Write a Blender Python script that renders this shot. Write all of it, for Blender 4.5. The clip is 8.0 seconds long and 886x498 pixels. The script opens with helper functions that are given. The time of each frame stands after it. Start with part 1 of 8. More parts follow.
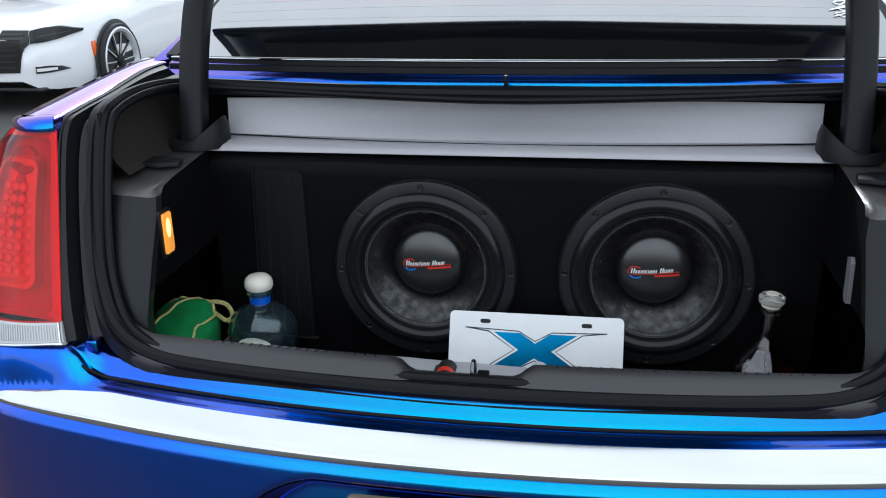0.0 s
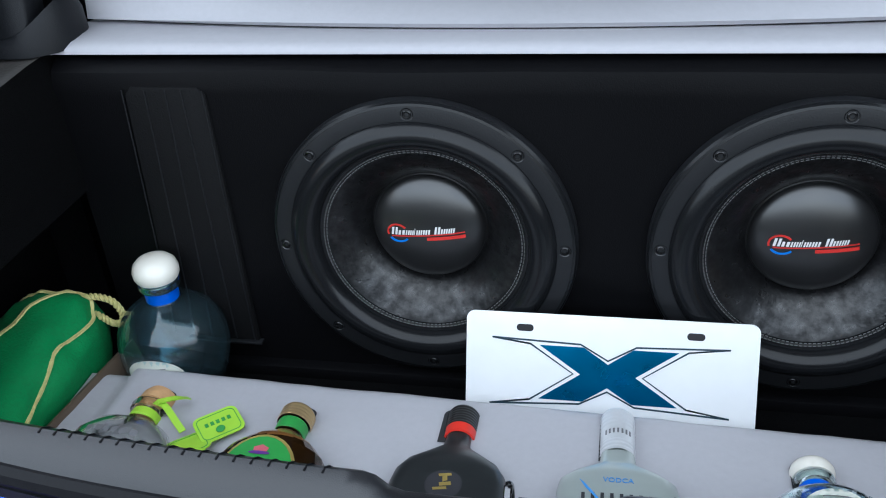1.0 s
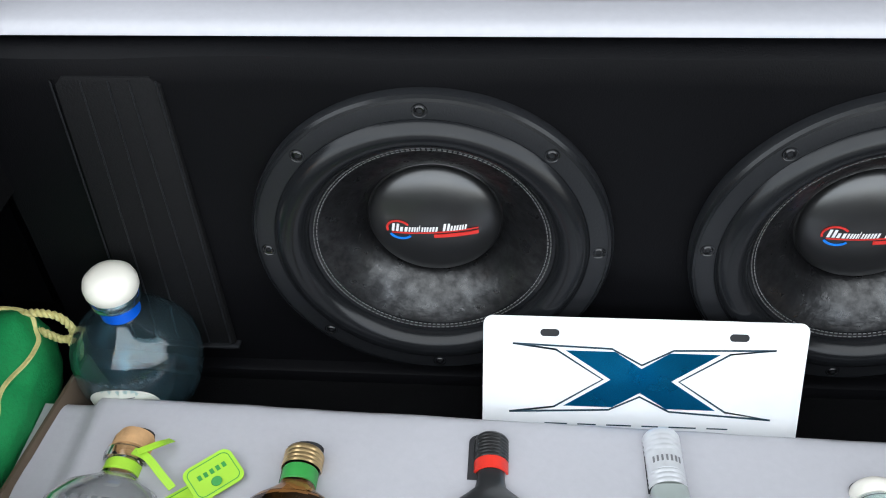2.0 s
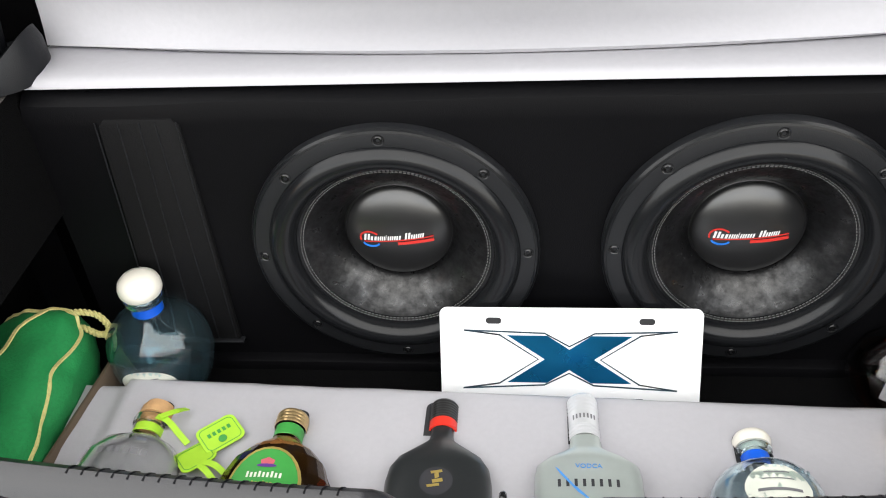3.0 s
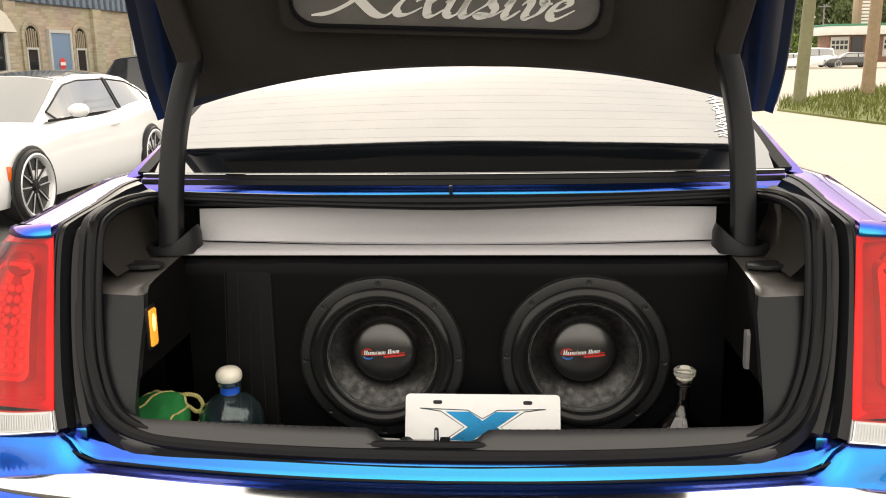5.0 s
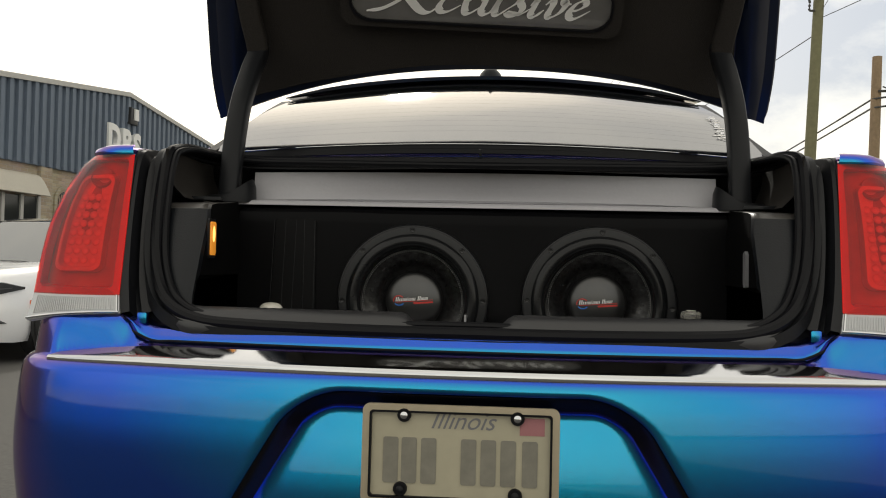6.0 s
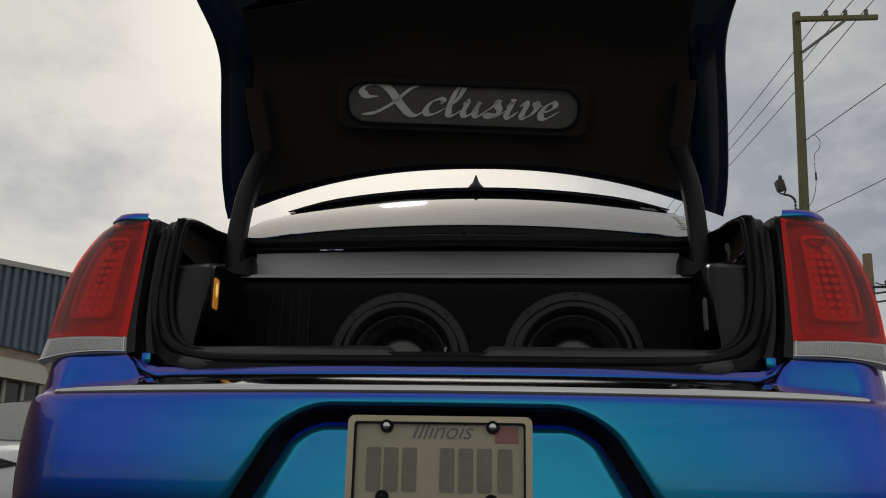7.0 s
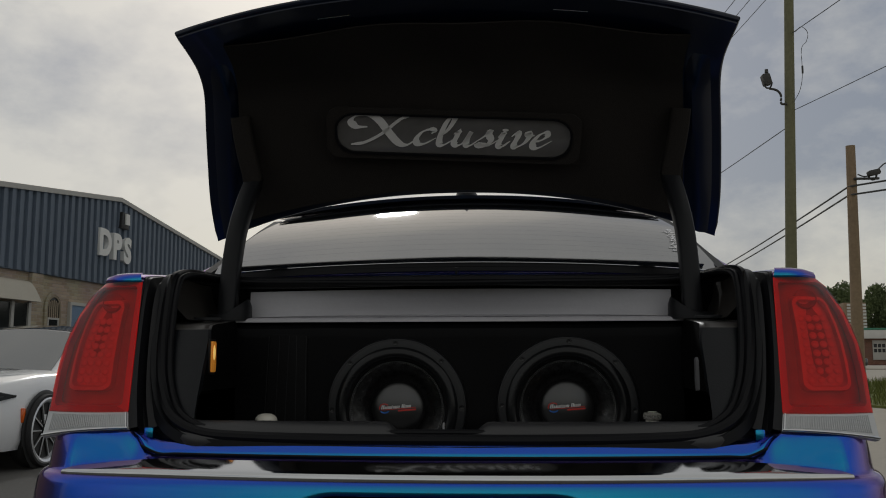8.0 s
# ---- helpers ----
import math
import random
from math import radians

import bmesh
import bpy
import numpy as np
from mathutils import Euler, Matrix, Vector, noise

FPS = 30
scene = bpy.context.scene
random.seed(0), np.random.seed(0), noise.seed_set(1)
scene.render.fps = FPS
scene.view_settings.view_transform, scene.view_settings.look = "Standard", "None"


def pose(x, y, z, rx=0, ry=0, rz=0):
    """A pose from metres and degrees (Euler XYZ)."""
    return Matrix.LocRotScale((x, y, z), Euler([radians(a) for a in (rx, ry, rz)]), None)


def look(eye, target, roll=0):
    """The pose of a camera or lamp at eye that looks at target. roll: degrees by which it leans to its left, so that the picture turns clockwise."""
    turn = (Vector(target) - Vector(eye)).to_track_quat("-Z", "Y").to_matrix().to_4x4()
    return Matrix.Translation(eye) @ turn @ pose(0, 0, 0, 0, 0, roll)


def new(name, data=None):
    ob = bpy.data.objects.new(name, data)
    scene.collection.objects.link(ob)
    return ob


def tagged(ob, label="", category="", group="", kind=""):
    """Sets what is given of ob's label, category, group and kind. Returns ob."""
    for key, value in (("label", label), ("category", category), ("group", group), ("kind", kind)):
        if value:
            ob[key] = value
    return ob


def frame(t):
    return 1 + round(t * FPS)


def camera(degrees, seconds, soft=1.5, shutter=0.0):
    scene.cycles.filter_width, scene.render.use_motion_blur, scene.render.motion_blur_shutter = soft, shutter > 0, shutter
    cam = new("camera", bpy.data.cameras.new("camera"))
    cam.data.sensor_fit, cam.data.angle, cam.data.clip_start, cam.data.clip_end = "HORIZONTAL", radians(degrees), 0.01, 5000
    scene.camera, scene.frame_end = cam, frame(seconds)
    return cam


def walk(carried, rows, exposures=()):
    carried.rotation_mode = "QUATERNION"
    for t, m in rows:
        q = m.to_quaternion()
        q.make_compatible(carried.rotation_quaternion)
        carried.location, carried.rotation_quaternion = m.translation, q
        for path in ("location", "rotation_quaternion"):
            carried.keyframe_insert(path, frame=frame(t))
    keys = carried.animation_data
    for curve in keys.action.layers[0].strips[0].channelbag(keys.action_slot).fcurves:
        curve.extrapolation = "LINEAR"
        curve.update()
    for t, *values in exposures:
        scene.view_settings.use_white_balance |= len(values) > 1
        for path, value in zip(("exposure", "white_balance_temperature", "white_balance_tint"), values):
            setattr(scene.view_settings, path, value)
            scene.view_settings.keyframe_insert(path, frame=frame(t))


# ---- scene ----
cam = camera(53.0, 8.0, soft=1.05)
PATH = [
    (0, (0.157, -0.986, 1.515), (-0.179, 0.865, 0.837), -1.3),
    (0.5, (0.141, -0.623, 1.454), (-0.256, 1.158, 0.636), -3.7),
    (1, (0.066, -0.334, 1.428), (-0.319, 1.338, 0.401), -4.4),
    (1.2, (0.015, -0.251, 1.439), (-0.3, 1.367, 0.306), -4.1),
    (2.3, (-0.066, -0.146, 1.511), (-0.218, 1.327, 0.166), -2.7),
    (2.5, (-0.038, -0.186, 1.529), (-0.224, 1.304, 0.207), -3.6),
    (3, (0.021, -0.329, 1.574), (-0.185, 1.229, 0.337), -4.6),
    (3.5, (0.058, -0.502, 1.603), (-0.128, 1.137, 0.473), -4.6),
    (4, (0.077, -0.713, 1.59), (-0.077, 1.092, 0.744), -3.0),
    (4.2, (0.071, -0.805, 1.588), (-0.056, 1.065, 0.89), -1.9),
    (5.3, (0.113, -1.316, 1.419), (-0.037, 0.654, 1.11), -0.3),
    (5.5, (0.096, -1.362, 1.299), (-0.056, 0.622, 1.101), 0.4),
    (6, (0.075, -1.453, 1.024), (-0.081, 0.541, 1.061), 1.3),
    (6.5, (0.108, -1.517, 0.811), (-0.065, 0.457, 1.085), 1.1),
    (7, (0.132, -1.57, 0.699), (-0.035, 0.362, 1.191), 1.1),
    (7.5, (0.14, -1.584, 0.741), (-0.02, 0.322, 1.326), 1.2),
    (8, (0.112, -1.642, 1.06), (-0.021, 0.338, 1.307), -0.1),
]
EXPOSURES = [(0.0, 1.18, 5250, 8), (1.0, 1.86, 5050, 8), (2.5, 2.34, 5750, 10), (3.5, 2.5, 6150, 12), (4.2, 2.25, 6550, 12), (5.5, 1.12, 6800, 10), (6.5, -0.10, 6050, 7), (7.2, -0.74, 6050, 9), (8.0, -0.8, 5950, 9)]
walk(cam, [(t, look(eye, target, roll)) for t, eye, target, roll in PATH], EXPOSURES)

# ---- world and sun: bright broken overcast, sun behind thin cloud ahead of the camera ----
SUN_EL, SUN_AZ = 33.0, -10.0
world = bpy.data.worlds.new("sky")
scene.world = world
world.use_nodes = True
wn, wl = world.node_tree.nodes, world.node_tree.links
wn.clear()
w_out = wn.new("ShaderNodeOutputWorld")
w_bg = wn.new("ShaderNodeBackground")
w_sky = wn.new("ShaderNodeTexSky")
w_sky.sky_type, w_sky.sun_disc = "NISHITA", False
w_sky.sun_elevation, w_sky.sun_rotation = radians(SUN_EL), radians(SUN_AZ)
w_sky.air_density, w_sky.dust_density = 1.0, 3.0
w_tc = wn.new("ShaderNodeTexCoord")
w_map = wn.new("ShaderNodeMapping")
w_map.inputs["Scale"].default_value = (1.0, 1.0, 1.7)
w_noise = wn.new("ShaderNodeTexNoise")
w_noise.inputs["Scale"].default_value, w_noise.inputs["Detail"].default_value = 3.3, 7.0
w_noise.inputs["Roughness"].default_value = 0.60
w_ramp = wn.new("ShaderNodeValToRGB")
w_ramp.color_ramp.elements[0].position, w_ramp.color_ramp.elements[0].color = 0.43, (3.7, 3.9, 4.25, 1)
w_ramp.color_ramp.elements[1].position, w_ramp.color_ramp.elements[1].color = 0.68, (10.6, 9.7, 8.0, 1)
w_mix = wn.new("ShaderNodeMix")
w_mix.data_type = "RGBA"
w_mix.inputs["Factor"].default_value = 0.76
wl.new(w_tc.outputs["Generated"], w_map.inputs["Vector"])
wl.new(w_map.outputs["Vector"], w_noise.inputs["Vector"])
# the cloud is thinnest and warmest low in the sky beside the sun
w_dir, w_fall, w_sum = wn.new("ShaderNodeVectorMath"), wn.new("ShaderNodeMapRange"), wn.new("ShaderNodeMath")
w_dir.operation, w_dir.inputs[1].default_value = "DOT_PRODUCT", (-0.44, 0.88, 0.18)
w_fall.interpolation_type = "SMOOTHSTEP"
w_fall.inputs["From Min"].default_value, w_fall.inputs["From Max"].default_value = 0.80, 1.0
w_fall.inputs["To Min"].default_value, w_fall.inputs["To Max"].default_value = 0.0, 0.16
w_sum.operation = "ADD"
# and brightens round the veiled sun itself
w_dir2, w_fall2, w_sum3 = wn.new("ShaderNodeVectorMath"), wn.new("ShaderNodeMapRange"), wn.new("ShaderNodeMath")
w_dir2.operation = "DOT_PRODUCT"
w_dir2.inputs[1].default_value = (math.sin(radians(SUN_AZ)) * math.cos(radians(SUN_EL)), math.cos(radians(SUN_AZ)) * math.cos(radians(SUN_EL)), math.sin(radians(SUN_EL)))
w_fall2.interpolation_type = "SMOOTHSTEP"
w_fall2.inputs["From Min"].default_value, w_fall2.inputs["From Max"].default_value = 0.955, 1.0
w_fall2.inputs["To Min"].default_value, w_fall2.inputs["To Max"].default_value = 0.0, 0.28
w_sum3.operation = "ADD"
wl.new(w_tc.outputs["Generated"], w_dir2.inputs[0]), wl.new(w_dir2.outputs["Value"], w_fall2.inputs["Value"])
wl.new(w_fall2.outputs["Result"], w_sum3.inputs[1])
wl.new(w_tc.outputs["Generated"], w_dir.inputs[0]), wl.new(w_dir.outputs["Value"], w_fall.inputs["Value"])
wl.new(w_noise.outputs["Fac"], w_sum.inputs[0]), wl.new(w_fall.outputs["Result"], w_sum.inputs[1])
# a greyer bank of cloud lies ahead, a lighter one behind
w_sep, w_back, w_sum2 = wn.new("ShaderNodeSeparateXYZ"), wn.new("ShaderNodeMapRange"), wn.new("ShaderNodeMath")
w_back.interpolation_type = "SMOOTHSTEP"
w_back.inputs["From Min"].default_value, w_back.inputs["From Max"].default_value = -0.5, 0.9
w_back.inputs["To Min"].default_value, w_back.inputs["To Max"].default_value = 0.16, -0.005
w_sum2.operation = "ADD"
wl.new(w_tc.outputs["Generated"], w_sep.inputs[0]), wl.new(w_sep.outputs["Y"], w_back.inputs["Value"])
wl.new(w_sum.outputs[0], w_sum2.inputs[0]), wl.new(w_back.outputs["Result"], w_sum2.inputs[1])
# overhead the cover is thin, even and bright
w_high, w_even = wn.new("ShaderNodeMapRange"), wn.new("ShaderNodeMix")
w_high.interpolation_type = "SMOOTHSTEP"
w_high.inputs["From Min"].default_value, w_high.inputs["From Max"].default_value = 0.32, 0.64
w_high.inputs["To Min"].default_value, w_high.inputs["To Max"].default_value = 0.0, 0.85
w_even.data_type = "FLOAT"
w_even.inputs["B"].default_value = 0.63
wl.new(w_sep.outputs["Z"], w_high.inputs["Value"]), wl.new(w_high.outputs["Result"], w_even.inputs["Factor"])
wl.new(w_sum2.outputs[0], w_even.inputs["A"]), wl.new(w_even.outputs["Result"], w_sum3.inputs[0]), wl.new(w_sum3.outputs[0], w_ramp.inputs["Fac"])
wl.new(w_sky.outputs["Color"], w_mix.inputs["A"])
wl.new(w_ramp.outputs["Color"], w_mix.inputs["B"])
wl.new(w_mix.outputs["Result"], w_bg.inputs["Color"])
w_bg.inputs["Strength"].default_value = 0.10
wl.new(w_bg.outputs["Background"], w_out.inputs["Surface"])
sun = new("sun", bpy.data.lights.new("sun", "SUN"))
sun.data.energy, sun.data.angle, sun.data.color = 0.8, radians(3.5), (1.0, 0.95, 0.86)
sun_dir = Vector((math.sin(radians(SUN_AZ)) * math.cos(radians(SUN_EL)), math.cos(radians(SUN_AZ)) * math.cos(radians(SUN_EL)), math.sin(radians(SUN_EL))))
sun.matrix_basis = look(sun_dir * 60, (0, 0, 0))


# ---- materials ----
def material(name, color, rough=0.5, metal=0.0, scale=40.0, vary=0.15, bump=0.0, bump_scale=None, coat=0.0, ior=1.5, spec=0.5, per_piece=0.0, stain=0.0, stain_scale=1.2):
    """A surface with fine grain, broad stains, relief and, if wanted, a tone of its own for each piece."""
    m = bpy.data.materials.new(name)
    m.use_nodes = True
    n, k = m.node_tree.nodes, m.node_tree.links
    b = n["Principled BSDF"]
    b.inputs["Roughness"].default_value, b.inputs["Metallic"].default_value = rough, metal
    b.inputs["IOR"].default_value, b.inputs["Specular IOR Level"].default_value = ior, spec
    b.inputs["Coat Weight"].default_value, b.inputs["Coat Roughness"].default_value = coat, 0.04
    tc = n.new("ShaderNodeTexCoord")
    fine = n.new("ShaderNodeTexNoise")
    fine.inputs["Scale"].default_value, fine.inputs["Detail"].default_value = scale, 5.0
    k.new(tc.outputs["Object"], fine.inputs["Vector"])
    broad = n.new("ShaderNodeTexNoise")
    broad.inputs["Scale"].default_value, broad.inputs["Detail"].default_value = stain_scale, 4.0
    k.new(tc.outputs["Object"], broad.inputs["Vector"])
    add = n.new("ShaderNodeMath")
    add.operation = "MULTIPLY_ADD"
    k.new(fine.outputs["Fac"], add.inputs[0])
    add.inputs[1].default_value, add.inputs[2].default_value = 2 * vary, 1 - vary
    last = add.outputs[0]
    if stain:
        st = n.new("ShaderNodeMath")
        st.operation = "MULTIPLY_ADD"
        k.new(broad.outputs["Fac"], st.inputs[0])
        st.inputs[1].default_value, st.inputs[2].default_value = 2 * stain, 1 - stain
        mul = n.new("ShaderNodeMath")
        mul.operation = "MULTIPLY"
        k.new(last, mul.inputs[0]), k.new(st.outputs[0], mul.inputs[1])
        last = mul.outputs[0]
    if per_piece:
        info = n.new("ShaderNodeObjectInfo")
        pp = n.new("ShaderNodeMath")
        pp.operation = "MULTIPLY_ADD"
        k.new(info.outputs["Random"], pp.inputs[0])
        pp.inputs[1].default_value, pp.inputs[2].default_value = 2 * per_piece, 1 - per_piece
        mul = n.new("ShaderNodeMath")
        mul.operation = "MULTIPLY"
        k.new(last, mul.inputs[0]), k.new(pp.outputs[0], mul.inputs[1])
        last = mul.outputs[0]
    tint = n.new("ShaderNodeVectorMath")
    tint.operation = "SCALE"
    tint.inputs[0].default_value = color
    k.new(last, tint.inputs["Scale"])
    k.new(tint.outputs["Vector"], b.inputs["Base Color"])
    rr = n.new("ShaderNodeMath")
    rr.operation = "MULTIPLY_ADD"
    k.new(broad.outputs["Fac"], rr.inputs[0])
    rr.inputs[1].default_value, rr.inputs[2].default_value = 0.25 * rough, 0.875 * rough
    k.new(rr.outputs[0], b.inputs["Roughness"])
    if bump:
        bp = n.new("ShaderNodeBump")
        bp.inputs["Strength"].default_value, bp.inputs["Distance"].default_value = 1.0, bump
        bn = n.new("ShaderNodeTexNoise")
        bn.inputs["Scale"].default_value, bn.inputs["Detail"].default_value = bump_scale or scale, 4.0
        k.new(tc.outputs["Object"], bn.inputs["Vector"])
        k.new(bn.outputs["Fac"], bp.inputs["Height"])
        k.new(bp.outputs["Normal"], b.inputs["Normal"])
    return m


def flip_paint(name):
    """Colour-shift car paint: three flake lobes, teal to blue to violet, under clear lacquer."""
    m = bpy.data.materials.new(name)
    m.use_nodes = True
    n, k = m.node_tree.nodes, m.node_tree.links
    n.clear()
    out = n.new("ShaderNodeOutputMaterial")
    lw = n.new("ShaderNodeLayerWeight")
    lw.inputs["Blend"].default_value = 0.5
    lobes = []
    for col, rough in (((0.005, 0.34, 0.58), 0.12), ((0.005, 0.090, 0.64), 0.12), ((0.19, 0.085, 0.36), 0.16)):
        g = n.new("ShaderNodeBsdfAnisotropic")
        g.inputs["Color"].default_value, g.inputs["Roughness"].default_value = (*col, 1), rough
        lobes.append(g)
    tc = n.new("ShaderNodeTexCoord")
    fl = n.new("ShaderNodeTexVoronoi")
    fl.inputs["Scale"].default_value = 900
    k.new(tc.outputs["Object"], fl.inputs["Vector"])
    bp = n.new("ShaderNodeBump")
    bp.inputs["Strength"].default_value, bp.inputs["Distance"].default_value = 0.25, 0.0004
    k.new(fl.outputs["Distance"], bp.inputs["Height"])
    for g in lobes:
        k.new(bp.outputs["Normal"], g.inputs["Normal"])
    r1 = n.new("ShaderNodeMapRange")
    r1.inputs["From Min"].default_value, r1.inputs["From Max"].default_value = 0.02, 0.19
    r2 = n.new("ShaderNodeMapRange")
    r2.inputs["From Min"].default_value, r2.inputs["From Max"].default_value = 0.28, 0.62
    k.new(lw.outputs["Facing"], r1.inputs["Value"]), k.new(lw.outputs["Facing"], r2.inputs["Value"])
    m1, m2, m3, m4 = (n.new("ShaderNodeMixShader") for _ in range(4))
    k.new(r1.outputs["Result"], m1.inputs[0]), k.new(lobes[0].outputs[0], m1.inputs[1]), k.new(lobes[1].outputs[0], m1.inputs[2])
    k.new(r2.outputs["Result"], m2.inputs[0]), k.new(m1.outputs[0], m2.inputs[1]), k.new(lobes[2].outputs[0], m2.inputs[2])
    df = n.new("ShaderNodeBsdfDiffuse")
    df.inputs["Color"].default_value = (0.004, 0.022, 0.09, 1)
    m3.inputs[0].default_value = 0.86
    k.new(df.outputs[0], m3.inputs[1]), k.new(m2.outputs[0], m3.inputs[2])
    fr = n.new("ShaderNodeFresnel")
    fr.inputs["IOR"].default_value = 1.44
    cl = n.new("ShaderNodeBsdfAnisotropic")
    cl.inputs["Color"].default_value, cl.inputs["Roughness"].default_value = (1, 1, 1, 1), 0.04
    k.new(fr.outputs[0], m4.inputs[0]), k.new(m3.outputs[0], m4.inputs[1]), k.new(cl.outputs[0], m4.inputs[2])
    k.new(m4.outputs[0], out.inputs["Surface"])
    return m


def glass(name, color, rough=0.0, ior=1.45, clear=1.0):
    m = bpy.data.materials.new(name)
    m.use_nodes = True
    b = m.node_tree.nodes["Principled BSDF"]
    b.inputs["Base Color"].default_value, b.inputs["Roughness"].default_value = (*color, 1), rough
    b.inputs["Transmission Weight"].default_value, b.inputs["IOR"].default_value = clear, ior
    return m


def glow(name, color, strength):
    m = bpy.data.materials.new(name)
    m.use_nodes = True
    b = m.node_tree.nodes["Principled BSDF"]
    b.inputs["Base Color"].default_value = (*color, 1)
    b.inputs["Emission Color"].default_value, b.inputs["Emission Strength"].default_value = (*color, 1), strength
    b.inputs["Roughness"].default_value = 0.25
    return m


PAINT = flip_paint("colour_shift_paint")
NAVY_INNER = material("dark_navy_inner_paint", (0.003, 0.007, 0.022), 0.30, vary=0.1, coat=0.12, stain=0.15, stain_scale=4, spec=0.3)
CHROME = material("chrome", (0.62, 0.63, 0.645), 0.075, 1.0, vary=0.02)
STEEL = material("bright_steel", (0.65, 0.66, 0.68), 0.22, 1.0, vary=0.08)
BLACK_PLASTIC = material("grained_black_plastic", (0.0085, 0.0092, 0.011), 0.42, scale=700, vary=0.25, bump=0.0003, bump_scale=900, stain=0.25, spec=0.20)
RUBBER = material("black_rubber", (0.0045, 0.0047, 0.0062), 0.42, scale=90, vary=0.2, bump=0.0004, bump_scale=160, stain=0.25, stain_scale=6, spec=0.16)
LINER = material("trunk_carpet_and_shade_black", (0.003, 0.003, 0.0033), 0.95, scale=500, vary=0.4, bump=0.0015, bump_scale=700, spec=0.05)
LID_LINER = material("charcoal_moulded_felt", (0.021, 0.0185, 0.0165), 0.9, scale=300, vary=0.35, bump=0.001, bump_scale=500, spec=0.2, stain=0.25, stain_scale=3)
VINYL = material("black_vinyl", (0.0034, 0.0034, 0.0040), 0.40, scale=300, vary=0.2, bump=0.0003, bump_scale=700, stain=0.2, stain_scale=5, spec=0.075)
GREY_VINYL = material("light_grey_vinyl", (0.39, 0.385, 0.41), 0.50, scale=150, vary=0.05, bump=0.0005, bump_scale=60, stain=0.07, stain_scale=5)
RED_BRIGHT = material("red_lens_rim", (0.80, 0.010, 0.008), 0.08, coat=0.10, vary=0.05, spec=0.2)
LAMP_BACK = material("lamp_housing_plastic", (0.50, 0.465, 0.46), 0.35, scale=30, vary=0.2, stain=0.3, stain_scale=9)
LAMP_SILVER = material("lamp_reflector_silver", (0.85, 0.85, 0.85), 0.30, 0.35, vary=0.1)
RED_LENS = bpy.data.materials.new("red_lens")
RED_LENS.use_nodes = True
rn, rl = RED_LENS.node_tree.nodes, RED_LENS.node_tree.links
rn.clear()
r_out, r_mix, r_clear, r_gloss, r_fr = rn.new("ShaderNodeOutputMaterial"), rn.new("ShaderNodeMixShader"), rn.new("ShaderNodeBsdfTransparent"), rn.new("ShaderNodeBsdfAnisotropic"), rn.new("ShaderNodeFresnel")
r_clear.inputs["Color"].default_value = (1.0, 0.10, 0.065, 1)
r_gloss.inputs["Roughness"].default_value = 0.05
r_fr.inputs["IOR"].default_value = 1.46
rl.new(r_fr.outputs[0], r_mix.inputs[0]), rl.new(r_clear.outputs[0], r_mix.inputs[1]), rl.new(r_gloss.outputs[0], r_mix.inputs[2])
rl.new(r_mix.outputs[0], r_out.inputs["Surface"])
WHITE_LENS = material("ribbed_clear_lens", (0.52, 0.53, 0.54), 0.18, coat=0.8, vary=0.06)
WINDOW = material("dark_tinted_glass", (0.006, 0.007, 0.008), 0.05, ior=2.5, spec=1.0, vary=0.02)


# ---- mesh helpers ----
def thing(name, label, category, at=(0, 0, 0), group="", kind="", m=None):
    ob = new(name)
    ob.empty_display_size = 0.05
    ob.matrix_basis = m if m else Matrix.Translation(at)
    return tagged(ob, label, category, group, kind)


def part(name, bm, mat, parent, label="", local=False, sharp=35):
    """Links a bmesh as one mesh under a thing or a part. Its points are in the world, or, if local, in the thing's own frame."""
    bmesh.ops.recalc_face_normals(bm, faces=bm.faces)
    me = bpy.data.meshes.new(name)
    bm.to_mesh(me)
    bm.free()
    me.materials.append(mat)
    me.shade_smooth()
    me.set_sharp_from_angle(angle=radians(sharp))
    ob = new(name, me)
    ob.parent = parent
    if parent is not None and parent.parent is None and not local:
        ob.matrix_parent_inverse = parent.matrix_basis.inverted()
    return tagged(ob, label)


def share(name, ob, m, parent=None):
    """Another object on the mesh of ob, at the pose m within the same parent."""
    c = new(name, ob.data)
    c.parent = parent or ob.parent
    c.matrix_parent_inverse = ob.matrix_parent_inverse if (parent is None or parent == ob.parent) else Matrix()
    c.matrix_basis = m
    return c


def add_faces(bm, verts, faces):
    vs = [bm.verts.new(v) for v in verts]
    for f in faces:
        try:
            bm.faces.new([vs[i] for i in f])
        except ValueError:
            pass
    return vs


def add_grid(bm, rows, close_u=False, close_v=False):
    """Faces over rows of points."""
    nu, nv = len(rows[0]), len(rows)
    vs = [[bm.verts.new(p) for p in r] for r in rows]
    for j in range(nv if close_v else nv - 1):
        for i in range(nu if close_u else nu - 1):
            a, b, c, d = vs[j][i], vs[j][(i + 1) % nu], vs[(j + 1) % nv][(i + 1) % nu], vs[(j + 1) % nv][i]
            try:
                bm.faces.new((a, b, c, d))
            except ValueError:
                pass
    return vs


def grid_bm(rows, thick=0.0, close_u=False):
    """A sheet over rows of points, with thickness to its back if wanted."""
    bm = bmesh.new()
    add_grid(bm, rows, close_u)
    if thick:
        bmesh.ops.recalc_face_normals(bm, faces=bm.faces)
        bmesh.ops.solidify(bm, geom=bm.faces[:], thickness=thick)
    return bm


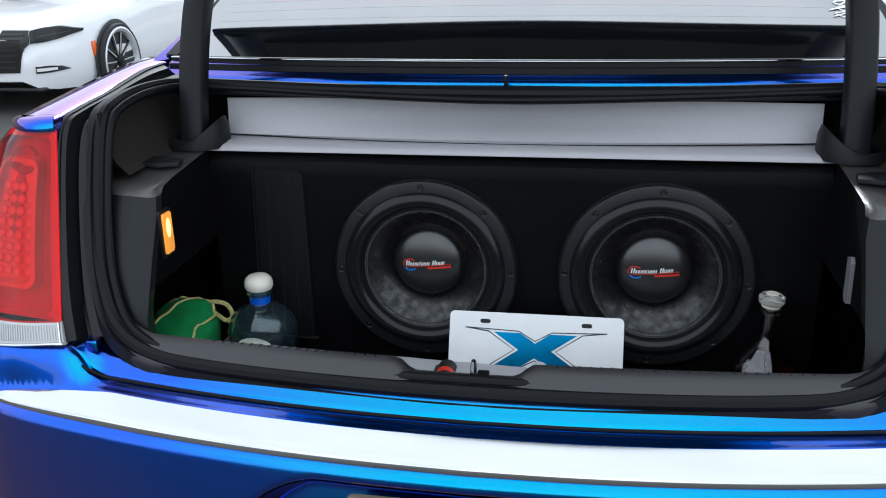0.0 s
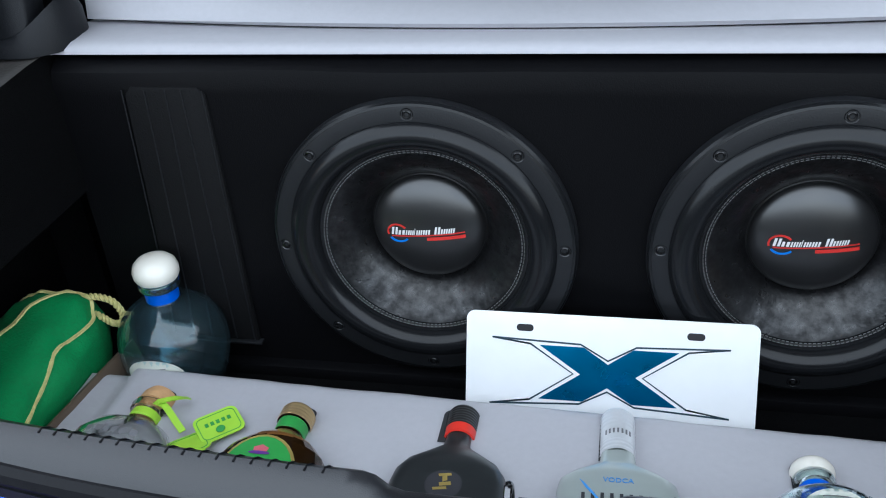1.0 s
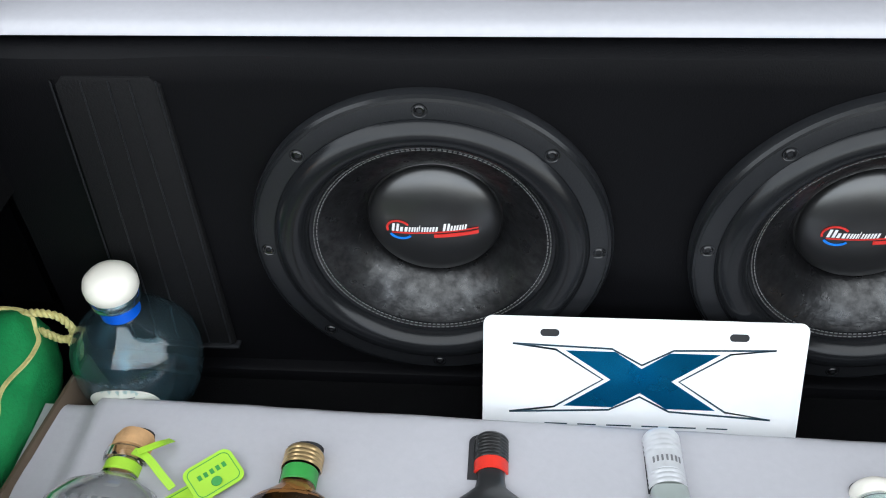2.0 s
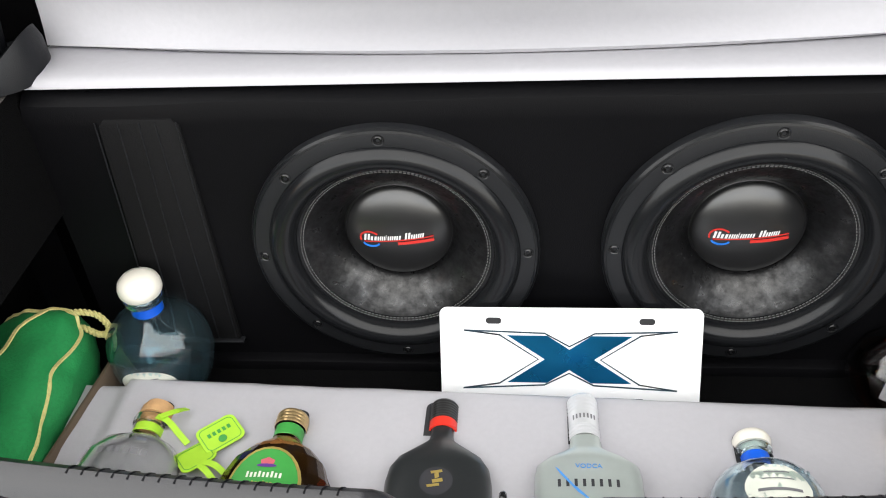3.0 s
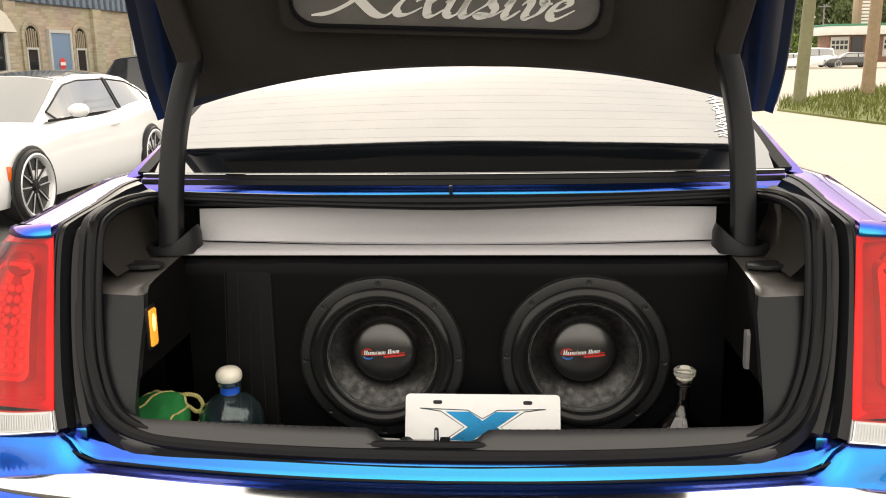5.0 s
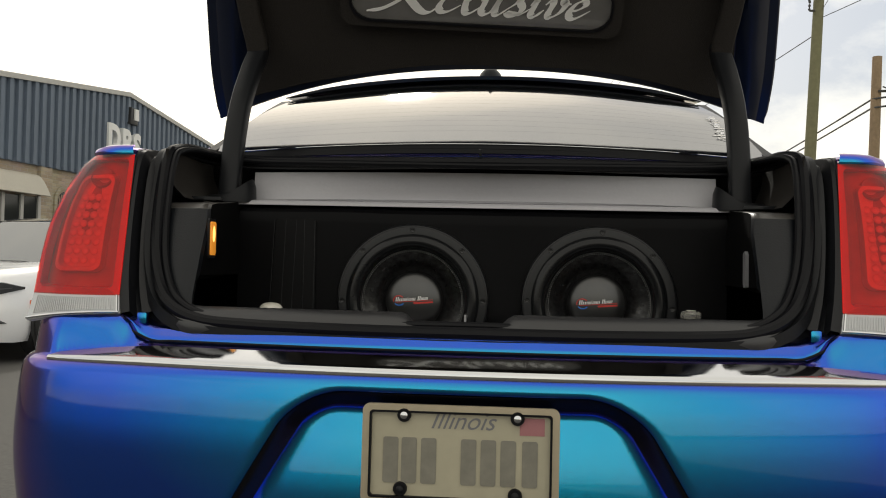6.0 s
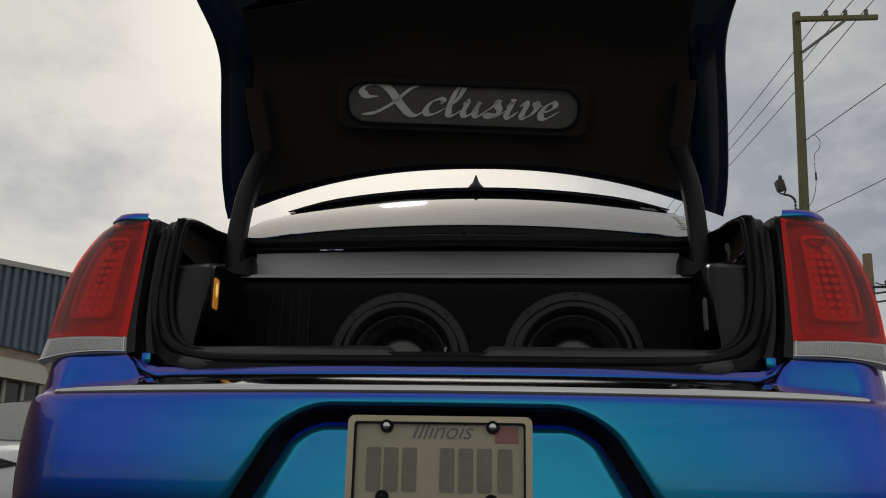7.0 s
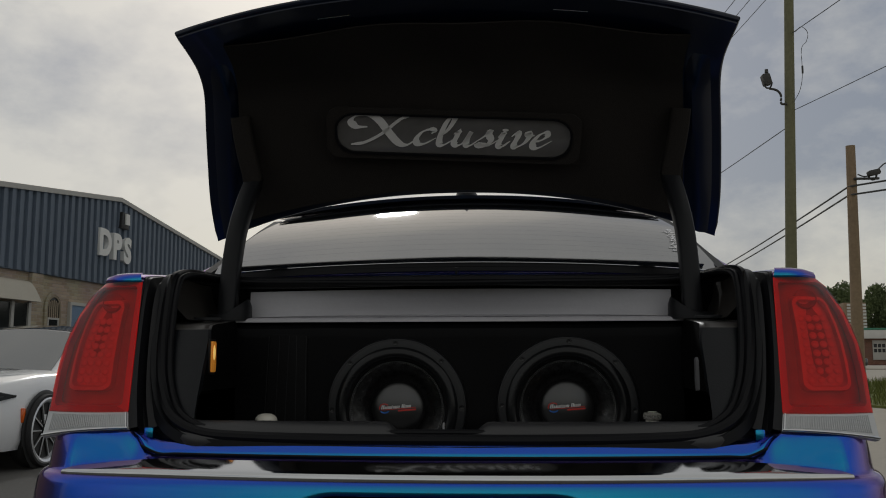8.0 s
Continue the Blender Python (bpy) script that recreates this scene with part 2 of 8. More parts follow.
def add_box(bm, x0, x1, y0, y1, z0, z1, bevel=0.0, m=None):
    made = bmesh.ops.create_cube(bm, size=1.0)["verts"]
    for v in made:
        v.co = Vector(((x0 + x1) / 2 + v.co.x * (x1 - x0), (y0 + y1) / 2 + v.co.y * (y1 - y0), (z0 + z1) / 2 + v.co.z * (z1 - z0)))
    if bevel:
        edges = {e for v in made for e in v.link_edges}
        made = bmesh.ops.bevel(bm, geom=list(edges), offset=bevel, segments=2, affect="EDGES", profile=0.5)["verts"]
    if m:
        bmesh.ops.transform(bm, matrix=m, verts=list({v for v in made}))


def box(x0, x1, y0, y1, z0, z1, bevel=0.0, m=None):
    bm = bmesh.new()
    add_box(bm, x0, x1, y0, y1, z0, z1, bevel)
    if m:
        bm.transform(m)
    return bm


def lathe(profile, seg=48, m=None, a0=0.0, a1=360.0):
    """A profile of (radius, height) turned round z."""
    full = a1 - a0 >= 360
    n = seg if full else seg + 1
    rows = []
    for r, z in profile:
        rows.append([Vector((r * math.cos(radians(a0 + (a1 - a0) * i / seg)), r * math.sin(radians(a0 + (a1 - a0) * i / seg)), z)) for i in range(n)])
    bm = bmesh.new()
    add_grid(bm, rows, close_u=full)
    bmesh.ops.remove_doubles(bm, verts=bm.verts, dist=1e-6)
    if m:
        bm.transform(m)
    return bm


def smooth_path(points, n=8, closed=False):
    """A Catmull-Rom curve through points."""
    p = [Vector(q) for q in points]
    out, last = [], len(p) if closed else len(p) - 1
    for i in range(last):
        a, b = p[i], p[(i + 1) % len(p)]
        z = p[i - 1] if (i > 0 or closed) else a + (a - b)
        c = p[(i + 2) % len(p)] if (i + 2 < len(p) or closed) else b + (b - a)
        for j in range(n):
            t = j / n
            out.append(0.5 * ((2 * a) + (b - z) * t + (2 * z - 5 * a + 4 * b - c) * t * t + (3 * a - z - 3 * b + c) * t ** 3))
    if not closed:
        out.append(p[-1])
    return out


def add_tube(bm, path, section, closed=False, up=(0, 0, 1), scale=None):
    """A section of (side, up) points, or a radius, swept along a path."""
    if isinstance(section, (int, float)):
        section = [(section * math.cos(math.tau * i / 10), section * math.sin(math.tau * i / 10)) for i in range(10)]
    rows, up = [], Vector(up)
    n = len(path)
    for i, p in enumerate(path):
        a, b = path[i - 1] if (i or closed) else path[0], path[(i + 1) % n] if (i + 1 < n or closed) else path[-1]
        d = (Vector(b) - Vector(a)).normalized()
        s = d.cross(up)
        s = s.normalized() if s.length > 1e-4 else Vector((1, 0, 0))
        w = s.cross(d)
        k = scale(i / max(1, n - 1)) if scale else 1.0
        rows.append([Vector(p) + s * u * k + w * v * k for u, v in section])
    vs = add_grid(bm, rows, close_u=True, close_v=closed)
    if not closed:
        bm.faces.new(vs[0]), bm.faces.new(vs[-1][::-1])


def tube(path, section, closed=False, up=(0, 0, 1), scale=None):
    bm = bmesh.new()
    add_tube(bm, path, section, closed, up, scale)
    return bm


def add_prism(bm, outline, depth, m=None):
    """A flat outline in x, y with its front at z = depth."""
    m = m or Matrix()
    a = [bm.verts.new(m @ Vector((x, y, 0))) for x, y in outline]
    b = [bm.verts.new(m @ Vector((x, y, depth))) for x, y in outline]
    bm.faces.new(a[::-1]), bm.faces.new(b)
    for i in range(len(a)):
        j = (i + 1) % len(a)
        bm.faces.new((a[i], a[j], b[j], b[i]))


def prism(outline, depth, m=None, bevel=0.0):
    bm = bmesh.new()
    add_prism(bm, outline, depth)
    if bevel:
        top = [e for e in bm.edges if all(v.co.z > depth * 0.99 for v in e.verts)]
        bmesh.ops.bevel(bm, geom=top, offset=bevel, segments=2, affect="EDGES", profile=0.5)
    if m:
        bm.transform(m)
    return bm


def round_rect(w, h, r, n=6):
    pts = []
    for cx, cy, a in ((w / 2 - r, h / 2 - r, 0), (-w / 2 + r, h / 2 - r, 90), (-w / 2 + r, -h / 2 + r, 180), (w / 2 - r, -h / 2 + r, 270)):
        for i in range(n + 1):
            t = radians(a + 90 * i / n)
            pts.append((cx + r * math.cos(t), cy + r * math.sin(t)))
    return pts


def add_ring(bm, outer, inner, depth, m=None):
    """A flat frame between two outlines with the same number of points."""
    m = m or Matrix()
    rows = [[m @ Vector((x, y, 0)) for x, y in outer], [m @ Vector((x, y, depth)) for x, y in outer], [m @ Vector((x, y, depth)) for x, y in inner], [m @ Vector((x, y, 0)) for x, y in inner]]
    add_grid(bm, rows, close_u=True, close_v=True)


def words(text, size, depth, m, shear=0.0, bold=0.0, spacing=1.0, squeeze=1.0):
    """Raised lettering in the built-in font, centred."""
    cu = bpy.data.curves.new("lettering", "FONT")
    cu.body, cu.size, cu.extrude, cu.shear, cu.offset, cu.space_character = text, size, depth, shear, bold, spacing
    cu.align_x, cu.align_y, cu.resolution_u = "CENTER", "CENTER", 4
    ob = bpy.data.objects.new("lettering", cu)
    me = bpy.data.meshes.new_from_object(ob)
    bm = bmesh.new()
    bm.from_mesh(me)
    bpy.data.objects.remove(ob), bpy.data.curves.remove(cu), bpy.data.meshes.remove(me)
    bm.transform(m @ Matrix.Diagonal((squeeze, 1, 1, 1)))
    return bm


def lerp_table(table, v):
    """Linear reading of a short table of (key, value)."""
    return float(np.interp(v, [a for a, _ in table], [b for _, b in table]))


def facing(x, y, z, tilt=0.0, turn=0.0):
    """The pose of a flat thing whose front looks back along -y; its x runs right and its y up."""
    return pose(x, y, z, 90 - tilt, 0, turn)


# ---- ground ----
ASPHALT = material("worn_asphalt", (0.080, 0.077, 0.072), 0.9, scale=30, vary=0.4, bump=0.006, bump_scale=90, stain=0.3, stain_scale=0.35)
CONCRETE = material("pale_concrete", (0.36, 0.33, 0.28), 0.9, scale=14, vary=0.14, bump=0.003, bump_scale=60, stain=0.18, stain_scale=0.25)
ground = part("ground", grid_bm([[(x, y, 0.0) for x in (-900, -60, -8, 8, 60, 900)] for y in (-900, -60, -8, 12, 60, 120, 1500)]), ASPHALT, None)
tagged(ground, "grey worn asphalt of the car park", "ground", kind="structure")

# ---- the open-trunk sedan ----
sedan = thing("sedan", "colour-shift blue and violet sedan with its trunk lid open", "car", (0, 2.4, 0))
HALF = [(0, -0.012), (0.15, -0.008), (0.30, 0.003), (0.45, 0.022), (0.60, 0.049), (0.70, 0.071), (0.76, 0.090), (0.80, 0.112), (0.832, 0.145), (0.856, 0.19), (0.873, 0.25), (0.884, 0.32), (0.892, 0.42), (0.897, 0.55), (0.90, 0.72)]
half_line = smooth_path([(x, y, 0) for x, y in HALF], 6)
plan_line = [Vector((-p.x, p.y, 0)) for p in reversed(half_line[1:])] + half_line


def plan_y(x):
    return float(np.interp(abs(x), [p.x for p in half_line], [p.y for p in half_line]))


def outward(i):
    a, b = plan_line[max(0, i - 1)], plan_line[min(len(plan_line) - 1, i + 1)]
    d = (b - a).normalized()
    return Vector((d.y, -d.x, 0))


# bumper: fine columns in the middle, where the number-plate recess lies
def bumper_columns():
    xs = [-0.44 + 0.88 * i / 110 for i in range(111)]
    cols = [(p, outward(i)) for i, p in enumerate(plan_line) if p.x < -0.445]
    cols += [(Vector((x, plan_y(x), 0)), Vector((0.34 * x, -1, 0)).normalized()) for x in xs]
    cols += [(p, outward(i)) for i, p in enumerate(plan_line) if p.x > 0.445]
    return cols


BUMPER_TOP = [(-0.150, 0.903), (-0.115, 0.902), (-0.104, 0.8995), (-0.098, 0.8955), (-0.092, 0.889), (-0.0855, 0.8825), (-0.0835, 0.8785), (-0.0825, 0.8735), (-0.079, 0.8718), (-0.072, 0.8702), (-0.066, 0.8682), (-0.060, 0.8668), (-0.0565, 0.8655), (-0.050, 0.860), (-0.045, 0.8573), (-0.040, 0.8545), (-0.035, 0.8518), (-0.030, 0.849), (-0.025, 0.8463), (-0.020, 0.8435), (-0.013, 0.839)]
BUMPER_LOW = [(-0.0105, 0.836), (-0.0045, 0.832), (-0.0015, 0.826), (0.001, 0.815), (0.006, 0.78), (0.011, 0.72), (0.012, 0.66), (0.007, 0.60), (-0.004, 0.52), (-0.02, 0.45), (-0.04, 0.38), (-0.07, 0.32), (-0.12, 0.29)]
low_rows = [0.838 - 0.0055 * i for i in range(52)] + [0.54, 0.50, 0.45, 0.40, 0.36, 0.32, 0.29]
low_table = sorted((p.y, p.x) for p in smooth_path([(o, z, 0) for o, z in BUMPER_LOW], 8))


def recess(x, z):
    """How far the number-plate recess lies in, 0 to 1; its upper corners are rounded."""
    top, bottom = 0.822, 0.600
    half = 0.278 + (top - z) / 0.222 * 0.132
    dx, dz = (half - abs(x)) * 0.86, top - z
    r = 0.075
    if dx < r and dz < r:
        side = r - math.hypot(r - dx, r - dz)
    else:
        side = min(dx, dz)
    t = max(0.0, min(1.0, side / 0.050))
    u = max(0.0, min(1.0, (z - bottom) / 0.010))
    return t * t * (3 - 2 * t) * u * u * (3 - 2 * u)


LAMP_FOOT = [(0.58, 0.088), (0.65, 0.076), (0.70, 0.064), (0.76, 0.048), (0.80, 0.041), (0.834, 0.037), (0.90, 0.037)]


def strip_size(x):
    """How wide the chrome strip still is, 1 to 0."""
    return min(1.0, max(0.0, (0.765 - abs(x)) / 0.20)) ** 0.55


def corner_z(x, o, z):
    """Under the lamps the groove fades and the top becomes one round slope from the strip up to the lens."""
    t = max(0.0, min(1.0, (abs(x) - 0.605) / 0.05))
    t = t * t * (3 - 2 * t)
    k = strip_size(x)
    start, foot = 0.021 + 0.039 * k, lerp_table(LAMP_FOOT, abs(x))
    z0 = 0.8455 + 0.0215 * k
    if -o <= start:
        slope = min(z, z0) if k > 0 else z
    else:
        slope = z0 + (0.9185 - z0) * math.sin(math.pi / 2 * min(1.0, (-o - start) / max(0.012, foot - start)))
    return z * (1 - t) + slope * t


def shoulder(x, o):
    """The bumper's top rises a little more at its very back under the tail lights."""
    t = max(0.0, min(1.0, (abs(x) - 0.60) / 0.08)) * max(0.0, min(1.0, (-o - 0.10) / 0.04))
    return 0.006 * t * t * (3 - 2 * t)


top_line = [(a[0] + (b[0] - a[0]) * i / 3, a[1] + (b[1] - a[1]) * i / 3) for a, b in zip(BUMPER_TOP, BUMPER_TOP[1:]) for i in range(3)] + BUMPER_TOP[-1:]
rows = [[p + n * o + Vector((0, 0, corner_z(p.x, o, z) + shoulder(p.x, o))) for p, n in bumper_columns()] for o, z in top_line]
for z in low_rows:
    o = lerp_table(low_table, z)
    row = []
    for p, n in bumper_columns():
        k = recess(p.x, z) if abs(p.x) < 0.45 else 0.0
        depth = 0.060 - 0.025 * max(0.0, min(1.0, (0.80 - z) / 0.19))
        row.append(p + n * (o - k * depth) + Vector((0, 0, z)))
    rows.append(row)
bumper = part("bumper", grid_bm(rows), PAINT, sedan, "colour-shift blue painted rear bumper", sharp=50)


# glossy black overlay on the number-plate recess wall: its dark ground reflection, painted
def recess_line(d):
    """The recess outline, set in by d, with the bumper's depth there."""
    half = lambda z: 0.278 + (0.822 - z) / 0.222 * 0.132
    side = [(half(z) - d / 0.86, z) for z in [0.602 + (0.747 - 0.602) * i / 16 for i in range(17)]]
    r = 0.075
    for i in range(1, 15):
        a = radians(90 * i / 14)
        z = 0.822 - (r - (r - d) * math.sin(a))
        side.append((half(z) - (r - (r - d) * math.cos(a)) / 0.86, z))
    x_end, z_top = side[-1]
    pts = [(-x, z) for x, z in side] + [(-x_end * (1 - i / 20), z_top) for i in range(1, 40)] + side[::-1]
    t = min(1.0, d / 0.050)
    k = t * t * (3 - 2 * t)
    out = []
    for x, z in pts:
        o = lerp_table(low_table, z) - k * (0.060 - 0.025 * max(0.0, min(1.0, (0.80 - z) / 0.19)))
        out.append(Vector((x, plan_y(x), z)) + Vector((0.34 * x, -1, 0)).normalized() * (o + 0.0018))
    return out


GLOSS_BLACK = material("dark_reflection_black", (0.004, 0.004, 0.005), 0.22, vary=0.1, spec=0.25)
part("recess_dark_overlay", grid_bm([recess_line(0.010 + 0.0025 * i) for i in range(11)]), GLOSS_BLACK, bumper, "black overlay painting the dark reflection on the recess wall", sharp=70)


# chrome strip along the bumper's top edge, thinning to a point at both ends
def strip_rows():
    out = []
    for i in range(0, 97):
        x = -0.765 + 1.53 * i / 96
        k = strip_size(x)
        w = 0.039 * k
        p, n = Vector((x, plan_y(x), 0)), Vector((0.34 * x, -1, 0)).normalized()
        sec = [(-0.017, 0.8345), (-0.0105, 0.8362), (-0.0088, 0.8395), (-0.0090, 0.8425 + 0.003 * k), (-0.0105, 0.8448 + 0.005 * k)] + [(-0.0135 - w * f, 0.846 + 0.006 * k + 0.0175 * k * (1.08 * f - 0.08 * f * f)) for f in (0.0, 0.2, 0.4, 0.6, 0.8, 1.0)] + [(-0.0155 - w, 0.846 + 0.021 * k), (-0.017 - w, 0.840 + 0.018 * k)]
        out.append([p + n * o + Vector((0, 0, z)) for o, z in sec])
    return out


part("chrome_strip", grid_bm(strip_rows()), CHROME, sedan, "bright chrome trim strip along the bumper", sharp=60)

# number plate in its frame
PLATE_PAINT = material("number_plate_paint", (0.40, 0.37, 0.27), 0.35, scale=60, vary=0.06, coat=0.3, stain=0.1, stain_scale=20)
PLATE_GREY = material("number_plate_figures", (0.20, 0.19, 0.155), 0.4, vary=0.25, scale=60)
PLATE_HEAD = material("number_plate_heading", (0.16, 0.16, 0.17), 0.4, vary=0.1)
PLATE_FRAME = material("plate_frame_metal", (0.46, 0.40, 0.29), 0.32, 0.6, vary=0.12)
STICKER = material("faded_red_sticker", (0.34, 0.14, 0.15), 0.5, vary=0.1)
pm = facing(-0.003, -0.006, 0.716, tilt=2)
plate = part("number_plate", prism(round_rect(0.298, 0.144, 0.008), 0.002, pm), PLATE_PAINT, sedan, "pale number plate with grey bars")
bm = bmesh.new()
add_ring(bm, round_rect(0.320, 0.162, 0.012), round_rect(0.294, 0.138, 0.006), 0.008, pm)
part("plate_frame", bm, PLATE_FRAME, plate, "tan metal plate frame")
bm = bmesh.new()
add_ring(bm, round_rect(0.297, 0.141, 0.006), round_rect(0.290, 0.134, 0.005), 0.0095, pm)
part("frame_groove", bm, RUBBER, plate)
for bx in (-0.113, -0.083, -0.051, 0.014, 0.046, 0.078, 0.113):
    part("figure_bar", prism(round_rect(0.025, 0.074, 0.004), 0.0012, pm @ Matrix.Translation((bx, -0.010, 0.0022))), PLATE_GREY, plate)
part("heading", words("Illinois", 0.041, 0.0004, pm @ Matrix.Translation((0.002, 0.055, 0.0026)), shear=0.40), PLATE_HEAD, plate)
part("sticker", prism([(0.096, 0.036), (0.136, 0.036), (0.136, 0.064), (0.096, 0.064)], 0.0008, pm @ Matrix.Translation((0, 0, 0.0022))), STICKER, plate)
for sx, sz in ((-0.092, 0.063), (0.092, 0.063), (-0.096, -0.056), (0.090, -0.060)):
    part("screw_ring", lathe([(0.0, 0.0085), (0.0105, 0.0085), (0.0115, 0.006), (0.0115, 0.001)], 20, pm @ Matrix.Translation((sx, sz, 0.001))), RUBBER, plate)
    s = part("screw", lathe([(0.0, 0.013), (0.004, 0.0125), (0.0060, 0.011), (0.0066, 0.006), (0.0066, 0.001)], 20, pm @ Matrix.Translation((sx, sz, 0.001))), CHROME if sz > 0 else BLACK_PLASTIC, plate)


# tail lights
def lamp_point(side, u, z, lift=0.0):
    """u runs from the inner edge (0) to the outer (1)."""
    xi = lerp_table([(0.90, 0.640), (0.957, 0.652), (1.228, 0.678)], z)
    xo = lerp_table([(0.885, 0.840), (0.905, 0.837), (0.96, 0.834), (1.00, 0.837), (1.04, 0.838), (1.075, 0.837), (1.10, 0.834), (1.135, 0.827), (1.165, 0.817), (1.19, 0.806), (1.21, 0.795), (1.224, 0.783), (1.236, 0.768)], z)
    x = xi + (xo - xi) * u
    y = 0.150 + 0.40 * (z - 0.957) + 0.055 * max(0.0, u - 0.25) ** 1.8 - 0.010 * math.sin(math.pi * min(1, max(0, u)))
    return Vector((side * x, y - lift, z))


def lamp_loop(u0, u1, z0, z1, r, n=6):
    """A closed loop of (u, z) with rounded corners; r in u."""
    rz = r * 0.16
    pts = []
    for cu, cz, a in ((u1 - r, z1 - rz, 0), (u0 + r, z1 - rz, 90), (u0 + r, z0 + rz, 180), (u1 - r, z0 + rz, 270)):
        for i in range(n + 1):
            t = radians(a + 90 * i / n)
            pts.append((cu + r * math.cos(t), cz + rz * math.sin(t)))
    out = []
    for (ua, za), (ub, zb) in zip(pts, pts[1:] + pts[:1]):
        out += [(ua + (ub - ua) * f, za + (zb - za) * f) for f in ((0, 0.25, 0.5, 0.75) if abs(za - zb) > 0.05 else (0,))]
    return out


for side in (-1, 1):
    def patch(u0, u1, z0, z1, lift, nu=14, nz=14, cut=0.0, cut_top=0.0):
        out = []
        for j in range(nz + 1):
            z = z0 + (z1 - z0) * j / nz
            f = j / nz
            a0 = u0 + cut * max(0, 1 - min(f, 1 - f) * nz / 1.5)
            a1 = u1 - cut * max(0, 1 - min(f, 1 - f) * nz / 1.5) - cut_top * f ** 2
            out.append([lamp_point(side, a0 + (a1 - a0) * i / nu, z, lift) for i in range(nu + 1)])
        return out
    lamp = part("tail_light", grid_bm(patch(0.0, 1.0, 0.955, 1.232, -0.026)), LAMP_BACK, sedan, "red tail light with a clear reversing lens below")
    bm = bmesh.new()
    ring_out = [lamp_point(side, u, z, 0.0) for u, z in lamp_loop(0.0, 1.0, 0.955, 1.232, 0.02)]
    ring_in = [lamp_point(side, u, z, 0.0005) for u, z in lamp_loop(0.075, 0.945, 0.9675, 1.2205, 0.06)]
    ring_deep = [lamp_point(side, u, z, -0.024) for u, z in lamp_loop(0.10, 0.93, 0.9715, 1.2165, 0.06)]
    add_grid(bm, [ring_out, ring_in, ring_deep], close_u=True)
    part("lens_rim", bm, RED_BRIGHT, lamp, "bright red rim of the lens")
    part("lens", grid_bm(patch(0.0, 1.0, 0.955, 1.232, 0.003)), RED_LENS, lamp, "clear red lens")
    bm = bmesh.new()
    loop_a = [lamp_point(side, u, z, -0.008) for u, z in lamp_loop(0.25, 0.80, 0.999, 1.188, 0.10)]
    loop_b = [lamp_point(side, u, z, -0.009) for u, z in lamp_loop(0.29, 0.765, 1.005, 1.182, 0.09)]
    loop_c = [lamp_point(side, u, z, -0.022) for u, z in lamp_loop(0.31, 0.745, 1.008, 1.178, 0.09)]
    loop_d = [lamp_point(side, u, z, -0.024) for u, z in lamp_loop(0.235, 0.815, 0.996, 1.191, 0.10)]
    vs = add_grid(bm, [loop_d, loop_a, loop_b, loop_c], close_u=True)
    bm.faces.new(vs[-1])
    panel_led = part("led_panel", bm, LAMP_SILVER, lamp, "raised frame round the small lamps")
    dome = lathe([(0.0, 0.0016), (0.0030, 0.0014), (0.0056, 0.0008), (0.0072, 0.0), (0.0080, -0.0012)], 14)
    first = None
    for j in range(8):
        for i in range(4):
            u = 0.37 + 0.31 * i / 3 - 0.02 * j / 7
            m = Matrix.Translation(lamp_point(side, u, 1.019 + 0.0178 * j, -0.020)) @ pose(0, 0, 0, 68, 0, 0)
            if first is None:
                first = part("led_dome", dome, LAMP_SILVER, panel_led)
                first.matrix_basis = m
            else:
                share("led_dome", first, m)
    bowl = Matrix.Translation(lamp_point(side, 0.50, 1.186, -0.016)) @ pose(0, 0, 0, 68, 0, 0)
    part("bulb_bowl", lathe([(0.0, -0.010), (0.009, -0.009), (0.017, -0.004), (0.021, 0.001), (0.0225, 0.000), (0.023, -0.006)], 24, bowl), LAMP_BACK, lamp, "round reflector bowl")
    clear = [[lamp_point(side, i / 12, z, 0.002) for i in range(13)] for z in (0.957, 0.945, 0.93)]
    clear.append([lamp_point(side, i / 12, 0.922 - 0.018 * (i / 12) ** 2, 0.001) for i in range(13)])
    rev = part("reversing_lens", grid_bm(clear, 0.012), WHITE_LENS, lamp, "ribbed clear reversing lens")
    bm = bmesh.new()
    for i in range(38):
        u = 0.06 + 0.86 * i / 37
        add_tube(bm, [lamp_point(side, u, 0.951, 0.003), lamp_point(side, u, 0.929 - 0.013 * u * u, 0.003)], 0.0011, up=(0, 1, 0))
    tagged(part("rib", bm, WHITE_LENS, rev), kind="stuff")
    bm = tube([lamp_point(side, u / 10, 0.925 - 0.017 * (u / 10) ** 2, 0.004) for u in range(11)], 0.0022)
    add_tube(bm, [lamp_point(side, 0.02, z, 0.004) for z in (0.925, 0.94, 0.955)], 0.0022, up=(0, 1, 0))
    part("lens_edge", bm, CHROME, rev)

# quarter panels with the body sides
LAMP_EDGE = [(0.60, 0.80), (0.88, 0.835), (0.905, 0.835), (0.96, 0.833), (1.04, 0.837), (1.10, 0.833), (1.135, 0.826), (1.165, 0.816), (1.19, 0.805), (1.215, 0.790), (1.234, 0.770)]
FULL_SIDE = [(0.30, 0.86), (0.42, 0.885), (0.60, 0.893), (0.80, 0.892), (0.95, 0.884), (1.08, 0.868), (1.17, 0.836), (1.215, 0.802), (1.234, 0.779)]
SIDE_TOP = [(0.262, 1.246), (0.45, 1.261), (0.65, 1.276), (1.0, 1.272), (2.0, 1.20), (3.2, 1.12), (4.2, 1.00), (4.75, 0.86), (4.92, 0.72)]


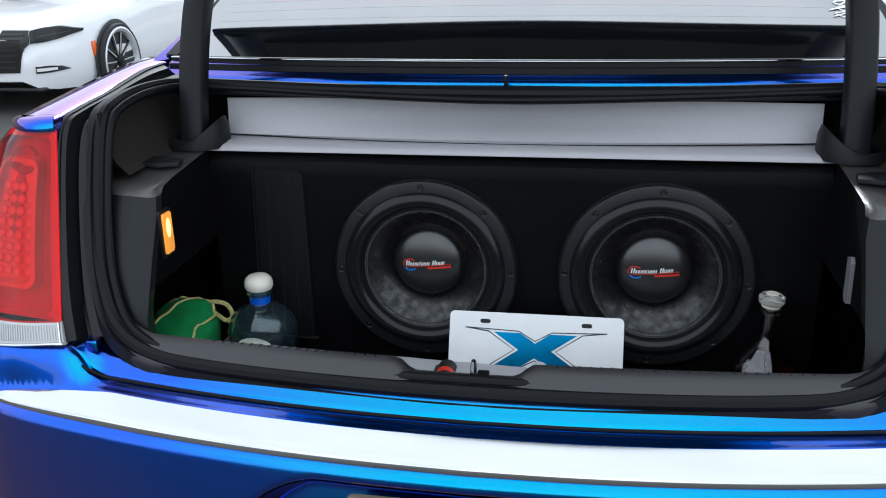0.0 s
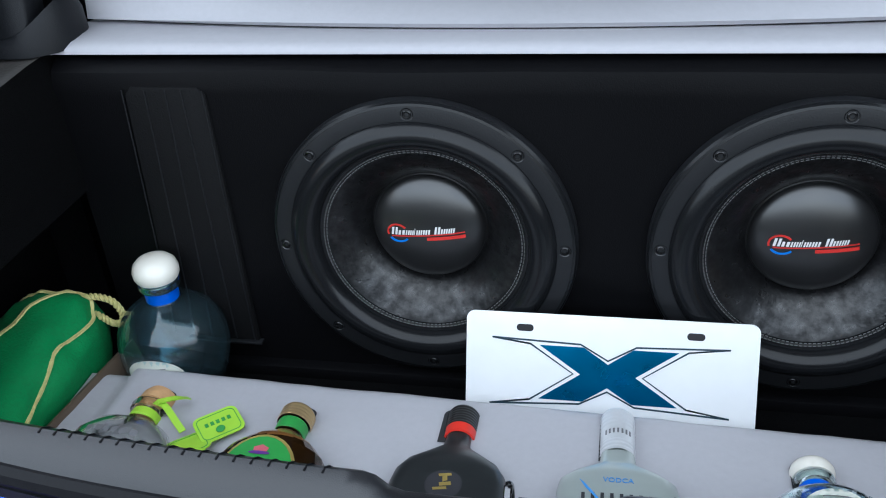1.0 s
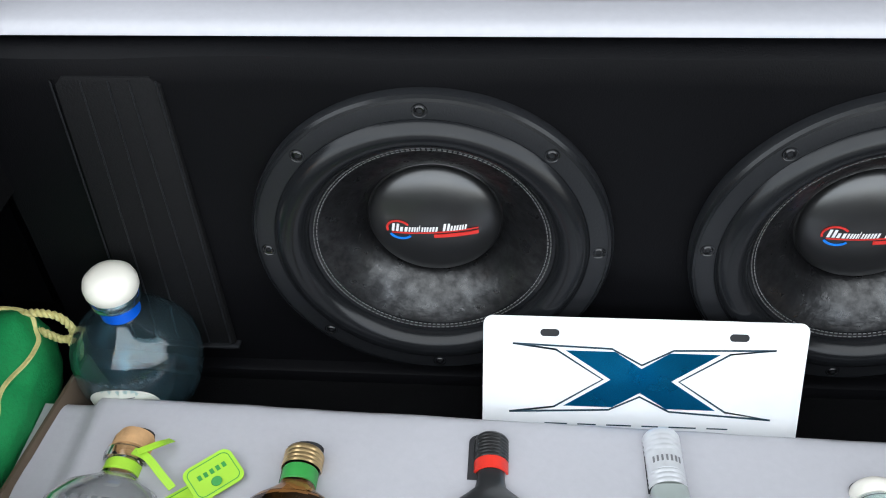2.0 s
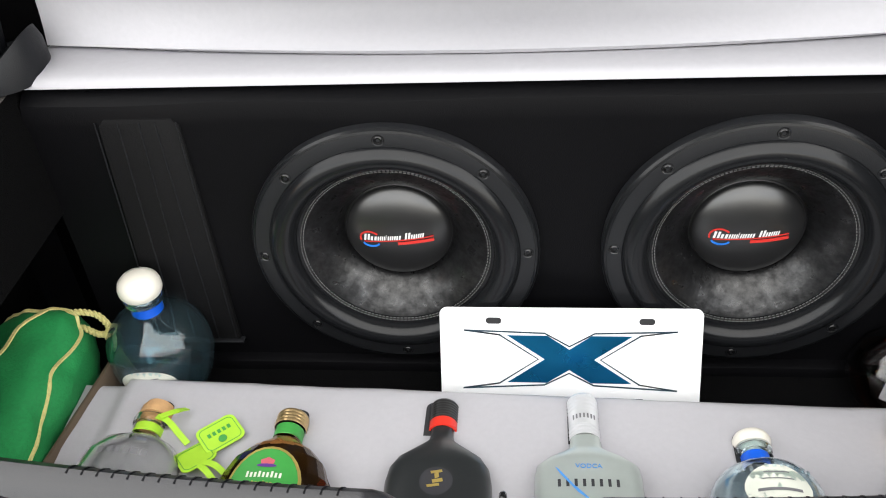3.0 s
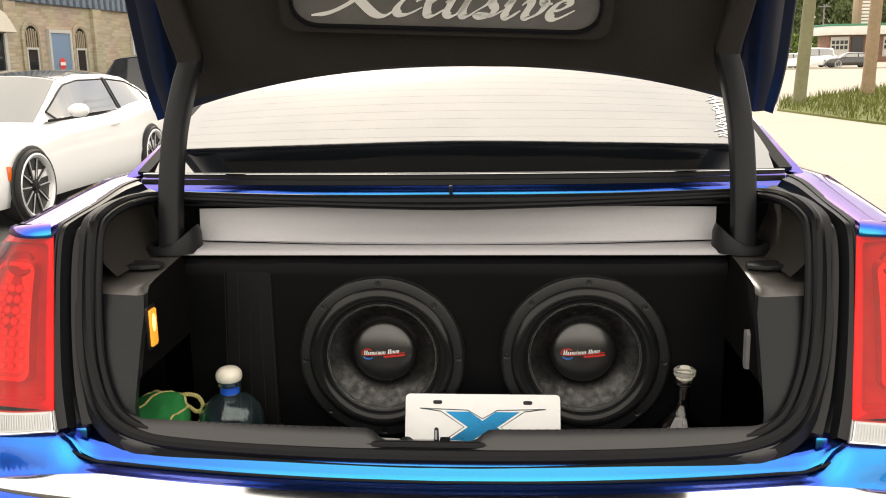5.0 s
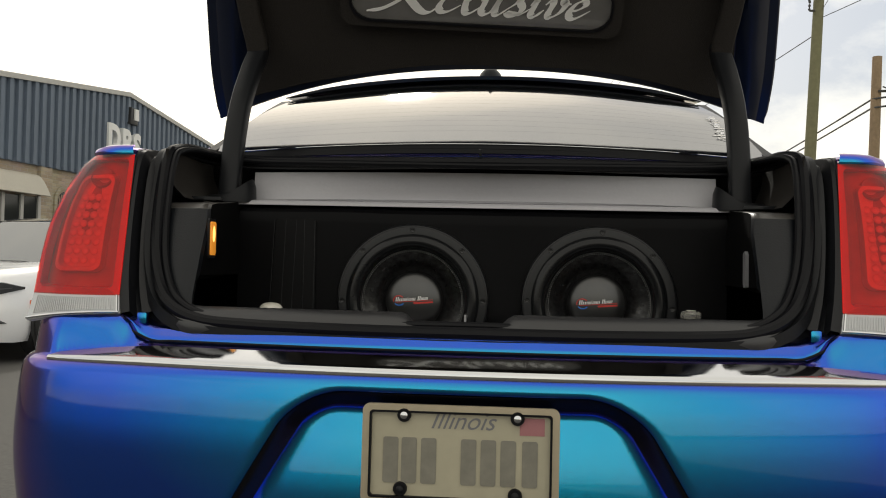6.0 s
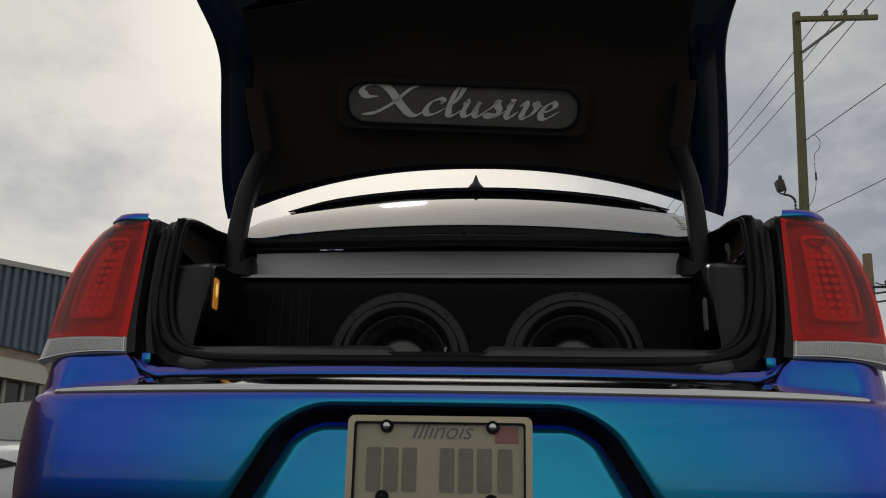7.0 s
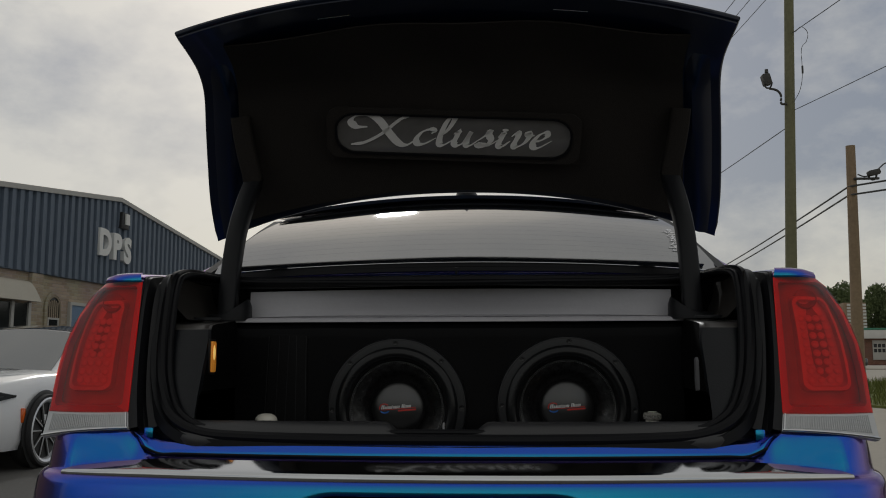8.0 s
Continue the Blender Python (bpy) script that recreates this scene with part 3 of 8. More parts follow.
def side_rows(side):
    out = []
    for y in (0.262, 0.30, 0.36, 0.45, 0.55, 0.65, 0.85, 1.1, 1.5, 2.0, 2.6, 3.2, 3.8, 4.3, 4.7, 4.85, 4.92):
        top = lerp_table(SIDE_TOP, y)
        k = min(1.0, (y - 0.262) / 0.42) ** 0.7
        pull = 1.0 if y < 4.2 else 1.0 - 0.22 * ((y - 4.2) / 0.72) ** 2
        row = []
        inner = lerp_table([(0.262, 0.680), (0.45, 0.684), (0.65, 0.690), (1.0, 0.70)], y)
        for x, dz in ((inner, -0.035), (inner + 0.003, -0.008), (inner + 0.012, 0.0), (inner + 0.045, 0.005), (inner + 0.075, 0.003)):
            row.append(Vector((side * x * pull, y + 0.034 * (1 - k) * ((x - inner) / 0.085) ** 1.5, top + dz)))
        for f in (1.0, 0.97, 0.92, 0.84, 0.72, 0.58, 0.44, 0.30, 0.16, 0.0):
            zz = 0.30 + (1.234 - 0.30) * f
            x = lerp_table(LAMP_EDGE, zz) * (1 - k) + lerp_table(FULL_SIDE, zz) * k
            z = 0.30 + (top - 0.008 - 0.30) * f
            row.append(Vector((side * x * pull, y - 0.40 * max(0.0, 1.234 - zz) * (1 - k) * (1 if zz > 0.88 else 0.35) + 0.034 * (1 - k), z)))
        out.append(row)
    return out


for side in (-1, 1):
    part("quarter_panel", grid_bm(side_rows(side)), PAINT, sedan, sharp=60)

for side in (-1, 1):
    lip = []
    for i in range(13):
        u = i / 12
        a = lamp_point(side, u, 1.230, 0.003)
        c = Vector((side * (0.690 + 0.078 * u), max(0.285, a.y + 0.026), 1.2515 - 0.010 * u * u))
        lip.append([a, a.lerp(c, 0.10) + Vector((0, -0.006, 0.003)), a.lerp(c, 0.35) + Vector((0, -0.007, 0.009)), a.lerp(c, 0.65) + Vector((0, -0.003, 0.008)), c])
    part("fender_lip", grid_bm(lip), PAINT, sedan, "rolled painted edge above the tail light", sharp=70)

# bonnet, front and floor pan close the body
rows = []
for y in (2.95, 3.2, 3.8, 4.3, 4.7, 4.85, 4.92):
    top, pull = lerp_table(SIDE_TOP, y), 1.0 if y < 4.2 else 1.0 - 0.22 * ((y - 4.2) / 0.72) ** 2
    rows.append([Vector((x * pull, y, top + 0.03 * (1 - (x / 0.70) ** 2))) for x in (-0.70, -0.5, -0.25, 0, 0.25, 0.5, 0.70)])
part("bonnet", grid_bm(rows), PAINT, sedan)
part("front_panel", grid_bm([[(x, 4.92, z) for x in (-0.68, 0.0, 0.68)] for z in (0.30, 0.5, 0.73)], 0.03), PAINT, sedan)
part("underbody", box(-0.84, 0.84, 0.10, 4.88, 0.27, 0.32, 0.01), BLACK_PLASTIC, sedan)

# rear window, roof, pillars, side glass
rows = []
for j in range(13):
    v = j / 12
    row = []
    for i in range(25):
        s = -1 + i / 12
        bot = Vector((0.690 * s, 0.560 + 0.150 * s * s, 1.291 - 0.014 * s * s))
        top = Vector((0.585 * s, 1.075 + 0.050 * s * s, 1.546 - 0.046 * s * s))
        p = bot.lerp(top, v)
        p.z += 0.023 * math.sin(math.pi * v)
        row.append(p)
    rows.append(row)
rear_window = part("rear_window", grid_bm(rows), WINDOW, sedan, "dark tinted rear window mirroring the sky")
def on_glass(s, v, lift=0.002):
    """A place on the rear window: s across (-1 to 1), v up (0 to 1)."""
    a = Vector((0.690 * s, 0.560 + 0.150 * s * s, 1.291 - 0.014 * s * s)).lerp(Vector((0.585 * s, 1.075 + 0.050 * s * s, 1.546 - 0.046 * s * s)), v)
    return a + Vector((0, -0.4 * lift, 0.023 * math.sin(math.pi * v) + 0.92 * lift))


DEFROST = material("defroster_line", (0.012, 0.012, 0.011), 0.05, ior=2.47, spec=1.0, vary=0.1)
DECAL = material("silver_white_window_decal", (0.94, 0.94, 0.94), 0.12, 0.9, vary=0.03)
part("top_band", grid_bm([[on_glass(-0.99 + 1.98 * i / 24, v, 0.0012) for i in range(25)] for v in (0.895, 0.93, 0.965, 1.0)]), BLACK_PLASTIC, rear_window, "black band along the top of the glass")
for k in range(13):
    part("defroster_line", grid_bm([[on_glass(-0.94 + 1.88 * i / 24, 0.17 + 0.056 * k + d, 0.0012) for i in range(25)] for d in (0.0, 0.0008)]), DEFROST, rear_window)
rng = random.Random(3)
for k in range(11):
    v = 0.22 + 0.032 * k
    s0 = 0.895 + 0.005 * k
    ctrl = [(s0, v), (s0 + rng.uniform(-0.04, -0.015), v + 0.025), (s0 + rng.uniform(0.0, 0.02), v + 0.036), (s0 + rng.uniform(-0.05, -0.02), v + rng.uniform(0.0, 0.015)), (s0 + 0.006, v + 0.032)]
    part("decal_stroke", tube([on_glass(p.x, p.y, 0.0016) for p in smooth_path([(a, b, 0) for a, b in ctrl], 4)], [(-0.0011, -0.0003), (0.0011, -0.0003), (0.0011, 0.0003), (-0.0011, 0.0003)], up=(0, -0.4, 0.92)), DECAL, rear_window, "white handwritten stroke")
bm = tube([rows[0][i] + Vector((0, -0.006, 0.004)) for i in range(25)], [(-0.008, -0.006), (0.008, -0.006), (0.006, 0.006), (-0.006, 0.006)])
part("window_seal", bm, RUBBER, rear_window)
part("window_trim", tube([rows[0][i] + Vector((0, -0.0145, 0.0085)) for i in range(25)], 0.0016), CHROME, rear_window, "thin bright trim line")
bm = tube([Vector((0.60 * s, 1.062 + 0.052 * s * s, 1.554 - 0.048 * s * s)) for s in [-1 + i / 10 for i in range(21)]], [(-0.022, -0.005), (0.022, -0.004), (0.022, 0.006), (-0.022, 0.004)], scale=lambda f: min(1.0, 0.15 + 7 * min(f, 1 - f)))
part("roof_lip", bm, BLACK_PLASTIC, sedan, "black roof edge above the window")
rows = []
for y, hw, zc in ((1.075, 0.60, 1.556), (1.3, 0.605, 1.578), (1.7, 0.61, 1.591), (2.2, 0.60, 1.576), (2.5, 0.585, 1.541)):
    rows.append([Vector((hw * s, y + 0.05 * s * s * (y < 1.2), zc - 0.05 * s * s)) for s in [-1 + i / 8 for i in range(17)]])
part("roof", grid_bm(rows), PAINT, sedan)
for side in (-1, 1):
    a = smooth_path([(side * 0.697, 0.715, 1.281), (side * 0.663, 0.88, 1.362), (side * 0.628, 1.04, 1.446), (side * 0.602, 1.13, 1.492)], 5)
    b = smooth_path([(side * 0.730, 0.68, 1.276), (side * 0.706, 0.90, 1.350), (side * 0.664, 1.11, 1.438), (side * 0.626, 1.27, 1.500)], 5)
    c = smooth_path([(side * 0.758, 0.92, 1.271), (side * 0.732, 1.12, 1.330), (side * 0.684, 1.32, 1.423), (side * 0.634, 1.43, 1.500)], 5)
    part("rear_pillar", grid_bm([a, b, c]), PAINT, sedan)
    part("pillar_trim", tube(a, [(-0.016, -0.006), (0.016, -0.006), (0.014, 0.008), (-0.014, 0.008)]), RUBBER, sedan)
    rows = [[Vector((side * 0.755, y, lerp_table(SIDE_TOP, y) - 0.01)) for y in (0.92, 1.4, 2.0, 2.6, 3.1)], [Vector((side * 0.62, y, z)) for y, z in ((1.38, 1.49), (1.6, 1.52), (2.0, 1.52), (2.35, 1.51), (2.52, 1.46))]]
    part("side_window", grid_bm(rows), WINDOW, sedan)
part("windscreen", grid_bm([[Vector((0.60 * s, 2.48, 1.541 - 0.05 * s * s)) for s in (-1, -0.5, 0, 0.5, 1)], [Vector((0.70 * s, 3.05 - 0.1 * s * s, 1.135)) for s in (-1, -0.5, 0, 0.5, 1)]]), WINDOW, sedan)
fin = [[Vector((0, 1.17, 1.564)) + Vector((w * math.cos(a), d * math.sin(a) + sh, h)) for a in [math.tau * i / 16 for i in range(16)]] for w, d, sh, h in ((0.036, 0.080, 0.0, -0.006), (0.035, 0.078, 0.0, 0.012), (0.034, 0.074, -0.002, 0.020), (0.028, 0.064, -0.006, 0.028), (0.019, 0.050, -0.012, 0.036), (0.012, 0.036, -0.02, 0.044), (0.007, 0.020, -0.028, 0.054), (0.0025, 0.006, -0.036, 0.066))]
part("antenna_fin", grid_bm(fin, close_u=True), BLACK_PLASTIC, sedan, "black shark-fin antenna")

# wheels
TYRE = material("tyre_rubber", (0.022, 0.022, 0.023), 0.8, scale=40, vary=0.2)
CAP_DARK = material("gloss_black_wheel", (0.012, 0.012, 0.013), 0.2, vary=0.1, coat=0.5)
RIM = material("machined_rim", (0.74, 0.75, 0.77), 0.30, 0.6, vary=0.06)


def add_wheel(parent, m, r=0.36, w=0.24, dark=None):
    ty = part("wheel", lathe([(r * 0.80, -w / 2), (r * 0.96, -w / 2), (r, -w * 0.4), (r, w * 0.4), (r * 0.97, w / 2), (r * 0.89, w / 2), (r * 0.86, 0)], 40, m), TYRE, parent, local=True)
    part("rim", lathe([(r * 0.90, w * 0.42), (r * 0.905, w * 0.50), (r * 0.86, w * 0.53), (r * 0.79, w * 0.47), (r * 0.76, w * 0.30), (r * 0.70, 0.0)], 40, m), RIM, ty, "bright dished rim lip")
    part("rim_back", lathe([(0.0, w * 0.10), (r * 0.76, w * 0.10)], 32, m), CAP_DARK, ty)
    for i in range(5):
        for off in (-11, 11):
            turn = m @ pose(0, 0, w * 0.26, 0, 0, 72 * i + off)
            skew = r * 0.0085 * off
            bm = bmesh.new()
            add_prism(bm, [(r * 0.10, -r * 0.06), (r * 0.77, -r * 0.052 + skew), (r * 0.77, r * 0.052 + skew), (r * 0.10, r * 0.06)], w * 0.10, turn)
            part("spoke", bm, dark or CAP_DARK, ty)
            bm = bmesh.new()
            add_prism(bm, [(r * 0.20, r * 0.012), (r * 0.76, r * 0.012 + skew), (r * 0.76, r * 0.046 + skew), (r * 0.20, r * 0.040)] if off > 0 else [(r * 0.20, -r * 0.040), (r * 0.76, -r * 0.046 + skew), (r * 0.76, -r * 0.012 + skew), (r * 0.20, -r * 0.012)], w * 0.02, turn @ Matrix.Translation((0, 0, w * 0.10)))
            part("spoke_face", bm, RIM, ty, "machined silver spoke edge")
    part("hub", lathe([(0.0, w * 0.46), (r * 0.11, w * 0.45), (r * 0.15, w * 0.36), (r * 0.15, w * 0.2)], 24, m), BLACK_PLASTIC, ty)


inv = sedan.matrix_basis.inverted()
for y in (1.08, 4.05):
    for side in (-1, 1):
        add_wheel(sedan, inv @ pose(side * 0.80, y, 0.36, 0, 90 * side, 0))

# ---- trunk opening: seal, jambs, sill ----
SEAL = [(0.0, 0.100, 0.905), (0.20, 0.106, 0.905), (0.40, 0.122, 0.908), (0.50, 0.138, 0.916), (0.562, 0.160, 0.945), (0.598, 0.196, 1.000), (0.618, 0.235, 1.075), (0.630, 0.280, 1.165), (0.634, 0.318, 1.232), (0.632, 0.352, 1.252),
        (0.625, 0.42, 1.262), (0.612, 0.49, 1.262), (0.575, 0.535, 1.258), (0.50, 0.545, 1.254), (0.30, 0.520, 1.252), (0.12, 0.506, 1.252)]
loop = SEAL + [(0.0, 0.502, 1.252)] + [(-x, y, z) for x, y, z in reversed(SEAL[1:])]
seal_path = smooth_path(loop, 6, closed=True)
centre = Vector((0, 0.32, 1.08))


def inset(path, d, lift):
    """The loop drawn in towards its middle, and lifted towards the open side."""
    out = []
    for p in path:
        k = centre - p
        k.x *= 0.9
        out.append(p + k.normalized() * d + Vector((0, -0.55, 0.83)) * lift)
    return out


part("trunk_seal", tube(seal_path, 0.0125, closed=True), RUBBER, sedan, "black rubber trunk seal")
part("seal_lip", tube(inset(seal_path, 0.017, 0.004), 0.007, closed=True), RUBBER, sedan)
part("seal_channel", tube(inset(seal_path, -0.016, -0.012), [(-0.010, -0.012), (0.010, -0.012), (0.010, 0.010), (-0.010, 0.010)], closed=True), BLACK_PLASTIC, sedan)

JAMB = material("satin_black_jamb", (0.009, 0.0095, 0.0115), 0.36, spec=0.28, scale=120, vary=0.2, bump=0.0002, bump_scale=300, stain=0.25, stain_scale=7)
for side in (-1, 1):
    spine = [(0.655, 0.152, 0.915), (0.662, 0.172, 0.985), (0.672, 0.210, 1.075), (0.681, 0.255, 1.180), (0.686, 0.290, 1.232), (0.688, 0.340, 1.243), (0.692, 0.45, 1.252), (0.694, 0.58, 1.268), (0.690, 0.66, 1.272)]
    inner = [(0.585, 0.175, 0.925), (0.612, 0.205, 0.985), (0.632, 0.245, 1.075), (0.645, 0.290, 1.170), (0.648, 0.325, 1.222), (0.648, 0.360, 1.236), (0.642, 0.45, 1.246), (0.634, 0.55, 1.252), (0.62, 0.60, 1.256)]
    a, d = smooth_path([(side * x, y, z) for x, y, z in spine], 5), smooth_path([(side * x, y, z) for x, y, z in inner], 5)
    rows = []
    for p, q in zip(a, d):
        back = Vector((0, 0.42, -0.35))
        rows.append([p, p.lerp(q, 0.06) - 0.010 * Vector((0, 1, -0.6)), p.lerp(q, 0.34) - 0.012 * Vector((0, 1, -0.6)), p.lerp(q, 0.40) + 0.030 * back, p.lerp(q, 0.52) + 0.035 * back, p.lerp(q, 0.58), p.lerp(q, 0.85) - 0.004 * Vector((0, 1, -0.6)), q, q + 0.05 * back])
    part("trunk_jamb", grid_bm(rows), JAMB, sedan, "satin black gutter beside the trunk opening", sharp=40)
    part("jamb_edge", tube(a, [(-0.008, -0.008), (0.008, -0.008), (0.006, 0.008), (-0.006, 0.008)]), RUBBER, sedan)
    # painted drain foot under the jamb
    part("gutter_pad", box(*sorted((side * 0.598, side * 0.618)), 0.148, 0.164, 0.902, 0.925, 0.004), PAINT, sedan, "blue painted drain foot")

gap = [Vector((side * x, y, z)) for side, x, y, z in ((-1, 0.652, 0.150, 0.915), (-1, 0.646, 0.138, 0.903), (-1, 0.622, 0.128, 0.8945))] + [Vector((x, plan_y(x) + 0.083, 0.8755)) for x in [-0.58 + 1.16 * i / 30 for i in range(31)]] + [Vector((x, y, z)) for x, y, z in ((0.622, 0.128, 0.8945), (0.646, 0.138, 0.903), (0.652, 0.150, 0.915))]
part("panel_gap", tube(smooth_path(gap, 3), 0.0026), RUBBER, sedan, "dark gap between bumper and body")

# cowl between seal and rear window
rows = []
for o, z in ((0.006, 1.246), (0.006, 1.262), (0.016, 1.272), (0.034, 1.278), (0.040, 1.288), (0.066, 1.293)):
    rows.append([Vector((0.69 * s, 0.512 + 0.130 * s * s + o, z - 0.012 * s * s)) for s in [-1 + i / 14 for i in range(29)]])
part("cowl", grid_bm(rows), PAINT, sedan, "glossy blue strip below the rear window", sharp=50)
part("cowl_seal", tube([Vector((0.685 * s, 0.512 + 0.130 * s * s + 0.036, 1.284 - 0.012 * s * s)) for s in [-1 + i / 14 for i in range(29)]], [(-0.006, -0.006), (0.006, -0.006), (0.004, 0.004), (-0.004, 0.004)]), RUBBER, sedan)
part("cowl_clip", box(-0.003, 0.003, 0.500, 0.512, 1.266, 1.282, 0.001), RUBBER, sedan)

# grained plastic sill with its latch scoop and grooves
STRIKER = material("striker_steel", (0.16, 0.16, 0.165), 0.20, 1.0, vary=0.1)


def sill_rows():
    out = []
    for i in range(0, 121):
        x = -0.60 + 1.2 * i / 120
        y0 = 0.101 + 0.11 * x * x
        rise = 0.0 if abs(x) < 0.495 else ((abs(x) - 0.495) / 0.105) ** 2
        g = max(0.0, min(1.0, (0.100 - abs(x + 0.017)) / (0.034 if x > 0 else 0.026)))
        g = g * g * (3 - 2 * g)
        lift = 0.042 * rise - 0.004
        pts = [(-0.004, 0.893), (-0.006, 0.902), (-0.005, 0.911), (0.001 + 0.001 * g, 0.922 - 0.002 * g), (0.008 + 0.002 * g, 0.932 - 0.009 * g), (0.018, 0.940 - 0.017 * g), (0.030, 0.943 - 0.021 * g), (0.038, 0.937 - 0.018 * g), (0.045, 0.922 - 0.010 * g), (0.050, 0.89), (0.050, 0.743)]
        out.append([Vector((x, y0 + dy + 0.05 * rise, z + lift)) for dy, z in pts])
    return out


SILL = material("grained_grey_black_plastic", (0.0115, 0.0118, 0.0140), 0.40, scale=700, vary=0.2, bump=0.00025, bump_scale=900, stain=0.3, stain_scale=4, spec=0.68)
sill = part("sill_trim", grid_bm(sill_rows()), SILL, sedan, "grained black plastic sill trim with short grooves", sharp=50)
bm = bmesh.new()
for x0, n in ((-0.402, 18), (0.112, 24)):
    for i in range(n):
        x = x0 + 0.0149 * i
        y0 = 0.101 + 0.11 * x * x
        add_tube(bm, [Vector((x, y0 + 0.0255, 0.9382)), Vector((x + 0.001, y0 + 0.031, 0.9386)), Vector((x + 0.002, y0 + 0.036, 0.9352)), Vector((x + 0.003, y0 + 0.042, 0.9270))], [(-0.0007, -0.0010), (0.0007, -0.0010), (0.0007, 0.0009), (-0.0007, 0.0009)])
tagged(part("groove", bm, RUBBER, sill), kind="stuff")
bm = tube(smooth_path([(-0.006, 0.122, 0.895), (-0.006, 0.122, 0.918), (-0.006, 0.127, 0.934), (-0.006, 0.136, 0.936), (-0.006, 0.142, 0.924), (-0.006, 0.142, 0.895)], 5), 0.0034, up=(1, 0, 0))
part("striker", bm, STRIKER, sill, "dark steel latch striker loop")
part("latch_slot", box(-0.0005, 0.0165, 0.1185, 0.139, 0.900, 0.9225, 0.002), RUBBER, sill, "black latch slot")

# trunk floor and well
part("trunk_floor", box(-0.66, 0.66, 0.17, 0.56, 0.70, 0.755, 0.004), LINER, sedan, "black carpeted trunk floor")
part("trunk_back", box(-0.64, 0.64, 0.60, 0.62, 0.66, 1.25, 0.004), LINER, sedan)

# side trims, hinges
LAMP_GLOW = glow("courtesy_lamp", (1.0, 0.36, 0.04), 0.22)
BULB = glow("lit_bulb", (1.0, 0.62, 0.16), 0.9)
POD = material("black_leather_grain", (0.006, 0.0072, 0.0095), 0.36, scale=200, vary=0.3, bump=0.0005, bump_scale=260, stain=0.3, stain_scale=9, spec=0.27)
# Lighter copy of POD: dust plus the top's sky sheen put into the colour.
POD_TOP = material("dusty_skylit_leather_grain", (0.040, 0.037, 0.034), 0.38, scale=160, vary=0.35, bump=0.0005, bump_scale=260, stain=0.5, stain_scale=14, spec=0.95)
TAG = material("grey_tag", (0.16, 0.16, 0.17), 0.4, vary=0.2)
for side in (-1, 1):
    # the trim's cross-section is followed from floor to top: front face leans forward, the top slopes up to the baffle
    rows = []
    for z, y0 in ((0.70, 0.168), (0.86, 0.168), (0.953, 0.172), (0.985, 0.186), (0.995, 0.191), (1.04, 0.212), (1.10, 0.243), (1.126, 0.258), (1.136, 0.272), (1.140, 0.300), (1.150, 0.42), (1.156, 0.56)):
        xi, xo = 0.522 if z < 1.12 else 0.526 + (z - 1.12) * 0.2, 0.640
        low = z < 0.99
        xs, yb = (xi + 0.012, y0 + 0.045) if low else (xi, y0 + 0.020)
        xw = 0.668 if low else xi + 0.001
        rows.append([Vector((side * 0.655, y0 + 0.03, z)), Vector((side * 0.607, y0 + 0.012, z)), Vector((side * 0.560, y0 + 0.004, z)), Vector((side * (xi + 0.012), y0, z)), Vector((side * (xi + 0.002), y0 + 0.006, z)), Vector((side * xs, yb, z)), Vector((side * xw, max(yb + 0.02, 0.27 if low else 0.40), z)), Vector((side * (xw + 0.003), 0.565, z))])
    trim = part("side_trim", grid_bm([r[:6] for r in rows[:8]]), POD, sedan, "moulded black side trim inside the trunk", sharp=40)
    part("trim_top", grid_bm([r[:6] for r in rows[7:]]), POD_TOP, trim, "rounded top of the side trim, dusty and coloured lighter for sky sheen", sharp=40)
    # The trim's inner face in carpet black: its shade is put into the colour.
    part("shaded_inner_side", grid_bm([r[5:] for r in rows]), LINER, trim, "inner face of the side trim, blackened for shade")
    # recess shelf above, hinge bezel, hook
    rows = [[Vector((side * x, y, z)) for y in (0.30, 0.40, 0.50, 0.60)] for x, z in ((0.590, 1.150), (0.61, 1.17), (0.628, 1.215), (0.632, 1.25))]
    part("wing_liner", grid_bm(rows), LID_LINER, sedan, "moulded felt above the side trim")
    part("front_liner", grid_bm([[Vector((side * x, 0.585, z)) for x in (0.50, 0.57, 0.64)] for z in (1.10, 1.18, 1.26)]), LINER, sedan)
    # collar round the hinge arm: an oval rim that rises towards the middle of the car
    rings = []
    for inset_by, up in ((0.0, 0.0), (0.001, 0.6), (0.006, 0.95), (0.012, 1.0), (0.017, 0.9), (0.019, 0.2)):
        ring = []
        for i in range(40):
            a = math.tau * i / 40
            c, q = math.cos(a), math.sin(a)
            x, y = 0.560 + (0.056 - inset_by) * math.copysign(abs(c) ** 0.9, c), 0.504 + (0.054 - inset_by) * math.copysign(abs(q) ** 0.9, q)
            ring.append(Vector((side * x, y, 1.154 + up * (0.016 + 0.048 * max(0.0, (0.580 - x) / 0.076) ** 2.2))))
        rings.append(ring)
    bm = bmesh.new()
    vs = add_grid(bm, rings, close_u=True)
    bm.faces.new(vs[-1])
    part("hinge_bezel", bm, BLACK_PLASTIC, trim, "rounded black collar round the hinge arm", sharp=50)
    hook = [(0.535, 0.335), (0.568, 0.322), (0.600, 0.330), (0.628, 0.338), (0.628, 0.350), (0.590, 0.350), (0.584, 0.357), (0.596, 0.363), (0.620, 0.366), (0.612, 0.378), (0.566, 0.376), (0.540, 0.364)]
    part("cargo_hook", prism([(side * x, y) for x, y in (hook if side > 0 else hook[::-1])], 0.007, pose(0, 0.028, 1.150), 0.002), BLACK_PLASTIC, trim, "black cargo hook plate")
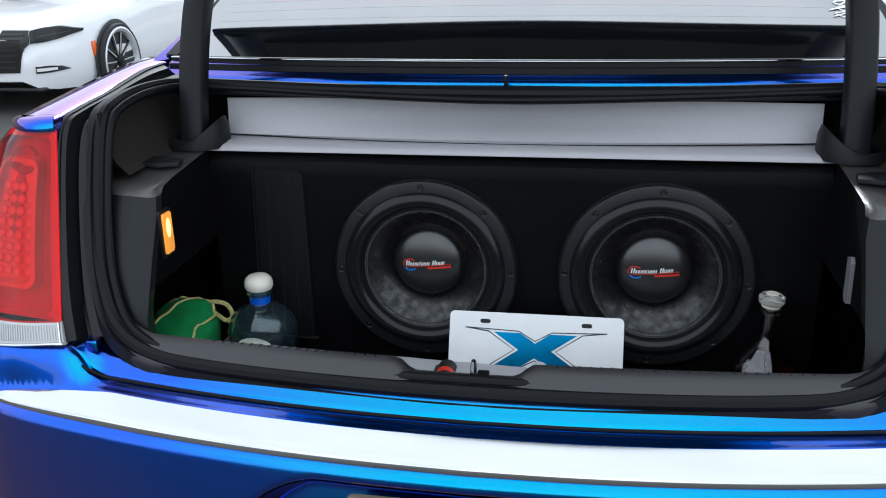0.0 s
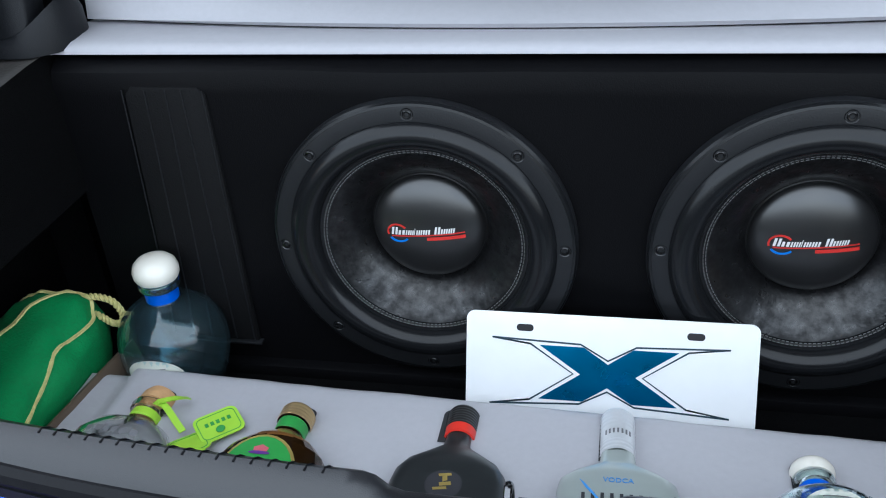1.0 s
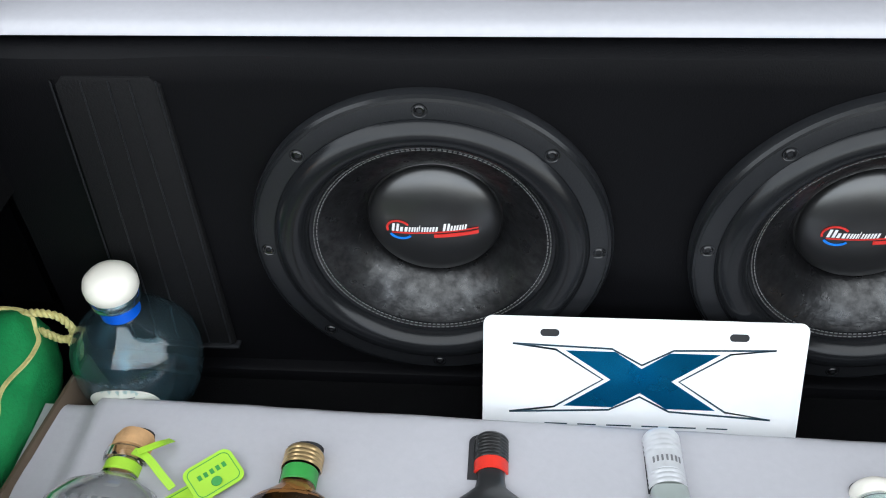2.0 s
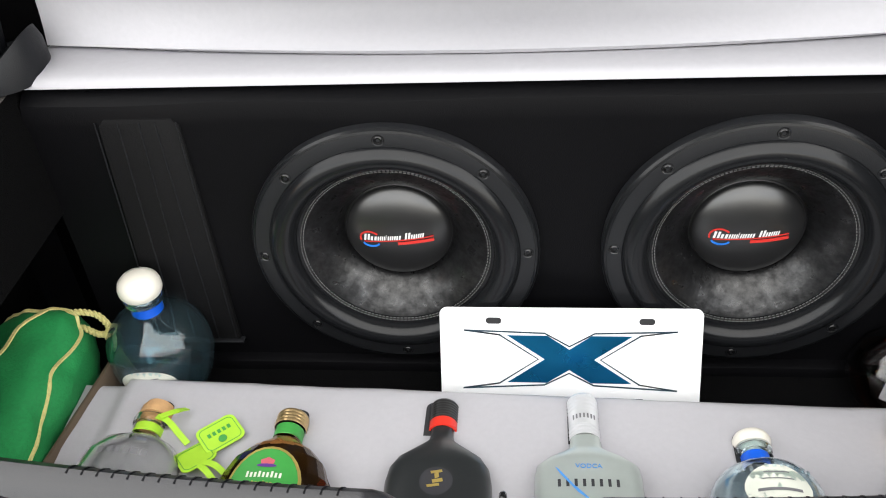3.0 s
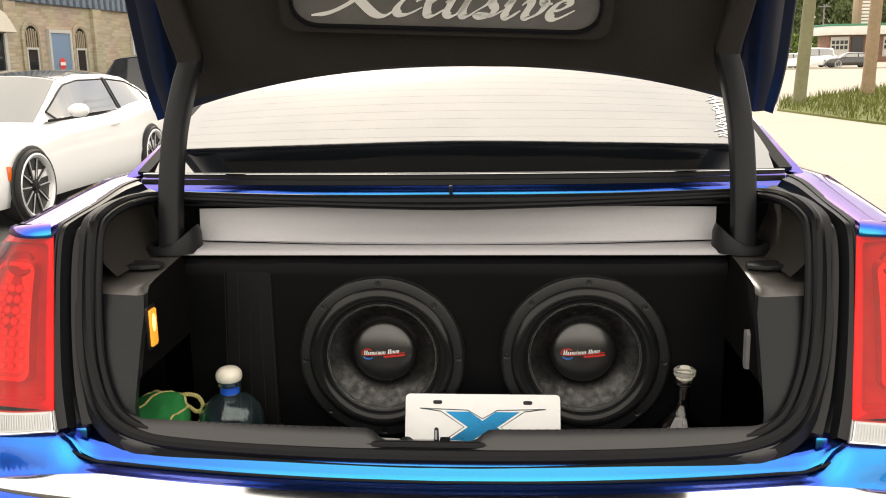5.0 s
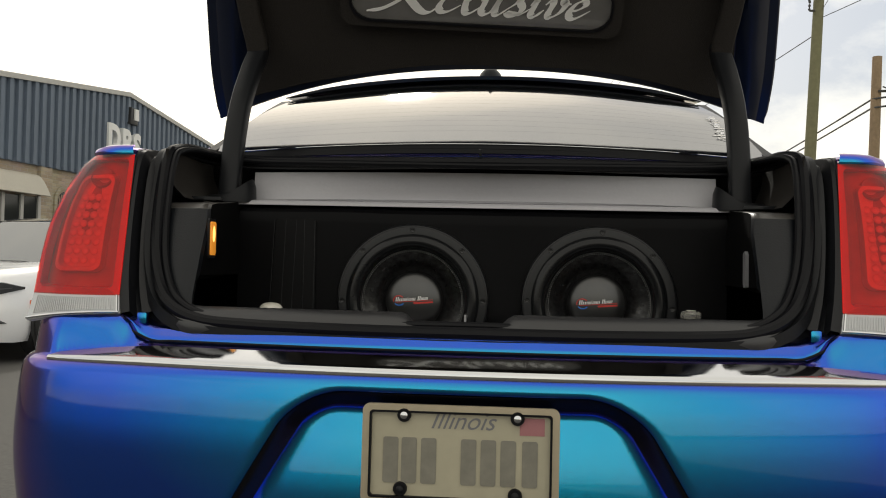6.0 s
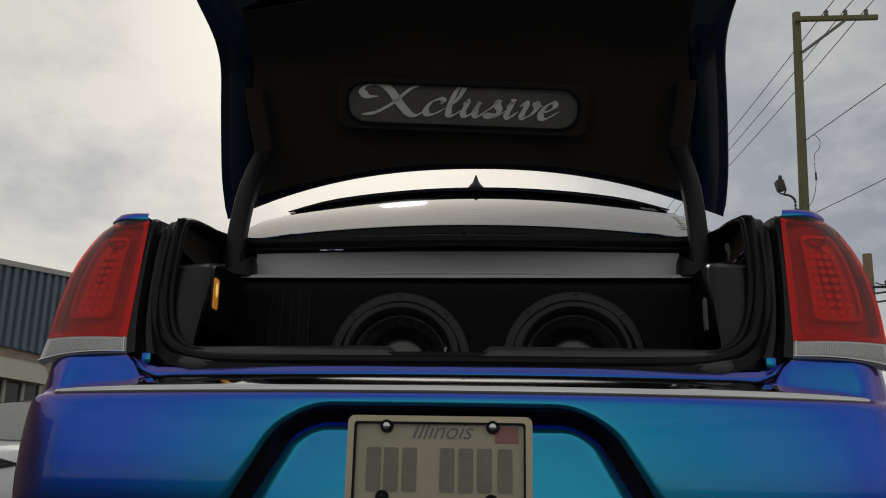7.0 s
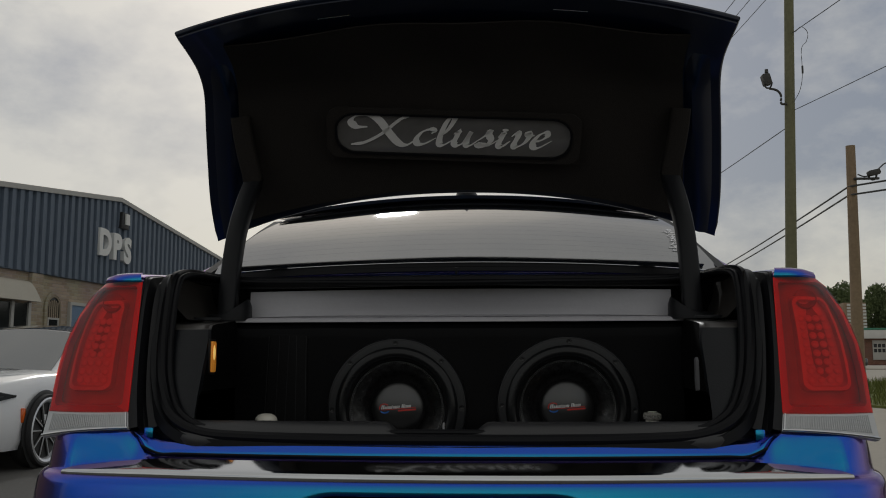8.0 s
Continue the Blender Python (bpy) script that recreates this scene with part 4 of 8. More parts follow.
    if side < 0:
        def on_wall(x):
            return Matrix(((0, 0, 1, x), (1, 0, 0, 0.264), (0, 1, 0, 1.067), (0, 0, 0, 1)))
        lamp = part("courtesy_lamp", prism(round_rect(0.027, 0.066, 0.003), 0.007, on_wall(-0.5215), 0.0025), LAMP_GLOW, trim, "small glowing amber courtesy lamp")
        bm = bmesh.new()
        add_ring(bm, round_rect(0.038, 0.078, 0.005), round_rect(0.027, 0.066, 0.003), 0.004, on_wall(-0.5217))
        part("lamp_bezel", bm, BLACK_PLASTIC, lamp)
        part("bulb", lathe([(0.0, 0.0016), (0.005, 0.0013), (0.0075, 0.0)], 20, on_wall(-0.5143) @ Matrix.Diagonal((1, 2.2, 1, 1)) @ Matrix.Translation((0, 0.004, 0))), BULB, lamp, "bright bulb behind the lens")
    else:
        bm = bmesh.new()
        add_prism(bm, [(0.268, 0.996), (0.270, 1.056), (0.277, 1.064), (0.290, 1.060), (0.288, 1.002), (0.282, 0.994)], 0.006, Matrix(((0, 0, -1, 0.5215), (1, 0, 0, 0), (0, 1, 0, 0), (0, 0, 0, 1))))
        part("lamp_blank", bm, TAG, trim, "grey blank plate")
    arm = smooth_path([(side * 0.556, 0.475, 1.120), (side * 0.556, 0.484, 1.190), (side * 0.558, 0.510, 1.285), (side * 0.558, 0.552, 1.385), (side * 0.552, 0.603, 1.472), (side * 0.545, 0.632, 1.520), (side * 0.543, 0.636, 1.548)], 6)
    sec = [(-0.021, -0.015), (-0.017, -0.019), (0.017, -0.019), (0.021, -0.015), (0.021, 0.015), (0.017, 0.019), (-0.017, 0.019), (-0.021, 0.015)]
    part("hinge_arm", tube(arm, sec, up=(0, -1, 0.3)), BLACK_PLASTIC, sedan, "black gooseneck hinge arm", sharp=50)
    cover = [Vector(p) for p in ((side * 0.545, 0.634, 1.532), (side * 0.547, 0.626, 1.552), (side * 0.556, 0.606, 1.600), (side * 0.562, 0.592, 1.645), (side * 0.566, 0.580, 1.690))]
    part("hinge_cover", tube(cover, [(1.12 * a, 1.12 * b) for a, b in sec], up=(0, -1, 0.3)), LID_LINER, sedan, "lining cover where the hinge arm meets the lid", sharp=50)

# ---- trunk lid, raised ----
LID_MID = [(0.716, 1.511), (0.670, 1.570), (0.622, 1.637), (0.572, 1.710), (0.520, 1.775), (0.45, 1.818), (0.36, 1.850), (0.258, 1.878)]
LID_EDGE = [(0.690, 0.806, 1.398), (0.690, 0.745, 1.490), (0.684, 0.695, 1.585), (0.675, 0.645, 1.670), (0.664, 0.592, 1.750), (0.654, 0.52, 1.784), (0.650, 0.44, 1.803), (0.650, 0.335, 1.820)]
mid = smooth_path([(0, y, z) for y, z in LID_MID], 4)
edge = smooth_path(LID_EDGE, 4)


def lid_point(s, j, lift=0.0):
    """s from -1 to 1 across; j along from the hinge edge; lift towards the inside."""
    a, b = mid[j], edge[j]
    k = abs(s) ** 2.2
    p = Vector((b.x * s, a.y + (b.y - a.y) * k, a.z + (b.z - a.z) * k))
    i0, i1 = max(0, j - 1), min(len(mid) - 1, j + 1)
    t = (mid[i1] - mid[i0]).normalized()
    n = Vector((0, -t.z, t.y))
    return p + n * lift


SS = [-1 + i / 20 for i in range(41)]
NJ = len(mid)
rows = [[lid_point(s, j, -0.004 - 0.045 * min(1.0, (1 - abs(s)) * 6, (j + 1) / 4, (NJ - j) / 4)) for s in SS] for j in range(NJ)]
skin = part("trunk_lid", grid_bm(rows, 0.004), PAINT, sedan, "raised trunk lid, blue outside with a black lining")
rim_rows = [[lid_point(s, j, 0.0) for s in SS] for j in range(NJ)]
part("inner_panel", grid_bm(rim_rows, 0.006), NAVY_INNER, skin)
edge_loop = [lid_point(s, 0, -0.006) for s in SS] + [lid_point(1, j, -0.006) for j in range(1, NJ)] + [lid_point(s, NJ - 1, -0.006) for s in SS[-2::-1]] + [lid_point(-1, j, -0.006) for j in range(NJ - 2, 0, -1)]
part("lid_hem", tube(edge_loop, 0.0075, closed=True), NAVY_INNER, skin, "folded navy edge of the lid")
rows = []
for j in range(1, NJ - 3):
    rows.append([lid_point(s * 0.855, j, 0.012 + 0.010 * min(1.0, (1 - abs(s)) * 8) + 0.004 * math.sin(9 * s + 0.3 * j)) for s in SS])
part("lid_liner", grid_bm(rows, 0.004), LID_LINER, skin, "black moulded felt lid lining")
for s in (-0.42, 0.42):
    part("lid_slot", tube([lid_point(s + d, NJ - 3, 0.004) for d in (-0.06, 0.06)], 0.0025), STEEL, skin)
for side in (-1, 1):
    flange = [[lid_point(side * s, j, 0.003 + l * min(1.0, max(0.0, (NJ - 6 - j) / 8))) for s, l in ((0.86, 0.002), (0.89, 0.017), (0.93, 0.019), (0.97, 0.003))] for j in range(0, NJ - 5)]
    part("lid_flange", grid_bm(flange), NAVY_INNER, skin, "glossy navy inner flange of the lid")

# lettered plaque on the lining
PLAQUE = material("grey_plaque", (0.12, 0.115, 0.11), 0.22, vary=0.2, scale=25, stain=0.3, stain_scale=8, coat=0.4)
LETTER = material("pale_script_letters", (0.74, 0.73, 0.71), 0.4, vary=0.04)
plq = Matrix(((1, 0, 0, -0.002), (0, -0.56, -0.83, 0.600), (0, 0.83, -0.56, 1.622), (0, 0, 0, 1))) @ pose(-0.008, 0.021, 0.018, 0, 0, -3.0) @ Matrix.Diagonal((1.07, 0.94, 1.07, 1))
bm = bmesh.new()
add_ring(bm, round_rect(0.606, 0.142, 0.032), round_rect(0.566, 0.116, 0.048), 0.009, plq)
part("plaque_frame", bm, LID_LINER, skin, "padded edge round the plaque")
bm = bmesh.new()
add_ring(bm, round_rect(0.566, 0.116, 0.048), round_rect(0.556, 0.106, 0.045), 0.012, plq)
part("plaque_bead", bm, RUBBER, skin, "black bead round the plaque")
plaque = part("plaque", prism(round_rect(0.556, 0.106, 0.045), 0.004, plq), PLAQUE, skin, "dark grey plaque with pale script lettering")


def pen(path, wide, thin, depth, m):
    """A flat stroke of a broad pen along a path in x, y: thick on the down strokes, tapering at both ends."""
    left, right = [], []
    for i, p in enumerate(path):
        a, b = path[max(0, i - 1)], path[min(len(path) - 1, i + 1)]
        t = (b - a).normalized()
        f = i / (len(path) - 1)
        w = (thin + wide * abs(t.x * 0.5 - t.y * 0.87) ** 1.5) * min(1.0, 0.35 + 6 * f, 0.35 + 6 * (1 - f))
        n = Vector((-t.y, t.x, 0)) * w / 2
        left.append(p + n), right.append(p - n)
    rows = [[m @ Vector((p.x, p.y, 0)) for p in left], [m @ Vector((p.x, p.y, depth)) for p in left], [m @ Vector((p.x, p.y, depth)) for p in right], [m @ Vector((p.x, p.y, 0)) for p in right]]
    bm = bmesh.new()
    add_grid(bm, rows)
    return bm


SCRIPT = {
    "c": [(0.40, 0.36), (0.43, 0.45), (0.33, 0.50), (0.16, 0.40), (0.08, 0.18), (0.15, 0.02), (0.32, 0.03), (0.54, 0.22)],
    "l": [(0.04, 0.22), (0.20, 0.50), (0.27, 0.84), (0.19, 0.95), (0.10, 0.72), (0.07, 0.30), (0.12, 0.04), (0.24, 0.01), (0.42, 0.20)],
    "u": [(0.0, 0.36), (0.09, 0.47), (0.09, 0.30), (0.08, 0.10), (0.18, 0.0), (0.32, 0.12), (0.40, 0.46), (0.37, 0.22), (0.40, 0.03), (0.50, 0.02), (0.66, 0.22)],
    "s": [(0.0, 0.16), (0.16, 0.36), (0.22, 0.52), (0.24, 0.38), (0.32, 0.20), (0.26, 0.03), (0.12, 0.0), (0.04, 0.07), (0.16, 0.06), (0.34, 0.06), (0.50, 0.22)],
    "i": [(0.0, 0.30), (0.09, 0.47), (0.08, 0.28), (0.07, 0.08), (0.16, 0.0), (0.32, 0.20)],
    "v": [(0.0, 0.34), (0.10, 0.48), (0.15, 0.36), (0.13, 0.10), (0.20, 0.0), (0.36, 0.14), (0.42, 0.36), (0.36, 0.48), (0.40, 0.40), (0.54, 0.40)],
    "e": [(0.06, 0.20), (0.22, 0.24), (0.34, 0.38), (0.28, 0.50), (0.15, 0.42), (0.07, 0.20), (0.12, 0.03), (0.26, 0.01), (0.50, 0.24)],
}
STEP = {"c": 0.56, "l": 0.38, "u": 0.62, "s": 0.48, "i": 0.31, "v": 0.50, "e": 0.5}
at = -0.100
for ch in "clusive":
    pts = smooth_path([(at + 0.098 * (x + 0.26 * y), -0.027 + 0.088 * y, 0) for x, y in SCRIPT[ch]], 7)
    part("letter", pen(pts, 0.0155, 0.0034, 0.0016, plq @ Matrix.Translation((0, 0, 0.0045))), LETTER, plaque)
    if ch == "i":
        part("letter_dot", prism([(at + 0.024 + 0.0075 * math.cos(a), 0.021 + 0.0035 * math.sin(a)) for a in [math.tau * q / 14 for q in range(14)]], 0.0016, plq @ Matrix.Translation((0, 0, 0.0045))), LETTER, plaque)
    at += 0.098 * STEP[ch]
strokes = ([(-0.205, 0.010), (-0.232, 0.010), (-0.244, 0.026), (-0.230, 0.042), (-0.200, 0.046), (-0.176, 0.030), (-0.152, -0.008), (-0.130, -0.036), (-0.110, -0.040), (-0.090, -0.024)], [(-0.246, -0.044), (-0.212, -0.036), (-0.172, -0.010), (-0.140, 0.022), (-0.122, 0.038), (-0.104, 0.045)])
for k, ctrl in enumerate(strokes):
    pts = smooth_path([(x, y * 0.96 + 0.009, 0) for x, y in ctrl], 8)
    part("letter", pen(pts, 0.016 if k == 0 else 0.006, 0.004 if k == 0 else 0.007, 0.0018, plq @ Matrix.Translation((0, 0, 0.0045))), LETTER, plaque, "pale slanted script letter")

# ---- speaker box and subwoofers ----
speaker_box = thing("speaker_box", "black vinyl-covered speaker box across the trunk", "speaker box", (0, 0.52, 0.70))
SUBS = ((-0.1385, 0.946), (0.2600, 0.949))
rows = []
for z, y in [(0.700, 0.469)] + [(0.72 + 0.01 * i, 0.468 - 0.00005 * i) for i in range(40)] + [(1.118, 0.466), (1.134, 0.470), (1.143, 0.481), (1.146, 0.498), (1.146, 0.56)]:
    rows.append([Vector((x, y + 0.004 * noise.noise(Vector((x * 6, z * 5, 0))) * (z > 0.9), z + 0.003 * noise.noise(Vector((x * 5, 3, z))) * (z > 1.1))) for x in [-0.528 + 1.056 * i / 104 for i in range(105)]])
bm = grid_bm(rows)
openings = [f for f in bm.faces if any(math.hypot(f.calc_center_median().x - cx, f.calc_center_median().z - cz) < 0.148 for cx, cz in SUBS) and f.calc_center_median().y < 0.48]
bmesh.ops.delete(bm, geom=openings, context="FACES")
part("baffle", bm, VINYL, speaker_box, "padded black vinyl baffle")
part("kick_strip", box(-0.527, 0.527, 0.452, 0.56, 0.743, 0.770, 0.006), VINYL, speaker_box)
CONE = material("pressed_paper_cone", (0.0045, 0.0045, 0.005), 0.30, scale=60, vary=0.7, bump=0.0004, bump_scale=200, stain=0.9, stain_scale=22, spec=0.5)
# worn, blotchy gloss on the pressed cone
cn, cl = CONE.node_tree.nodes, CONE.node_tree.links
c_tc, c_no, c_map, c_spec = cn.new("ShaderNodeTexCoord"), cn.new("ShaderNodeTexNoise"), cn.new("ShaderNodeMapRange"), cn.new("ShaderNodeMapRange")
c_no.inputs["Scale"].default_value, c_no.inputs["Detail"].default_value, c_no.inputs["Roughness"].default_value = 75, 6.0, 0.6
cl.new(c_tc.outputs["Object"], c_no.inputs["Vector"])
for node, lo, hi in ((c_map, 0.36, 0.26), (c_spec, 0.30, 0.80)):
    node.inputs["From Min"].default_value, node.inputs["From Max"].default_value = 0.36, 0.66
    node.inputs["To Min"].default_value, node.inputs["To Max"].default_value = lo, hi
    cl.new(c_no.outputs["Fac"], node.inputs["Value"])
cl.new(c_map.outputs["Result"], cn["Principled BSDF"].inputs["Roughness"])
cl.new(c_spec.outputs["Result"], cn["Principled BSDF"].inputs["Specular IOR Level"])
SURROUND = material("soft_rubber_surround", (0.007, 0.0075, 0.0085), 0.23, scale=60, vary=0.15, stain=0.12, stain_scale=8, spec=0.30)
FRAME_RING = material("satin_trim_ring", (0.011, 0.0115, 0.013), 0.36, scale=300, vary=0.15, bump=0.0002, bump_scale=500, spec=0.32)
CAP = material("satin_dust_cap", (0.010, 0.010, 0.0105), 0.30, scale=60, vary=0.2, stain=0.15, stain_scale=10, spec=1.0)
SCREW = material("black_screw", (0.0025, 0.0025, 0.003), 0.25, vary=0.2, spec=0.6)
LOGO_WHITE = material("white_print", (0.66, 0.66, 0.66), 0.4, vary=0.03)
LOGO_RED = material("red_print", (0.50, 0.025, 0.018), 0.4, vary=0.05)
LOGO_BLUE = material("blue_print", (0.02, 0.16, 0.60), 0.4, vary=0.05)

MESH_CLOTH = material("woven_speaker_cloth", (0.0042, 0.0042, 0.0047), 0.75, scale=400, vary=0.4, bump=0.0007, bump_scale=520, spec=0.15)
STITCH = material("grey_stitching", (0.15, 0.15, 0.15), 0.7, vary=0.3)
cloth = part("cloth_panel", prism([(-0.457, 0.800), (-0.352, 0.800), (-0.354, 1.112), (-0.362, 1.120), (-0.436, 1.120), (-0.444, 1.112)], 0.006, Matrix(((1, 0, 0, 0), (0, 0, -1, 0.467), (0, 1, 0, 0), (0, 0, 0, 1))), 0.002), MESH_CLOTH, speaker_box, "ribbed black woven cloth strip")
for x in (-0.452, -0.4265, -0.403, -0.3795, -0.3565):
    part("seam", tube([Vector((x - 0.006 * (x < -0.40), 0.4606, 0.801)), Vector((x + 0.006 * (x < -0.40), 0.4606, 1.117))], 0.0008), FRAME_RING, cloth, "raised stitched seam")
part("lower_edge", box(-0.44, -0.347, 0.456, 0.467, 0.797, 0.800, 0.001), FRAME_RING, cloth)



CAP_BASE, CAP_RISE = -0.0350, 0.0190


def subwoofer(x, z, spin):
    m = facing(x, 0.464, z)
    sub = thing("subwoofer", "round black subwoofer with a fat rubber surround in the box", "subwoofer", group="subwoofers in the speaker box", m=m)
    part("trim_ring", lathe([(0.165, -0.004), (0.1655, 0.006), (0.163, 0.0105), (0.158, 0.012), (0.144, 0.0125), (0.141, 0.010), (0.139, 0.004)], 96), FRAME_RING, sub, local=True)
    part("ring_edge", lathe([(0.1645, 0.0085), (0.1625, 0.0115), (0.1600, 0.0122)], 96), SURROUND, sub, local=True)
    roll = [(0.1450, 0.004)] + [(0.1292 + 0.0158 * math.cos(a), 0.005 + 0.0165 * math.sin(a)) for a in [math.pi * i / 14 for i in range(15)]] + [(0.1112, 0.004), (0.1055, 0.002)]
    part("surround", lathe(roll, 96), SURROUND, sub, "fat rolled rubber surround", local=True)
    part("cone", lathe([(0.1105, 0.0040), (0.1060, 0.0020), (0.1025, 0.0002), (0.097, -0.0030), (0.089, -0.0078), (0.081, -0.0142), (0.074, -0.0220), (0.0690, -0.0295), (0.0650, -0.0370), (0.061, -0.045)], 96), CONE, sub, local=True)
    part("dust_cap", lathe([(0.0, CAP_BASE + CAP_RISE)] + [(0.0632 * math.sin(a), CAP_BASE + CAP_RISE * math.cos(a)) for a in [radians(6 * i) for i in range(1, 15)]] + [(0.0634, CAP_BASE), (0.0650, CAP_BASE - 0.0012), (0.0656, CAP_BASE - 0.0022)], 72), CAP, sub, "domed satin black dust cap", local=True)
    for r, z in ((0.1092, 0.0046), (0.1066, 0.0034)):
        bm = bmesh.new()
        for i in range(150):
            a = math.tau * i / 150
            add_tube(bm, [Vector((r * math.cos(a + d), r * math.sin(a + d), z)) for d in (-0.013, 0.0, 0.013)], 0.00046)
        tagged(part("stitching", bm, STITCH, sub, local=True), kind="stuff")
    for i in range(8):
        a = radians(45 * i + spin)
        part("screw", lathe([(0.0, 0.0105), (0.0022, 0.0105), (0.0024, 0.0132), (0.0038, 0.0134), (0.0044, 0.0128), (0.0050, 0.0118), (0.0066, 0.0126), (0.0068, 0.0120)], 18, Matrix.Translation((0.1515 * math.cos(a), 0.1515 * math.sin(a), 0.0))), SCREW, sub, local=True)

    def on_cap(points, lift):
        """Points of the badge, tipped a little, laid on the dome."""
        out = []
        for px, py in points:
            x, y = px - 0.075 * py, py + 0.075 * px + 0.001
            out.append(Vector((x, y, CAP_BASE + CAP_RISE * math.sqrt(max(0.0, 1 - (x * x + y * y) / 0.0632 ** 2)) + lift)))
        return out

    def ribbon(points, half, lift=0.0009):
        return tube(on_cap(points, lift), [(-half, -0.0004), (half, -0.0004), (half, 0.0004), (-half, 0.0004)])
    badge = part("badge", ribbon([(-0.0325 + 0.0115 * math.cos(radians(a)), 0.0010 + 0.0100 * math.sin(radians(a))) for a in range(35, 205, 10)], 0.0010), LOGO_RED, sub, "printed badge of red, white and blue shapes", local=True)
    part("blue_arc", ribbon([(-0.0315 + 0.0110 * math.cos(radians(a)), -0.0015 + 0.0085 * math.sin(radians(a))) for a in range(205, 335, 10)], 0.0011), LOGO_BLUE, badge)
    part("red_line", ribbon([(-0.040 + 0.0041 * i, -0.0030 + 0.00006 * i) for i in range(21)], 0.0006), LOGO_RED, badge)
    part("red_block", ribbon([(0.000 + 0.0042 * i, -0.0068) for i in range(11)], 0.0019), LOGO_RED, badge)
    # slim slanted strokes in the place of the printed name
    at = -0.0405
    for w, h in ((0.0080, 0.0092), (0.0085, 0.0058), (0.0052, 0.0058), (0.0046, 0.0058), (0.0024, 0.0082), (0.0048, 0.0058), (0.0054, 0.0058), (0.0060, 0.0058), (0.0040, 0.0), (0.0072, 0.0088), (0.0056, 0.0058), (0.0050, 0.0058), (0.0050, 0.0058)):
        for k, (a, b) in enumerate(((0.04, 0.36), (0.56, 0.88))):
            if h and (k == 0 or w > 0.003):
                bm = grid_bm([on_cap([(at + w * g + 0.25 * f, -0.0012 + f) for g in (a, b)], 0.0012) for f in (0.0, h * 0.5, h)])
                part("white_bar", bm, LOGO_WHITE, badge)
        at += w
    return sub


for (cx, cz), spin in zip(SUBS, (91, 88)):
    subwoofer(cx, cz, spin)

# grey padded panel behind and above the box
panel = thing("padded_panel", "light grey vinyl panel folded over the speaker box", "panel", (0, 0.56, 1.15))
rows = []
for i in range(41):
    x = -0.522 + 1.044 * i / 40
    s = x / 0.522
    fold = 0.045 * (1 - s * s)
    rows.append([Vector((x, 0.566 - 0.006 * (1 - s * s), 1.229 + 0.004 * (1 - s * s))), Vector((x, 0.564 - 0.010 * (1 - s * s), 1.200)), Vector((x, 0.562 - 0.45 * fold, 1.182)), Vector((x, 0.558 - fold, 1.1635))])
part("upright", grid_bm(rows, 0.006), GREY_VINYL, panel, sharp=60)
rows = []
for i in range(41):
    s = -1 + i / 20
    fold = 0.045 * (1 - s * s)
    rows.append([Vector((0.524 * s, 0.566 - fold, 1.1605)), Vector((0.528 * s, 0.540 - 0.5 * fold, 1.1615)), Vector((0.536 * s, 0.508, 1.1625)), Vector((0.541 * s, 0.486, 1.1600)), Vector((0.540 * s, 0.477, 1.1550)), Vector((0.537 * s, 0.476, 1.1500))])
part("shelf", grid_bm(rows, 0.003), GREY_VINYL, panel, "grey vinyl shelf with a rolled front edge", sharp=60)

# ---- bottle display: padded tray and bottles ----
tray = thing("bottle_tray", "grey vinyl padded tray with bottles sunk into it", "tray", (0, 0.28, 0.742))


TRAY_BACK = [(-0.52, 0.362), (-0.30, 0.366), (0.0, 0.361), (0.52, 0.361)]
TRAY_HIGH = [(-0.52, 0.833), (-0.40, 0.829), (-0.20, 0.822), (0.0, 0.820), (0.20, 0.812), (0.35, 0.808), (0.52, 0.806)]


def tray_top(x, y):
    edge = min(1.0, (x + 0.512) / 0.012, (0.515 - x) / 0.012, (y - 0.165) / 0.01, (lerp_table(TRAY_BACK, x) - y) / 0.010)
    step = 0.012 * (1 if x > -0.452 else max(0.0, 1 - (-0.452 - x) / 0.010))
    sag = 0.016 * max(0.0, (0.27 - y) / 0.10) * max(0.0, min(1.0, (lerp_table(TRAY_HIGH, x) - 0.806) / 0.02))
    return lerp_table(TRAY_HIGH, x) - 0.012 + step - sag - 0.004 * (1 - max(0.0, edge)) ** 2 + 0.0025 * noise.noise(Vector((x * 9, y * 9, 1.0))) + 0.0008 * noise.noise(Vector((x * 30, y * 30, 4.0)))


rows = []
for i in range(104):
    x = -0.512 + 1.027 * i / 103
    back = lerp_table(TRAY_BACK, x)
    ys = [0.165 + (back - 0.165) * f for f in (0, 0.02, 0.05, 0.12, 0.20, 0.28, 0.36, 0.44, 0.52, 0.60, 0.68, 0.76, 0.84, 0.9, 0.95, 0.98, 1.0)]
    rows.append([Vector((x, 0.165, 0.756))] + [Vector((x, y, tray_top(x, y))) for y in ys] + [Vector((x, back, 0.756))])
part("tray_pad", grid_bm(rows), GREY_VINYL, tray, sharp=60)
# Black for painted shade round the bottles; the plate's slots use it too.
GAP_BLACK = material("gap_shade_black", (0.02, 0.02, 0.022), 0.9, vary=0.2)
CLEAR = glass("clear_bottle_glass", (0.97, 0.98, 0.97))
BLUE_GLASS = glass("pale_blue_glass", (0.58, 0.86, 0.97), 0.0, 1.55, 0.982)
PALE_GLASS = glass("clear_blue_tinted_glass", (0.80, 0.92, 0.95), 0.0, 1.5)
AMBER = glass("amber_spirit", (0.88, 0.40, 0.10))
CLOUDY = glass("cloudy_stopper_glass", (0.93, 0.91, 0.85), 0.10, 1.5, 0.82)
